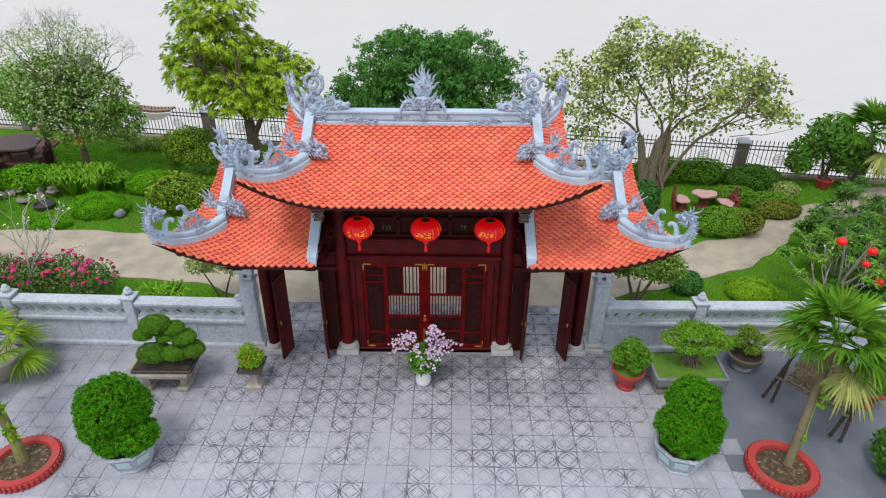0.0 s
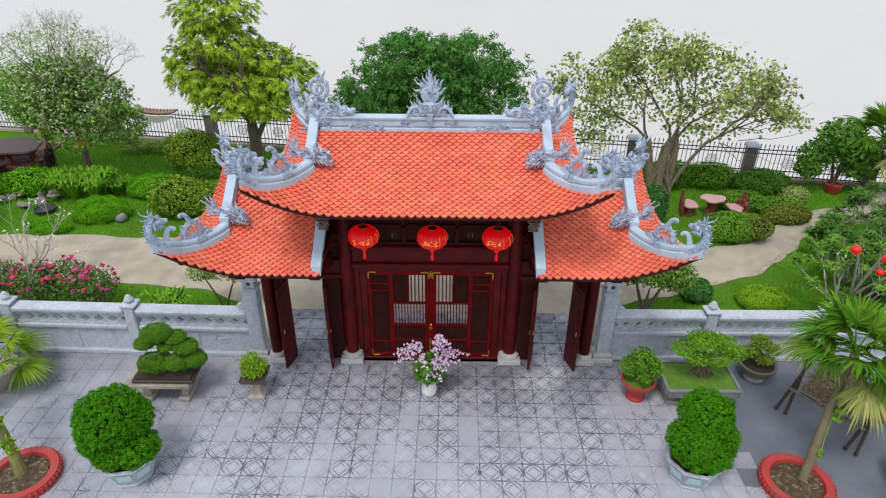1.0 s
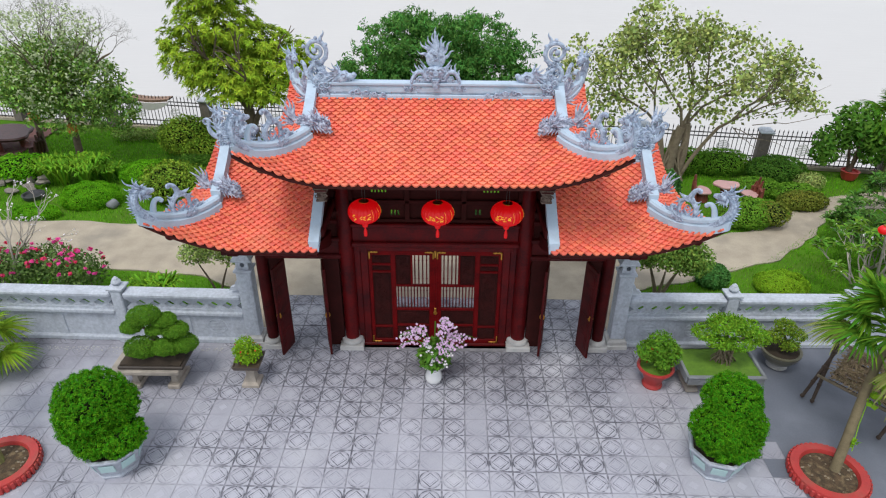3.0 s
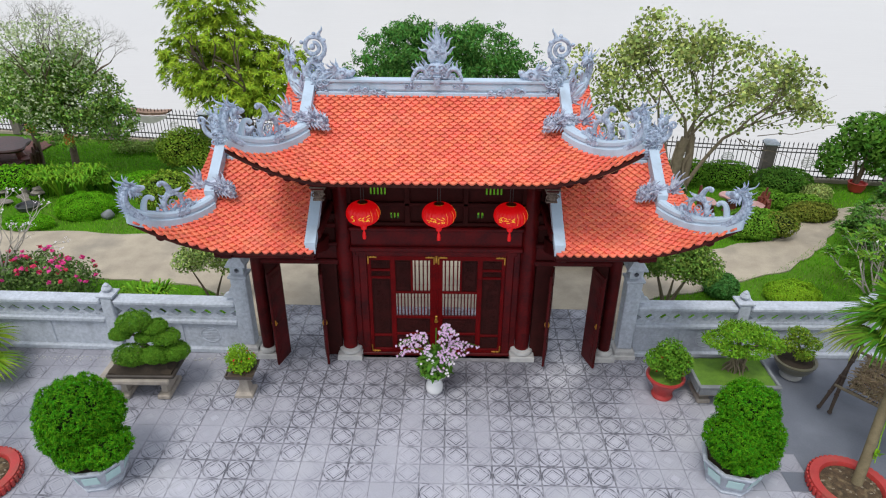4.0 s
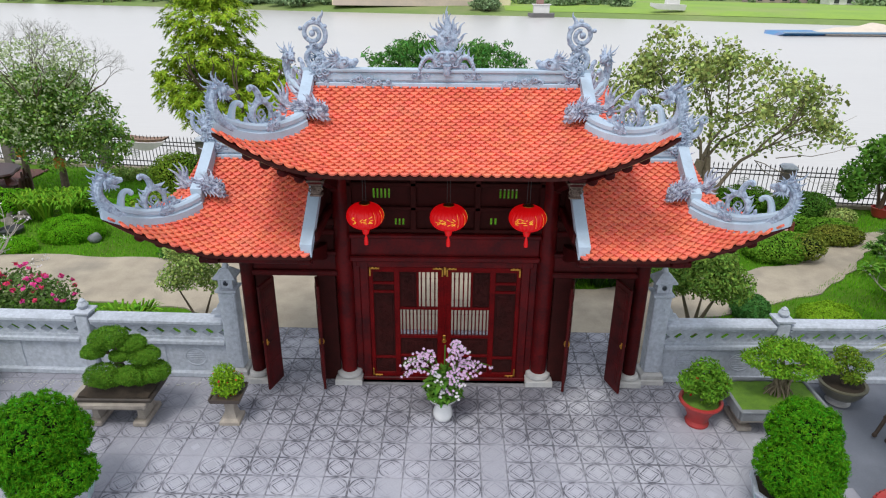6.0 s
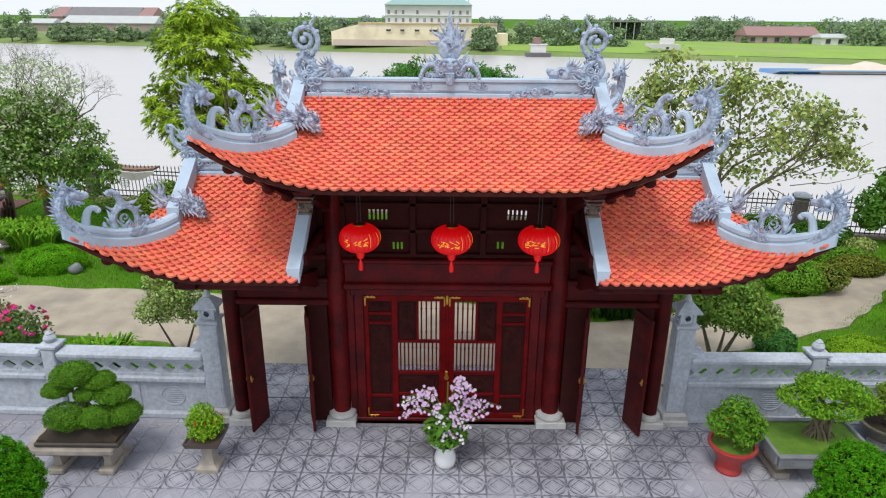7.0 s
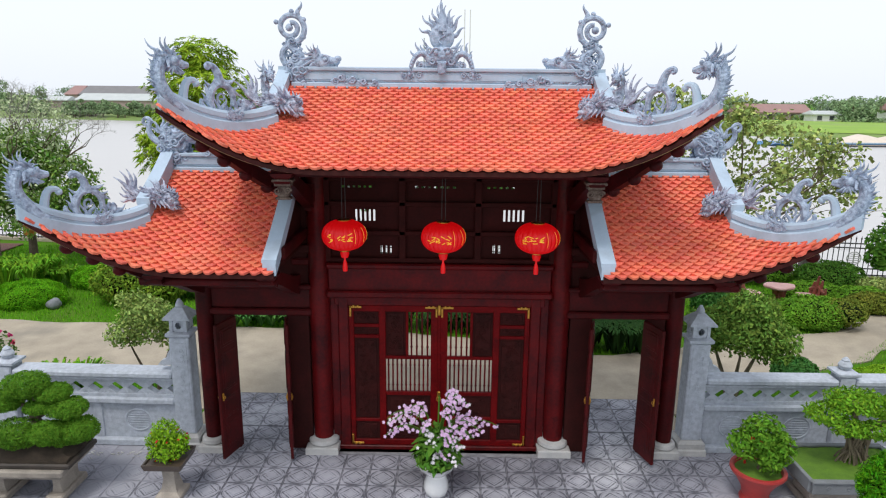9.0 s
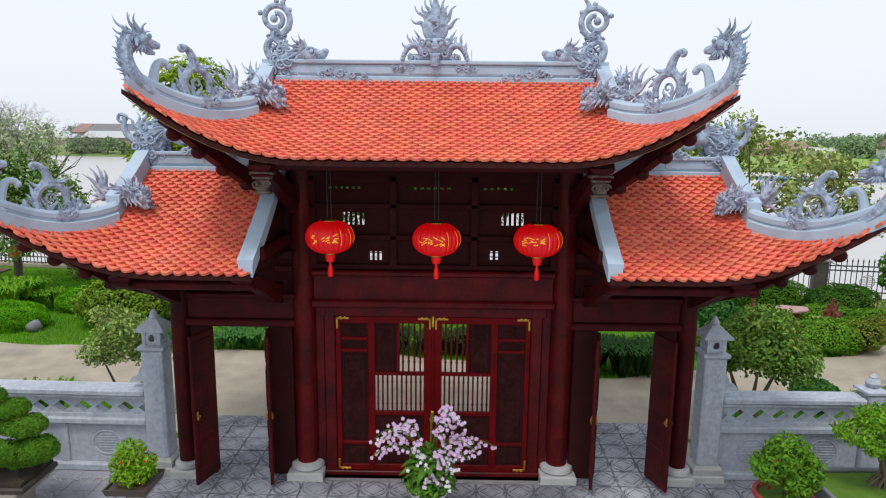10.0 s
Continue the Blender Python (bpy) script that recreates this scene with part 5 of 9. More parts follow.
def lantern(x, y, z, turn):
    root = thing("red_lantern", (x, y, z), "round ribbed red silk lantern with gold print and tassel", "lantern", "lanterns under the eave", turn=turn)
    s = Shape()
    n, m, ribs = 72, 14, 24
    rows = []
    for j in range(m + 1):
        b = math.pi * (0.06 + 0.88 * j / m)
        row = []
        for i in range(n):
            a = 2 * math.pi * i / n
            r = 0.285 * math.sin(b) ** 0.75 * (1 + 0.055 * abs(math.sin(ribs * a / 2)))
            row.append((r * math.cos(a), r * math.sin(a), 0.205 * math.cos(b)))
        rows.append(row + row[:1])
    s.grid(rows)
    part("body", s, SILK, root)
    for r, zz in ((0.085, 0.20), (0.085, -0.205)):
        part("gold_ring", Shape().lathe((0, 0, zz - 0.012), [(r, 0), (r + 0.006, 0.006), (r + 0.006, 0.02), (r, 0.026)], 20), GOLD, root, "gilded end ring")
    p = Shape()
    rng = random.Random(int(x * 10) + 40)
    for i in range(8, 17, 2):      # gold threads and unreadable printed marks on the silk
        a = 2 * math.pi * i / 24 + math.pi
        pts = []
        for k in range(7):
            b = math.pi * (0.30 + 0.32 * k / 6)
            r = 0.300 * math.sin(b) ** 0.75
            pts.append((r * math.cos(a), r * math.sin(a), 0.207 * math.cos(b)))
        p.tube(pts, 0.0028, 4)
    for cx in (-0.55, -0.12, 0.30):
        for k in range(6):
            a = -math.pi / 2 + cx + rng.uniform(-0.14, 0.14)
            b = math.pi * rng.uniform(0.40, 0.56)
            r = 0.302 * math.sin(b) ** 0.75
            q = Matrix.Rotation(a + math.pi / 2, 3, "Z") @ Matrix.Rotation(rng.uniform(-0.7, 0.7), 3, "Y")
            p.box((r * math.cos(a), r * math.sin(a), 0.207 * math.cos(b)), (rng.uniform(0.03, 0.07), 0.006, 0.012), 0.003, q)
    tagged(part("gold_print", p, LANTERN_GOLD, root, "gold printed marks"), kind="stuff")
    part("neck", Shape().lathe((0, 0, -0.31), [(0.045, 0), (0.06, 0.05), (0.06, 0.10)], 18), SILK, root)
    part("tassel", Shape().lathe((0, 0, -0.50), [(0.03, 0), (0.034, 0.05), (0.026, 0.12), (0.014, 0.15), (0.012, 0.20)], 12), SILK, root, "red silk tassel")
    w = Shape()
    for dx in (-0.025, 0.025):
        w.tube([(dx, 0, 0.20), (dx * 0.7, 0, 4.58 - z)], 0.005, 5)
    part("wire", w, IRON, root, "hanging wires")


lantern(-1.27, -0.56, 3.54, 8)
lantern(0.05, -0.56, 3.525, 0)
lantern(1.30, -0.56, 3.525, -10)


# ---- stone fence walls ----
def wall_side(name, sgn, label, first, step, yc, yaw):
    """first: where the first post stands; step: from post to post."""
    root = thing(name, (0, 0, 0), label, "stone wall", kind="structure")
    root.matrix_basis = pose(0, yc, 0, 0, 0, yaw) @ Matrix.Diagonal((1, 1, 0.885, 1))
    yc = 0.0
    posts = [first + step * k for k in range(4)]
    ends = [4.05]
    for x in posts:
        ends += [x - 0.13, x + 0.13]
    for i in range(0, 8, 2):
        a, b = ends[i], ends[i + 1]
        c, w = sgn * (a + b) / 2, b - a
        part("plinth", Shape().box((c, yc, 0.06), (w, 0.30, 0.12), 0.015), STONE, root)
        part("coping", Shape().box((c, yc, 1.34), (w, 0.32, 0.12), 0.03).box((c, yc, 1.255), (w, 0.25, 0.05), 0.01), STONE, root)
        part("ledge", Shape().box((c, yc, 0.845), (w, 0.27, 0.11), 0.02), STONE, root)
        # pierced band: a row of diamond openings left between cut stones
        n = max(5, round(w / 0.30))
        s = Shape()
        step = w / n
        z0, z1, zm, t = 0.90, 1.23, 1.065, 0.12
        s.box((c, yc, z0 + 0.03), (w, 0.15, 0.06), 0.004).box((c, yc, z1 - 0.03), (w, 0.15, 0.06), 0.004)
        lo, hi, hh, hw = z0 + 0.05, z1 - 0.05, 0.105, 0.40 * step
        for k in range(n):      # one stone between two half diamonds
            x = c - w / 2 + step * (k + 0.5)
            h = step / 2 - 0.0015
            pts = [(-h, lo), (h, lo), (h, zm - hh), (h - hw, zm), (h, zm + hh), (h, hi), (-h, hi), (-h, zm + hh), (-h + hw, zm), (-h, zm - hh)]
            vs = [(x + px, yc - t / 2, pz) for px, pz in pts] + [(x + px, yc + t / 2, pz) for px, pz in pts]
            m = len(pts)
            quads = [(0, 1, 2, 9), (9, 2, 3, 8), (8, 3, 4, 7), (7, 4, 5, 6)]
            s.add(vs, quads + [tuple(i + m for i in q[::-1]) for q in quads] + [(i, i + m, (i + 1) % m + m, (i + 1) % m)[::-1] for i in range(m)])
            for q in (-1, 1):   # small cut leaves on the ledge
                s.add([(x + q * 0.012, yc - t / 2 - 0.001, lo - 0.005), (x + q * 0.055, yc - t / 2 - 0.001, lo - 0.005), (x + q * 0.03, yc - t / 2 - 0.022, lo + 0.03), (x + q * 0.03, yc - t / 2 - 0.001, lo + 0.055)],
                      [(0, 2, 1), (0, 3, 2), (1, 2, 3)])
        part("pierced_band", s, STONE, root, "band of cut stone with diamond openings")
        # two slabs with a raised pilaster between, a round carved medallion on each slab
        half = w / 2
        for k in (0, 1):
            cx = c - half / 2 + k * half
            p = part("panel", Shape().box((cx, yc, 0.455), (half - 0.02, 0.12, 0.67), 0.008), STONE, root)
            med = Shape()
            med.tube(spiral((cx, yc - 0.062, 0.46), 0.20, 0.20, 0, 1, (1, 0, 0), (0, 0, 1), 32), 0.014, 6)
            for q in range(-3, 4):
                l = math.sqrt(max(0, 0.17 ** 2 - (q * 0.045) ** 2))
                med.box((cx, yc - 0.062, 0.46 + q * 0.045), (2 * l, 0.016, 0.018), 0.003)
            if a < 6:
                part("medallion", med, STONE, p, "round carved longevity medallion")
        part("pilaster", Shape().box((c, yc - 0.055, 0.455), (0.13, 0.05, 0.67), 0.01), STONE, root)
    for x in posts:
        p = part("post", Shape().box((sgn * x, yc, 0.72), (0.23, 0.30, 1.44), 0.02).box((sgn * x, yc, 0.08), (0.34, 0.42, 0.16), 0.02), STONE, root, "square stone post")
        part("post_cap", Shape().lathe((sgn * x, yc, 1.44), [(0.12, 0), (0.165, 0.03), (0.165, 0.07), (0.10, 0.10)], square=True)
             .lathe((sgn * x, yc, 1.53), [(0.05, 0), (0.085, 0.04), (0.10, 0.09), (0.08, 0.14), (0.055, 0.165), (0.06, 0.185), (0.02, 0.23)], 16), STONE, p, "lotus-bud stone cap")
    return root


wall_side("wall_west", -1, "blue-grey cut stone fence wall west of the gate", 6.65, 2.77, 0.09, -1.5)
wall_side("wall_east", 1, "blue-grey cut stone fence wall east of the gate", 6.19, 2.58, 0.20, 0.3)


def gate_pillar(sgn):
    root = thing("stone_pillar", (sgn * 3.89, 0.19, 0), "carved blue-grey stone pillar with a little lantern house", "stone pillar", "gate pillars")
    root.matrix_basis = root.matrix_basis @ Matrix.Diagonal((0.84, 0.80, 0.95, 1))
    part("base", Shape().lathe((0, 0, 0), [(0.27, 0), (0.27, 0.09), (0.24, 0.11), (0.25, 0.20), (0.20, 0.25)], square=True), STONE_PALE, root)
    s = Shape().box((0, 0, 1.07), (0.36, 0.36, 1.66), 0.02)
    s.box((0, -0.182, 1.07), (0.26, 0.012, 1.5), 0.004)
    rng = random.Random(3)
    for k in range(16):
        s.tube(spiral((rng.uniform(-0.07, 0.07), -0.19, 0.40 + k * 0.085), 0.045, 0.01, rng.uniform(0, 6), 1.2, (1, 0, 0), (0, 0, 1), 10), 0.007, 4)
    part("shaft", s, STONE, root)
    part("capital", Shape().lathe((0, 0, 1.90), [(0.18, 0), (0.22, 0.03), (0.22, 0.07), (0.16, 0.09)], square=True), STONE, root)
    h = Shape()
    for sx in (-1, 1):
        for sy in (-1, 1):
            h.box((sx * 0.125, sy * 0.125, 2.09), (0.06, 0.06, 0.20), 0.006)
    for k in range(4):
        r = Matrix.Rotation(k * math.pi / 2, 3, "Z")
        n = 14
        for i in range(n):      # wall with a round opening
            a0, a1 = 2 * math.pi * i / n, 2 * math.pi * (i + 1) / n
            def edge(a):
                q = 0.098 / max(abs(math.cos(a)), abs(math.sin(a)))
                return (q * math.cos(a), q * math.sin(a))
            o0, o1 = edge(a0), edge(a1)
            i0, i1 = (0.055 * math.cos(a0), 0.055 * math.sin(a0)), (0.055 * math.cos(a1), 0.055 * math.sin(a1))
            vs = [r @ Vector((x, y, 2.09 + z)) for y in (-0.14, -0.115) for x, z in (o0, o1, i1, i0)]
            h.add(vs, [(0, 1, 2, 3), (7, 6, 5, 4), (3, 2, 6, 7)])
    part("lantern_house", h, STONE, root, "hollow stone lantern house with round holes")
    part("lantern_roof", Shape().lathe((0, 0, 2.18), [(0.15, 0), (0.235, 0.02), (0.235, 0.05), (0.09, 0.18), (0.06, 0.20)], square=True)
         .lathe((0, 0, 2.36), [(0.05, 0), (0.075, 0.03), (0.06, 0.08), (0.02, 0.14)], 12), STONE, root, "stone lantern roof")
    # scroll buttress towards the wall
    b = Shape()
    prof = [(0.18, 1.40), (0.46, 1.40), (0.40, 1.47), (0.31, 1.50), (0.27, 1.60), (0.22, 1.66), (0.18, 1.74)]
    vs = [(sgn * x, y, z) for y in (-0.06, 0.06) for x, z in prof]
    m = len(prof)
    b.add(vs, [tuple(range(m)), tuple(range(2 * m - 1, m - 1, -1))] + [(i, i + m, (i + 1) % m + m, (i + 1) % m) for i in range(m)])
    part("buttress", b, STONE, root, "small stepped stone buttress")


for sgn in (-1, 1):
    gate_pillar(sgn)
LEAF_MID2 = leaf("fig_leaves", (0.17, 0.36, 0.030), (0.10, 0.24, 0.022))
LEAF_LIME = leaf("lime_leaves", (0.28, 0.48, 0.025), (0.17, 0.35, 0.02))


# ---- potted plants in the courtyard ----
def bonsai_pine():
    root = thing("bonsai_pine", (-5.37, -1.08, 0.52), "cloud-pruned dark green pine bonsai in a shallow dark tray", "bonsai", grow=0.94)
    part("tray", Shape().box((-0.08, 0, 0.04), (1.34, 0.74, 0.08), 0.02), mat("dark_clay_tray", (0.065, 0.05, 0.04), (0.03, 0.025, 0.02), rough=0.6, scale=6, fine=40), root, "shallow dark clay tray")
    soil = Shape()
    rows = [[(-0.70 + 1.24 * i / 12, -0.34 + 0.68 * j / 8, 0.115 + 0.26 * (math.sin(math.pi * i / 12) * math.sin(math.pi * j / 8)) ** 0.5 + 0.02 * math.sin(i * 2.1 + j * 1.7)) for i in range(13)] for j in range(9)]
    part("soil", soil.grid(rows, 0.06), SOIL, root, "dark rough soil mound")
    t = Shape().tube([(0.0, 0, 0.16), (0.06, 0.02, 0.38), (-0.06, 0.0, 0.60), (0.0, 0.02, 0.88), (0.0, 0, 1.12)], [0.10, 0.08, 0.065, 0.05, 0.03], 9)
    pads = [(-0.12, 0.0, 1.12, 0.31, 0.27, 0.12), (-0.42, 0.0, 0.84, 0.21, 0.20, 0.085), (0.24, 0.05, 0.98, 0.23, 0.20, 0.085), (0.44, 0.0, 0.77, 0.26, 0.22, 0.10), (0.06, -0.05, 0.80, 0.18, 0.16, 0.07),
            (-0.22, -0.18, 0.46, 0.34, 0.26, 0.15), (0.24, -0.22, 0.49, 0.23, 0.20, 0.12), (0.60, -0.04, 0.46, 0.25, 0.22, 0.13), (-0.05, 0.20, 0.90, 0.20, 0.18, 0.08), (0.30, 0.02, 0.36, 0.30, 0.26, 0.12)]
    pads = [(x, y, z, rx * 1.12, ry * 1.12, rz * 1.4) for x, y, z, rx, ry, rz in pads]
    for x, y, z, rx, ry, rz in pads[1:]:
        t.tube([(0, 0, z - 0.15), (x * 0.5, y * 0.5, z - 0.03), (x, y, z - 0.02)], [0.04, 0.028, 0.015], 6)
    part("trunk", t, BARK, root)
    for i, p in enumerate(pads):
        rng = np.random.default_rng(50 + i)
        c, d = blob_points(rng, [(p[0], p[1], p[2], p[3] * 0.97, p[4] * 0.97, p[5] * 0.97), (p[0], p[1], p[2] - 0.02, p[3] * 0.7, p[4] * 0.7, p[5] * 0.6)], 7000, 0.85)
        v, f = leaves(rng, c, d * 0.8 + rng.normal(0, 1, d.shape) * 0.45, 0.050, 0.011, -0.4, 0.35)
        part("needle_pad", leaf_mesh("needle_pad", LEAF_PINE, (v, f)), LEAF_PINE, root, "dense pad of pine needles")


def stone_table(name, at, size, legs, label, top_mat=STONE_TAN):
    root = thing(name, at, label, "stone stand", "stone plant stands")
    lx, ly, h = size
    part("top", Shape().box((0, 0, h - 0.05), (lx, ly, 0.10), 0.02).box((0, 0, h - 0.12), (lx - 0.1, ly - 0.1, 0.05), 0.01), top_mat, root, "bevelled stone slab")
    for x in legs:
        s = Shape().box((x, 0, 0.05), (0.24, ly * 0.78, 0.10), 0.02)
        s.sweep([(x, -ly * 0.26, 0.10), (x, -ly * 0.20, 0.10), (x, ly * 0.20, 0.10), (x, ly * 0.26, 0.10)],
                [[(-0.07, 0), (0.07, 0), (0.05, 0.10), (0.06, h - 0.24), (-0.06, h - 0.24), (-0.05, 0.10)]] * 4)
        s.box((x, 0, h - 0.155), (0.20, ly * 0.7, 0.05), 0.015)
        part("leg", s, STONE_TAN, root, "scrolled stone leg")
    return root


stone_table("stone_bench", (-5.57, -1.08, 0), (1.34, 0.80, 0.52), (-0.30, 0.46), "weathered tan stone bench carrying the pine bonsai")
bonsai_pine()
stone_table("stone_stand", (5.6, -1.03, 0), (1.34, 0.77, 0.365), (-0.52, 0.52), "weathered tan stone stand under the fig bonsai tray")


def leafy(name, parent, material, seed, blobs, n, l, w, shell=0.5, droop=0.1, spread=0.8, label=""):
    return part(name, leaf_mesh(name, material, foliage(seed, blobs, n, l, w, shell, droop, spread)), material, parent, label)


LEAF_FIG = leaf("bright_fig_leaves", (0.23, 0.44, 0.03), (0.11, 0.27, 0.02), spread=0.4)


def shade_core(parent, blobs, k):
    """Near-black balls added inside a dense plant, painting the shade between its leaves."""
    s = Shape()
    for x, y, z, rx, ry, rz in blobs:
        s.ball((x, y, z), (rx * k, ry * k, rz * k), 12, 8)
    part("shade_core", s, SHADE_CORE, parent, "dark solid core that paints shade inside the foliage")


def fig_bonsai():
    root = thing("fig_bonsai", (5.6, -1.03, 0.365), "broad green fig bonsai with aerial roots in a mossy tray", "bonsai", grow=0.96)
    lx, ly = 1.52, 0.95
    tray = part("tray", Shape().box((0, 0, 0.03), (lx, ly, 0.05)), STONE_TRAY, root, "grey stone tray with a carved rim")
    for x, y, sx, sy in ((0, -ly / 2, lx, 0.06), (0, ly / 2, lx, 0.06), (-lx / 2, 0, 0.06, ly - 0.06), (lx / 2, 0, 0.06, ly - 0.06)):
        s = Shape().box((x, y, 0.10), (sx, sy, 0.20), 0.015)
        s.box((x * 1.005, y * 1.005, 0.185), (sx + 0.04 * (sx > 0.1), sy + 0.03, 0.035), 0.01)
        part("side", s, STONE_TRAY, tray)
    for k in range(5):
        part("scroll", Shape().tube(spiral((-0.55 + 0.27 * k, -ly / 2 - 0.032, 0.10), 0.035, 0.01, 0, 1.4, (1, 0, 0), (0, 0, 1), 10), 0.007, 4), STONE_TRAY, tray)
    rows = [[(-0.73 + 1.46 * i / 14, -0.44 + 0.88 * j / 9, 0.155 + 0.06 * math.exp(-((i - 7.5) ** 2 + (j - 5) ** 2) / 14) + 0.008 * math.sin(i * 1.9 + j * 2.3)) for i in range(15)] for j in range(10)]
    part("moss", Shape().grid(rows, 0.05), MOSS, root, "bright green moss")
    t = Shape()
    rng = random.Random(17)
    for k in range(36):
        a, r = rng.uniform(0, 6.28), rng.uniform(0.10, 0.30)
        top = (0.08 + rng.uniform(-0.16, 0.16), 0.05 + rng.uniform(-0.08, 0.08), rng.uniform(0.5, 0.68))
        part("aerial_root", Shape().tube(bez(top, (top[0], top[1], 0.45), (0.08 + r * 0.7 * math.cos(a), 0.05 + r * 0.6 * math.sin(a), 0.38), (0.08 + r * math.cos(a), 0.05 + r * 0.7 * math.sin(a), 0.18), 6), taper(7, 0.022, 0.013), 5), BARK_PALE, root)
    for a, b in (((0.08, 0.05, 0.6), (-0.40, 0.0, 0.85)), ((0.08, 0.05, 0.6), (0.55, 0.05, 0.75)), ((0.08, 0.05, 0.6), (0.0, 0.1, 1.10)), ((0.1, 0.05, 0.6), (0.35, -0.15, 0.95))):
        t.tube(bez(a, (a[0], a[1], a[2] + 0.1), (b[0] * 0.7, b[1], b[2] - 0.05), b, 6), taper(7, 0.06, 0.02), 7)
    part("trunk", t, BARK_PALE, root, "brown forking stem")
    leafy("crown", root, LEAF_FIG, 71, [(0.0, 0.05, 1.12, 0.42, 0.34, 0.16), (-0.42, 0.0, 0.95, 0.30, 0.28, 0.14), (0.40, 0.05, 1.02, 0.34, 0.30, 0.15), (0.66, 0.05, 0.80, 0.28, 0.26, 0.14), (-0.20, -0.18, 0.84, 0.28, 0.22, 0.12), (0.18, -0.22, 0.82, 0.34, 0.20, 0.13), (0.1, 0.3, 0.95, 0.4, 0.2, 0.14)], 7000, 0.062, 0.026, 0.55, 0.8)


fig_bonsai()


def azalea_pedestal():
    root = thing("potted_azalea", (-3.62, -1.15, 0), "small flowering azalea in a square tray on a stone pedestal", "potted plant")
    part("pedestal", Shape().lathe((0, 0, 0), [(0.17, 0), (0.17, 0.06), (0.11, 0.10), (0.075, 0.28), (0.085, 0.42), (0.14, 0.48)], square=True), STONE_TAN, root, "waisted stone pedestal")
    part("tray", Shape().lathe((0, 0, 0.48), [(0.17, 0), (0.24, 0.02), (0.265, 0.11), (0.245, 0.11), (0.235, 0.08)], square=True), mat("dark_glazed_tray", (0.09, 0.065, 0.05), rough=0.4), root, "dark square tray")
    part("stem", Shape().tube([(0, 0, 0.55), (0.03, 0, 0.72), (-0.02, 0.02, 0.92)], [0.025, 0.02, 0.01], 6), BARK, root)
    leafy("leaves", root, LEAF_LIME, 12, [(0, 0, 0.68, 0.27, 0.26, 0.13), (-0.04, 0.03, 0.92, 0.20, 0.19, 0.20), (0.14, 0, 0.80, 0.16, 0.16, 0.14), (-0.16, 0, 0.80, 0.14, 0.16, 0.14)], 2600, 0.05, 0.022, 0.4)
    leafy("blossoms", root, PETAL_RED, 13, [(0, 0, 0.76, 0.29, 0.28, 0.24)], 18, 0.05, 0.045, 0.9)


azalea_pedestal()


def red_pot_plant(name, x, y, seed, label, big=1.0):
    root = thing(name, (x, y, 0), label, "potted plant", "plants in red pots")
    part("pot", Shape().lathe((0, 0, 0), [(0.19, 0), (0.20, 0.04), (0.17, 0.10), (0.19, 0.20), (0.27, 0.34), (0.345, 0.43), (0.36, 0.46), (0.355, 0.49), (0.31, 0.49), (0.29, 0.44)], 32), TERRACOTTA_RED, root, "red footed clay pot")
    part("soil", Shape().lathe((0, 0, 0.40), [(0.30, 0), (0.30, 0.04), (0.15, 0.07), (0.01, 0.075)], 20), MOSS, root, "moss-covered soil")
    for line, radii in (([(0, 0, 0.44), (0.03, 0, 0.65), (0.0, 0.02, 0.95)], [0.03, 0.022, 0.01]), ([(0.02, 0, 0.55), (0.14, -0.04, 0.85)], [0.018, 0.008]), ([(0.0, 0, 0.6), (-0.15, 0.02, 0.9)], [0.018, 0.008])):
        part("stem", Shape().tube(line, radii, 6), BARK, root)
    leafy("leaves", root, LEAF_MID2, seed, [(0.0, 0, 0.98, 0.30, 0.30, 0.30), (0.22, -0.02, 0.82, 0.24, 0.26, 0.22), (-0.22, 0.02, 0.84, 0.22, 0.24, 0.20), (0.05, -0.18, 0.72, 0.22, 0.16, 0.18)], 3400, 0.075, 0.032, 0.35)
    leafy("blossoms", root, PETAL_RED, seed + 1, [(0, 0, 0.8, 0.36, 0.34, 0.3)], 12, 0.05, 0.045, 0.9)


red_pot_plant("potted_shrub", 4.36, -1.09, 31, "bushy green shrub in a red footed clay pot")


def bowl_bonsai():
    root = thing("bowl_bonsai", (7.13, -0.46, 0), "small leafy bonsai in a round grey bowl", "bonsai", grow=0.955)
    part("foot", Shape().lathe((0, 0, 0), [(0.20, 0), (0.22, 0.03), (0.17, 0.08), (0.19, 0.14)], 24), STONE_PALE, root, "pale stone foot ring")
    part("bowl", Shape().lathe((0, 0, 0.14), [(0.19, 0), (0.30, 0.06), (0.38, 0.18), (0.40, 0.26), (0.42, 0.28), (0.42, 0.31), (0.36, 0.31), (0.34, 0.26)], 32), mat("olive_glaze", (0.16, 0.15, 0.10), (0.09, 0.085, 0.06), rough=0.3, coat=0.3), root, "olive glazed round bowl")
    part("soil", Shape().lathe((0, 0, 0.36), [(0.36, 0), (0.36, 0.04), (0.2, 0.06), (0.01, 0.065)], 20), SOIL, root)
    part("trunk", Shape().tube([(0, 0, 0.38), (0.06, 0, 0.6), (-0.03, 0, 0.8), (-0.08, 0, 1.0)], [0.05, 0.04, 0.025, 0.012], 7).tube([(0.04, 0, 0.62), (0.25, 0, 0.78)], [0.02, 0.008], 5), BARK, root)
    leafy("crown", root, LEAF_OLIVE, 44, [(-0.08, 0, 1.05, 0.24, 0.22, 0.18), (0.24, 0, 0.84, 0.22, 0.2, 0.12), (-0.25, -0.02, 0.82, 0.24, 0.2, 0.14), (0.05, -0.14, 0.66, 0.24, 0.16, 0.14)], 2300, 0.06, 0.028, 0.4)


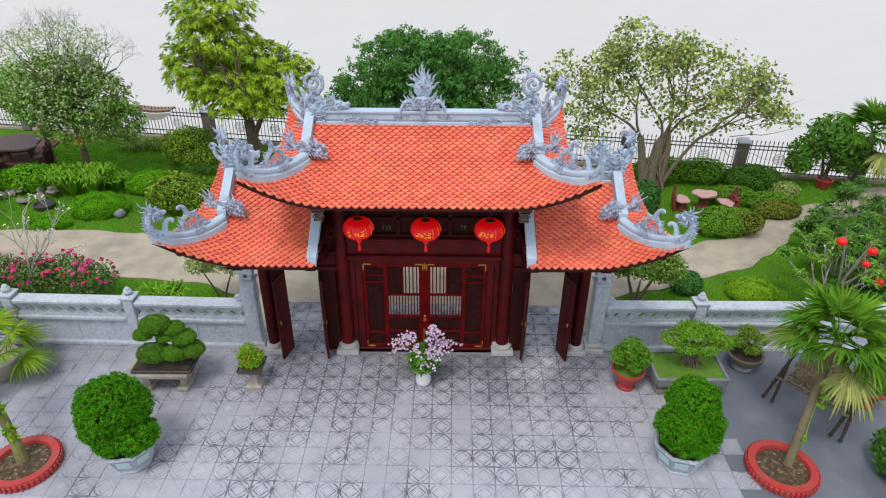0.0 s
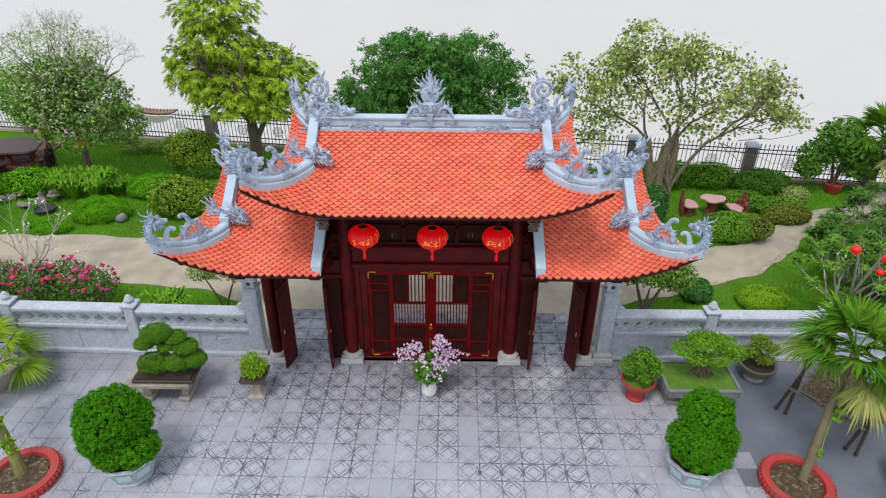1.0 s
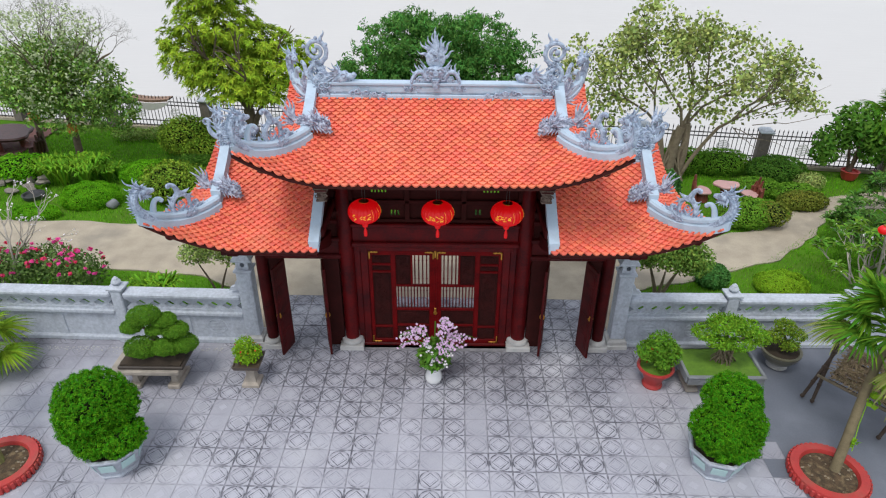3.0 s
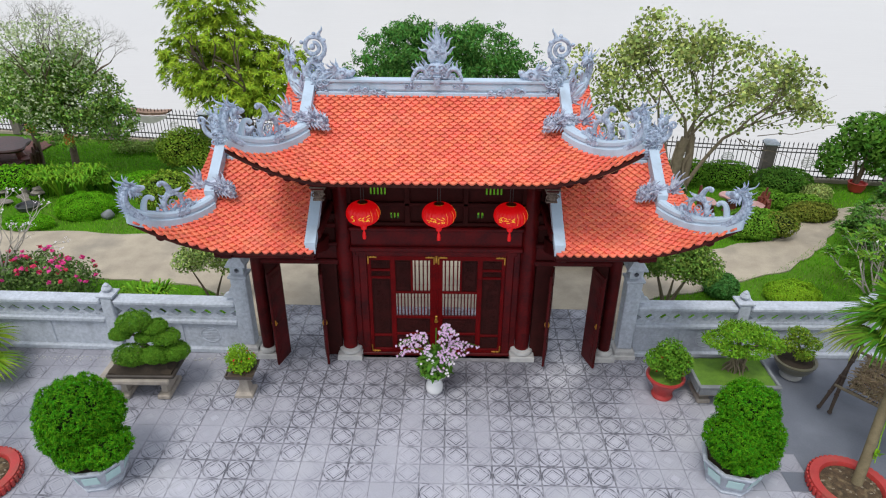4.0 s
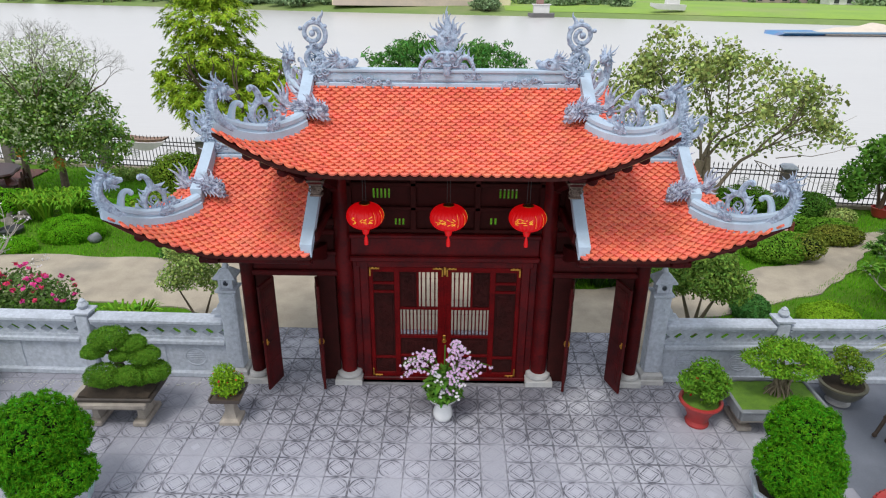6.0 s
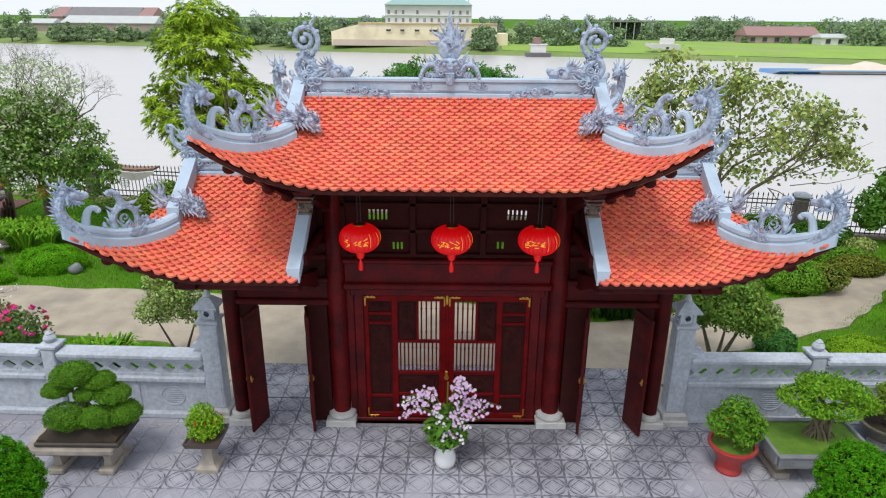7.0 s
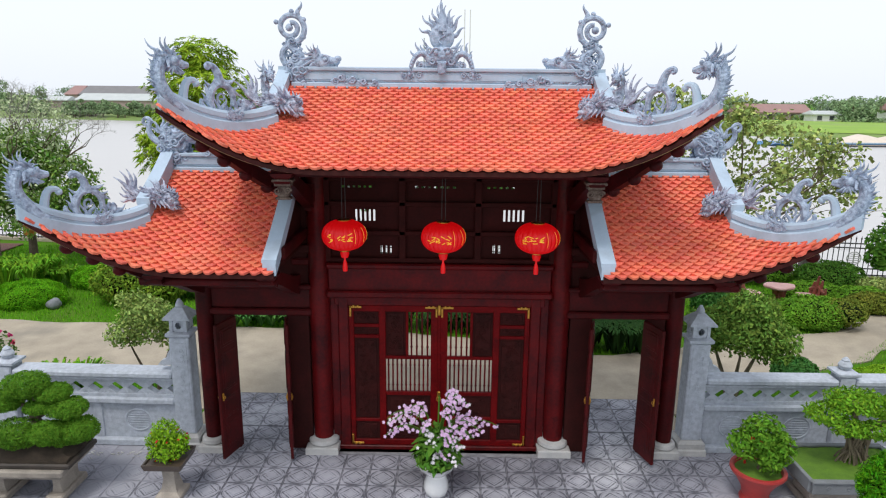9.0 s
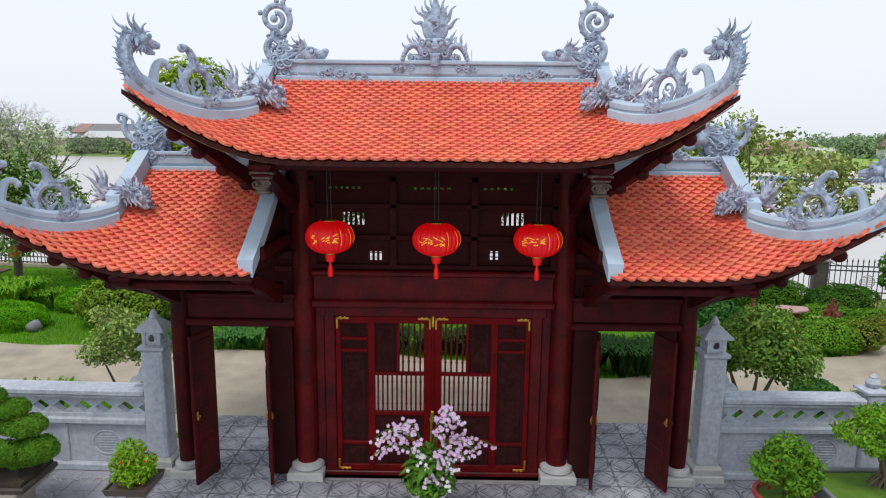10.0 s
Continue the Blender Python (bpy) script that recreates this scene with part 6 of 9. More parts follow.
LEAF_OLIVE = leaf("olive_leaves", (0.25, 0.37, 0.035), (0.11, 0.21, 0.022), spread=0.5)
bowl_bonsai()


POT_BLUE = mat("pale_celadon_panel", (0.42, 0.60, 0.58), (0.36, 0.52, 0.52), rough=0.3, scale=6, fine=40, bump=0.05, coat=0.3)


def topiary(x, y, turn, blobs, seed, label):
    root = thing("topiary_pot", (x, y, 0), label, "topiary", "topiary balls", turn=turn, grow=0.965)
    oc = math.pi / 8
    part("pot", Shape().lathe((0, 0, 0), [(0.38, 0), (0.40, 0.05), (0.36, 0.09), (0.42, 0.14), (0.50, 0.46), (0.545, 0.50), (0.545, 0.54), (0.49, 0.54), (0.47, 0.50)], 8, turn=oc), STONE, root, "eight-sided grey stone pot")
    for k in range(8):
        a = 2 * math.pi * k / 8 + math.pi / 4 * 0 + oc * 2 * 0.5 + oc
        rot = Matrix.Rotation(a, 3, "Z") @ Matrix.Rotation(radians(15), 3, "Y")
        r = 0.465 * math.cos(oc) + 0.008
        part("panel", Shape().box((r * math.cos(a), r * math.sin(a), 0.32), (0.016, 0.25, 0.20), 0.006, rot), POT_BLUE, root, "pale celadon glazed panel")
    part("soil", Shape().lathe((0, 0, 0.46), [(0.46, 0), (0.46, 0.04), (0.2, 0.07), (0.01, 0.08)], 8, turn=oc), SOIL, root)
    part("trunk", Shape().tube([(0, 0, 0.5), (0.03, 0, 0.8), (0, 0, 1.3)], [0.06, 0.05, 0.03], 8), BARK, root)
    shade_core(root, blobs, 0.76)
    sets = []
    rng = np.random.default_rng(seed)
    core = [(bx, by, bz, rx * 0.9, ry * 0.9, rz * 0.9) for bx, by, bz, rx, ry, rz in blobs]
    c, d = blob_points(rng, blobs, 3000, 0.96)     # tufts with gaps between them
    k = 18
    cc, dd = np.repeat(c, k, 0), np.repeat(d, k, 0)
    o = rng.normal(0, 1, cc.shape)
    o *= rng.random((len(o), 1)) ** 0.5 / np.linalg.norm(o, axis=1, keepdims=True)
    size = np.repeat(rng.uniform(0.030, 0.055, (len(c), 1)), k, 0)
    sets.append(leaves(rng, cc + (o + np.array([0, 0, 0.3])) * size, dd * 0.4 + o + np.array([0, 0, 0.3]), 0.058, 0.012, -0.7, 0.4))
    c, d = blob_points(rng, core, 10000, 0.92)
    sets.append(leaves(rng, c, d, 0.06, 0.026, 0.0, 0.6))
    part("crown", leaf_mesh("crown", LEAF_TOPIARY, *sets), LEAF_TOPIARY, root, "dense clipped bright green foliage")


topiary(-5.38, -3.21, 10, [(-0.10, 0.05, 1.42, 0.60, 0.56, 0.52), (0.20, -0.14, 0.80, 0.45, 0.42, 0.30), (-0.36, -0.05, 1.02, 0.36, 0.38, 0.36), (-0.15, -0.12, 0.74, 0.40, 0.40, 0.24), (0.22, 0.1, 1.30, 0.38, 0.36, 0.34)], 5, "dense clipped green topiary ball in an octagonal stone pot")
topiary(4.84, -3.14, 30, [(0.14, 0.08, 1.46, 0.48, 0.46, 0.40), (-0.22, -0.02, 1.08, 0.44, 0.44, 0.40), (0.34, -0.05, 0.92, 0.44, 0.42, 0.38), (0.06, -0.12, 0.76, 0.54, 0.46, 0.28)], 6, "dense clipped green topiary cloud in an octagonal stone pot")


def fan_leaf(rng, base, aim, stalk, radius, n=38, droop=0.35):
    """One fan palm leaf: stalk plus narrow segments, folded along their middles. Returns verts, faces, tip."""
    aim = Vector(aim).normalized()
    side = aim.cross(Vector((0, 0, 1)))
    side = side.normalized() if side.length > 1e-3 else Vector((1, 0, 0))
    up = side.cross(aim).normalized()
    hub = Vector(base) + aim * stalk - Vector((0, 0, 0.10 * stalk))
    vs, fs = [], []
    for i in range(n):
        a = radians(-98 + 196 * (i + 0.5) / n) + rng.uniform(-0.06, 0.06)
        d = (aim * math.cos(a) + side * math.sin(a)).normalized()
        l = radius * (0.72 + 0.28 * math.cos(a * 0.7)) * rng.uniform(0.74, 1.12)
        perp = (side * math.cos(a) - aim * math.sin(a)).normalized()
        w = radius * 0.040
        o = len(vs)
        for k, (t, ww) in enumerate(((0.04, 0.35), (0.45, 1.0), (0.78, 0.62), (1.0, 0.06))):
            p = hub + d * (l * t) - Vector((0, 0, droop * l * t * t)) + up * (0.05 * radius * math.sin(t * 2))
            vs += [tuple(p + perp * w * ww + up * 0.25 * w), tuple(p), tuple(p - perp * w * ww + up * 0.25 * w)]
        for k in range(3):
            b = o + 3 * k
            fs += [(b, b + 1, b + 4, b + 3), (b + 1, b + 2, b + 5, b + 4)]
    return vs, fs, hub


PALM_BARK = mat("palm_bark", (0.21, 0.17, 0.095), (0.11, 0.09, 0.05), rough=0.9, scale=8, fine=45, bump=0.6)


def fan_palm(name, at, trunk, n, radius, stalk, seed, label, category="palm", up_bias=0.5, extra=None):
    root = thing(name, at, label, category)
    rng = random.Random(seed)
    s = Shape().tube(trunk, taper(len(trunk), 0.085, 0.06), 12)
    part("trunk", s, PALM_BARK, root, "ringed palm trunk")
    top = Vector(trunk[-1])
    for i in range(n):
        a = 2 * math.pi * (i * 0.382 % 1) + rng.uniform(-0.2, 0.2)
        low = -58 if math.cos(a) > -0.2 else -22     # the drying fans hang on one side only
        e = radians(low + (73 - low) * (i / n) ** 0.62)
        aim = (math.cos(a) * math.cos(e), math.sin(a) * math.cos(e), math.sin(e) + 0.0)
        lv = Shape()
        vs, fs, hub = fan_leaf(rng, top, aim, stalk * rng.uniform(0.8, 1.15), radius * rng.uniform(0.85, 1.1), droop=0.55 - 0.3 * (i / n))
        lv.add(vs, fs)
        part("leaf_stalk", Shape().tube([top, top + Vector(aim) * stalk * 0.5, hub], [0.020, 0.014, 0.010], 5), LEAF_FAN, root)
        dry = i < n * 0.13
        part("fan_leaf", lv, LEAF_DRY if dry else LEAF_FAN, root, "drying straw-tipped fan leaf" if dry else "pleated green fan leaf", None)
    return root


LEAF_DRY = leaf("drying_fronds", (0.38, 0.38, 0.13), (0.18, 0.25, 0.05), spread=0.4)


def ring_planter(x, y, label):
    root = thing("ring_planter", (x, y, 0), label, "planter", "red ring planters")
    part("rim", Shape().lathe((0, 0, 0), [(0.60, 0), (0.62, 0.10), (0.60, 0.16), (0.47, 0.16), (0.44, 0.10), (0.44, 0.02)], 56), TERRACOTTA_RED, root, "red painted rim")
    for k in range(44):
        a = 2 * math.pi * k / 44
        rot = Matrix.Rotation(a, 3, "Z")
        part("rim_tooth", Shape().box((0.625 * math.cos(a), 0.625 * math.sin(a), 0.075), (0.034, 0.060, 0.14), 0.012, rot), TERRACOTTA_RED, root)
    part("soil", Shape().lathe((0, 0, 0.0), [(0.46, 0), (0.46, 0.09), (0.3, 0.12), (0.01, 0.13)], 32), SOIL_LIGHT, root, "brown soil with stones and litter")
    rng = random.Random(int(x * 3) + 20)
    st = Shape()
    for k in range(26):
        a, r = rng.uniform(0, 6.28), 0.42 * math.sqrt(rng.random())
        st.ball((r * math.cos(a), r * math.sin(a), 0.125 - 0.03 * r), (rng.uniform(0.012, 0.035), rng.uniform(0.012, 0.03), rng.uniform(0.008, 0.02)), 6, 5)
    tagged(part("stones", st, SOIL_STONE, root, "scattered small stones"), kind="stuff")
    return root


SOIL_STONE = mat("dusty_soil_stone", (0.30, 0.25, 0.18), (0.16, 0.13, 0.09), rough=0.95, scale=20, fine=80, bump=0.4)
SOIL_LIGHT = mat("brown_planter_soil", (0.10, 0.062, 0.032), (0.035, 0.025, 0.014), rough=0.95, scale=9, fine=50, bump=0.8, contrast=1.6, stain=(0.27, 0.20, 0.11), stain_amount=0.6, stain_scale=10)
ring_planter(-7.31, -3.37, "low red painted ring planter with bare soil")
ring_planter(6.7, -3.35, "low red painted ring planter with stony soil")
fan_palm("fan_palm", (6.82, -3.3, 0.10), [(0, 0, 0), (0.12, 0.16, 0.5), (0.30, 0.42, 1.10), (0.50, 0.66, 1.65), (0.68, 0.86, 2.25)], 20, 0.74, 0.58, 9, "leaning fan palm with pleated green leaves in the ring planter")


vine = thing("climbing_vine", (6.82, -3.3, 0.10), "small yellow-green vine climbing the palm trunk", "vine")
part("vine_stem", Shape().tube([(0.20, 0.06, 0.4), (0.28, 0.24, 0.8), (0.44, 0.46, 1.25), (0.58, 0.58, 1.6)], 0.008, 5), LEAF_LIME, vine)
leafy("leaves", vine, LEAF_LIME, 79, [(0.22, 0.12, 0.55, 0.07, 0.07, 0.12), (0.46, 0.40, 1.22, 0.14, 0.12, 0.16), (0.58, 0.50, 1.5, 0.20, 0.14, 0.14)], 90, 0.10, 0.08, 0.6)


def young_tree():
    """Slender mossy trunk out of the western ring planter, with leafy shoots."""
    root = thing("young_tree", (-7.34, -3.34, 0.10), "young tree with a mossy green trunk in the ring planter", "tree")
    part("trunk", Shape().tube([(0, 0, 0), (-0.10, 0.12, 0.4), (-0.24, 0.24, 0.95), (-0.40, 0.30, 1.7), (-0.62, 0.25, 2.5)], [0.11, 0.09, 0.08, 0.075, 0.05], 10), MOSSY_BARK, root)
    leafy("shoots", root, LEAF_LIME, 77, [(-0.26, 0.20, 1.1, 0.16, 0.16, 0.30), (-0.12, 0.12, 0.55, 0.12, 0.12, 0.25), (-0.40, 0.28, 1.6, 0.22, 0.2, 0.25)], 240, 0.11, 0.07, 0.5)
    leafy("crown", root, LEAF_FAN, 78, [(-1.0, 0.2, 2.9, 0.7, 0.7, 0.35)], 700, 0.2, 0.07, 0.3)


MOSSY_BARK = mat("mossy_bark", (0.20, 0.19, 0.06), (0.11, 0.10, 0.045), rough=0.9, scale=7, fine=50, bump=0.6, stain=(0.22, 0.28, 0.05), stain_amount=0.7, stain_scale=6)
young_tree()


def potted_fan_palm():
    """Fan palm in a big pale pot near the western wall."""
    x, y = -9.26, -0.92
    root = thing("potted_fan_palm", (x, y, 0), "fan palm in a broad pale glazed pot by the wall", "palm")
    part("pot", Shape().lathe((0, 0, 0), [(0.28, 0), (0.36, 0.12), (0.44, 0.34), (0.46, 0.42), (0.50, 0.44), (0.50, 0.49), (0.43, 0.49), (0.40, 0.44)], 32), STONE_TAN, root, "broad pale pot")
    part("soil", Shape().lathe((0, 0, 0.38), [(0.43, 0), (0.43, 0.04), (0.01, 0.06)], 24), SOIL, root)
    rng = random.Random(3)
    st = Shape()
    for i in range(13):
        a = 2 * math.pi * (i * 0.382 % 1)
        e = radians(5 + 70 * i / 13)
        aim = (math.cos(a) * math.cos(e), math.sin(a) * math.cos(e), math.sin(e))
        lv = Shape()
        vs, fs, hub = fan_leaf(rng, (0, 0, 0.55), aim, 0.75 * rng.uniform(0.8, 1.2), 0.66, 30, droop=0.5)
        lv.add(vs, fs)
        st.tube([(0, 0, 0.45), tuple(Vector((0, 0, 0.55)) + Vector(aim) * 0.4), hub], [0.02, 0.014, 0.01], 5)
        part("fan_leaf", lv, LEAF_FAN2, root, "pleated yellow-green fan leaf", None)
    part("stalks", st, LEAF_FAN2, root, "green leaf stalks")


LEAF_FAN2 = leaf("yellow_palm_fronds", (0.24, 0.36, 0.025), (0.12, 0.22, 0.015), spread=0.5)
potted_fan_palm()
red_pot_plant("potted_shrub", 9.23, -1.59, 61, "dark leafy shrub in a red clay pot", 1.2)


BRUSH = mat("dry_tan_brushwood", (0.36, 0.27, 0.16), (0.16, 0.115, 0.07), rough=0.95, scale=14, fine=70, bump=0.5, island=0.3)


def rustic_rack():
    """Reclining frame of peeled branches with a brushwood tray, beside the palm."""
    root = thing("branch_rack", (8.02, -1.8, 0), "rustic rack of branches holding a brushwood tray", "rack", grow=0.95)
    wood = mat("dark_branch_wood", (0.09, 0.06, 0.045), (0.04, 0.028, 0.02), rough=0.85, scale=10, fine=60, bump=0.7)
    ax = Vector((0.62, -0.78, 0)).normalized()
    pr = Vector((0.78, 0.62, 0))
    for a, b, r in ((-0.75, -0.12, 0.035), (0.70, 0.12, 0.035)):
        for k in (-1, 1):
            foot = ax * (a + 0.10 * k) + pr * (-0.42 * 1)
            top = ax * (a - 0.05 * k) + pr * (0.38)
            s = Shape().tube([foot + Vector((0, 0, 0.02)), foot * 0.6 + top * 0.4 + Vector((0, 0, 0.5)), top + Vector((0, 0, 1.25))], [0.032, 0.038, 0.030], 7)
            for q in range(4):
                p = foot * (1 - q / 4) + top * (q / 4) + Vector((0, 0, 0.05 + 1.2 * q / 4))
                s.ball(p, 0.045, 7, 5)
            part("leg", s, wood, root, "knotty branch leg")
    tray = Shape()
    for k in range(9):
        p = pr * (-0.30 + 0.09 * k)
        z = 0.62 + 0.045 * k
        tray.tube([ax * -0.55 + p + Vector((0, 0, z)), ax * 0.55 + p + Vector((0, 0, z))], 0.022, 6)
    part("tray", tray, wood, root, "slatted branch tray")
    for k in (-1, 1):
        part("rail", Shape().tube([ax * -0.75 + pr * (-0.34 if k < 0 else 0.5) + Vector((0, 0, 0.62 if k < 0 else 1.02)), ax * 0.75 + pr * (-0.34 if k < 0 else 0.5) + Vector((0, 0, 0.62 if k < 0 else 1.02))], 0.03, 7), BARK_PALE, root, "pale peeled rail")
    rng = random.Random(4)
    br = Shape()
    for k in range(900):
        a, q = rng.uniform(-0.55, 0.55), rng.uniform(-0.28, 0.45)
        p = ax * a + pr * q + Vector((0, 0, 0.66 + 0.5 * (q + 0.3) + rng.uniform(0, 0.05)))
        d = Vector((rng.uniform(-1, 1), rng.uniform(-1, 1), rng.uniform(-0.2, 0.2))).normalized() * rng.uniform(0.06, 0.15)
        br.tube([p - d, p + d], 0.009, 4)
    tagged(part("brushwood", br, BRUSH, root, "dry tan brushwood"), kind="stuff")


rustic_rack()
hedge_r = thing("box_hedge", (8.85, -3.44, 0), "clipped dark green box hedge", "hedge")
leafy("foliage", hedge_r, LEAF_MID, 90, [(0, 0, 0.5, 0.55, 0.6, 0.55), (0.6, -0.3, 0.5, 0.6, 0.7, 0.5)], 5000, 0.09, 0.05, 0.8)
for q in ((0, 0), (0.5, -0.2)):
    part("stem", Shape().tube([(q[0], q[1], 0), (q[0], q[1], 0.5)], 0.04, 6), BARK, hedge_r)
fan_palm("low_fan_palm", (8.71, -4.7, 0), [(0, 0, 0), (0, 0, 0.2), (0, 0.02, 0.35)], 12, 0.5, 0.45, 19, "low fan palm with narrow yellow-green leaves")


# ---- orchids before the middle door ----
def orchids():
    root = thing("orchid_vase", (-0.01, -1.04, 0), "white vase of lilac and white orchids before the door", "orchids")
    part("vase", Shape().lathe((0, 0, 0), [(0.13, 0), (0.155, 0.02), (0.175, 0.09), (0.165, 0.18), (0.135, 0.27), (0.13, 0.305), (0.18, 0.355), (0.245, 0.42), (0.265, 0.455), (0.25, 0.46), (0.21, 0.41)], 10), WHITE_CERAMIC, root, "faceted white ceramic vase")
    part("soil", Shape().lathe((0, 0, 0.385), [(0.20, 0), (0.212, 0.03), (0.01, 0.05)], 16), MOSS, root)
    rng = random.Random(12)
    nrng = np.random.default_rng(12)
    big = Shape()
    for k in range(60):     # strap leaves
        a = rng.uniform(0, 6.28)
        l = rng.uniform(0.18, 0.32)
        d = Vector((math.cos(a), math.sin(a), 0))
        b = Vector((0.08 * d.x, 0.08 * d.y, 0.44 + rng.uniform(0, 0.40)))
        sd = Vector((-d.y, d.x, 0))
        vs = []
        for t, w in ((0, 0.02), (0.35, 0.05), (0.7, 0.045), (1.0, 0.008)):
            p = b + d * l * t + Vector((0, 0, 0.24 * t - 0.24 * t * t))
            vs += [p + sd * w + Vector((0, 0, 0.012)), p, p - sd * w + Vector((0, 0, 0.012))]
        big.add(vs, [(3 * i + c, 3 * i + c + 1, 3 * i + c + 4, 3 * i + c + 3) for i in range(3) for c in (0, 1)])
    part("leaves", big, LEAF_MID, root, "broad green strap leaves", None)
    leafy("foliage", root, LEAF_MID, 15, [(0, 0, 0.70, 0.28, 0.24, 0.34), (0, -0.05, 0.58, 0.34, 0.3, 0.10)], 1500, 0.11, 0.05, 0.2)
    lilac, white = [], []
    for k in range(30):
        a = -math.pi / 2 + rng.choice((-1, 1)) * rng.uniform(0.2, 1.9)
        reach = rng.uniform(0.26, 0.86)
        h = 1.45 - 0.85 * reach + rng.uniform(-0.3, 0.1) - (0.55 if reach * abs(math.cos(a)) < 0.16 else 0)
        dx, dy = math.cos(a), math.sin(a) * 0.55
        p0, p3 = Vector((0, 0, 0.42)), Vector((dx * reach, dy * reach, 0.42 + h * 0.75))
        pts = bez(p0, p0 + Vector((dx * 0.08, dy * 0.08, h * 0.8)), Vector((dx * reach * 0.6, dy * reach * 0.6, 0.42 + h * 1.1)), p3, 12)
        part("flower_stem", Shape().tube(pts, 0.006, 5), LEAF_MID, root)
        which = white if (abs(dx) * reach < 0.13 or rng.random() < 0.08) else lilac
        for q in range(7, 13):
            which.append((tuple(pts[q]), rng.uniform(-0.02, 0.02)))
    for k in range(20):     # low white sprays in front
        p = Vector((rng.uniform(-0.2, 0.32), -0.2 + rng.uniform(-0.1, 0.08), rng.uniform(0.55, 1.05)))
        white.append((tuple(p), 0))
        part("flower_stem", Shape().tube([(0, 0, 0.45), tuple(p)], 0.005, 4), LEAF_MID, root)
    part("stake", Shape().tube([(0.02, 0.02, 0.4), (0.02, 0.03, 1.0), (0.03, 0.02, 1.45)], 0.012, 6), LEAF_MID, root, "slender upright stake")

    def bloom_set(places, size):
        cs = []
        for (x, y, z), j in places:
            f = Vector((x * 0.6, -0.8, 0.35)).normalized()
            sd = f.cross(Vector((0, 0, 1))).normalized()
            up = sd.cross(f)
            for m in range(2):
                ox = nrng.uniform(-0.055, 0.055, 3)
                for q in range(5):
                    a = 2 * math.pi * q / 5 + 0.3
                    d = sd * math.cos(a) + up * math.sin(a)
                    cs.append((np.array((x, y, z)) + ox + np.array(d) * size * 0.55, np.array(d), np.array(f)))
        n = len(cs)
        v = np.empty((n, 4, 3))
        for i, (c, d, f) in enumerate(cs):
            sdv = np.cross(d, f)
            v[i] = [c - d * size * 0.55, c + sdv * size * 0.42, c + d * size * 0.55 + f * size * 0.15, c - sdv * size * 0.42]
        return v.reshape(-1, 3), np.arange(n * 4).reshape(-1, 4)

    tagged(part("lilac_spray", leaf_mesh("lilac_spray", PETAL_LILAC, bloom_set(lilac, 0.026)), PETAL_LILAC, root, "lilac orchid blooms"), kind="stuff")
    tagged(part("white_spray", leaf_mesh("white_spray", PETAL_WHITE, bloom_set(white, 0.025)), PETAL_WHITE, root, "white orchid blooms"), kind="stuff")


orchids()


def wall_rubble():
    """Loose stones and grit along the foot of the western wall."""
    rng = random.Random(44)
    s = Shape()
    for k in range(260):
        x, y = -rng.uniform(4.5, 9.0), -0.10 - abs(rng.gauss(0, 0.07))
        r = rng.uniform(0.006, 0.02)
        s.ball((x, y, r * 0.4), (r, r * rng.uniform(0.6, 1.0), r * 0.6), 6, 4)
    tagged(solo("wall_rubble", s, STONE_PALE, "loose grit and stones along the wall foot", "rubble", sharp=60), kind="stuff")


wall_rubble()


# ---- garden behind the wall ----
def limb(s, a, b, r0, r1, sag=0.0, n=8, sides=7, jitter=0.0, rng=None):
    a, b = Vector(a), Vector(b)
    pts = []
    for i in range(n + 1):
        k = i / n
        p = a + (b - a) * k + Vector((0, 0, -sag * math.sin(math.pi * k)))
        if rng and 0 < i < n:
            p += Vector((rng.uniform(-1, 1), rng.uniform(-1, 1), rng.uniform(-1, 1))) * jitter
        pts.append(p)
    s.tube(pts, taper(n + 1, r0, r1), sides)
    return pts


def branching(s, rng, p, d, length, r, depth, tips, spread=0.6, gravity=0.0, split=(2, 3)):
    """Recursive boughs; collects the twig ends."""
    d = d.normalized()
    end = p + d * length + Vector((0, 0, gravity * length))
    mid = (p + end) / 2 + Vector((rng.uniform(-1, 1), rng.uniform(-1, 1), rng.uniform(-1, 1))) * length * 0.10
    s.tube([p, mid, end], [r, r * 0.82, r * 0.62], max(4, 4 + depth))
    tips.append((end, depth))
    if depth == 0:
        return
    for k in range(rng.randint(*split)):
        nd = d + Vector((rng.uniform(-1, 1), rng.uniform(-1, 1), rng.uniform(-0.6, 0.9))) * spread
        branching(s, rng, end, nd, length * rng.uniform(0.6, 0.85), r * 0.6, depth - 1, tips, spread, gravity, split)


def leaf_clumps(seed, centres, radius, per, l, w, droop=0.2, spread=0.9, squash=0.7):
    rng = np.random.default_rng(seed)
    c = np.repeat(np.array(centres, float), per, axis=0)
    d = rng.normal(0, 1, c.shape)
    d /= np.linalg.norm(d, axis=1, keepdims=True)
    r = rng.random((len(c), 1)) ** 0.5
    p = c + d * r * radius * np.array([1, 1, squash])
    return leaves(rng, p, d + np.array([0, 0, 0.5]), l, w, droop, spread)


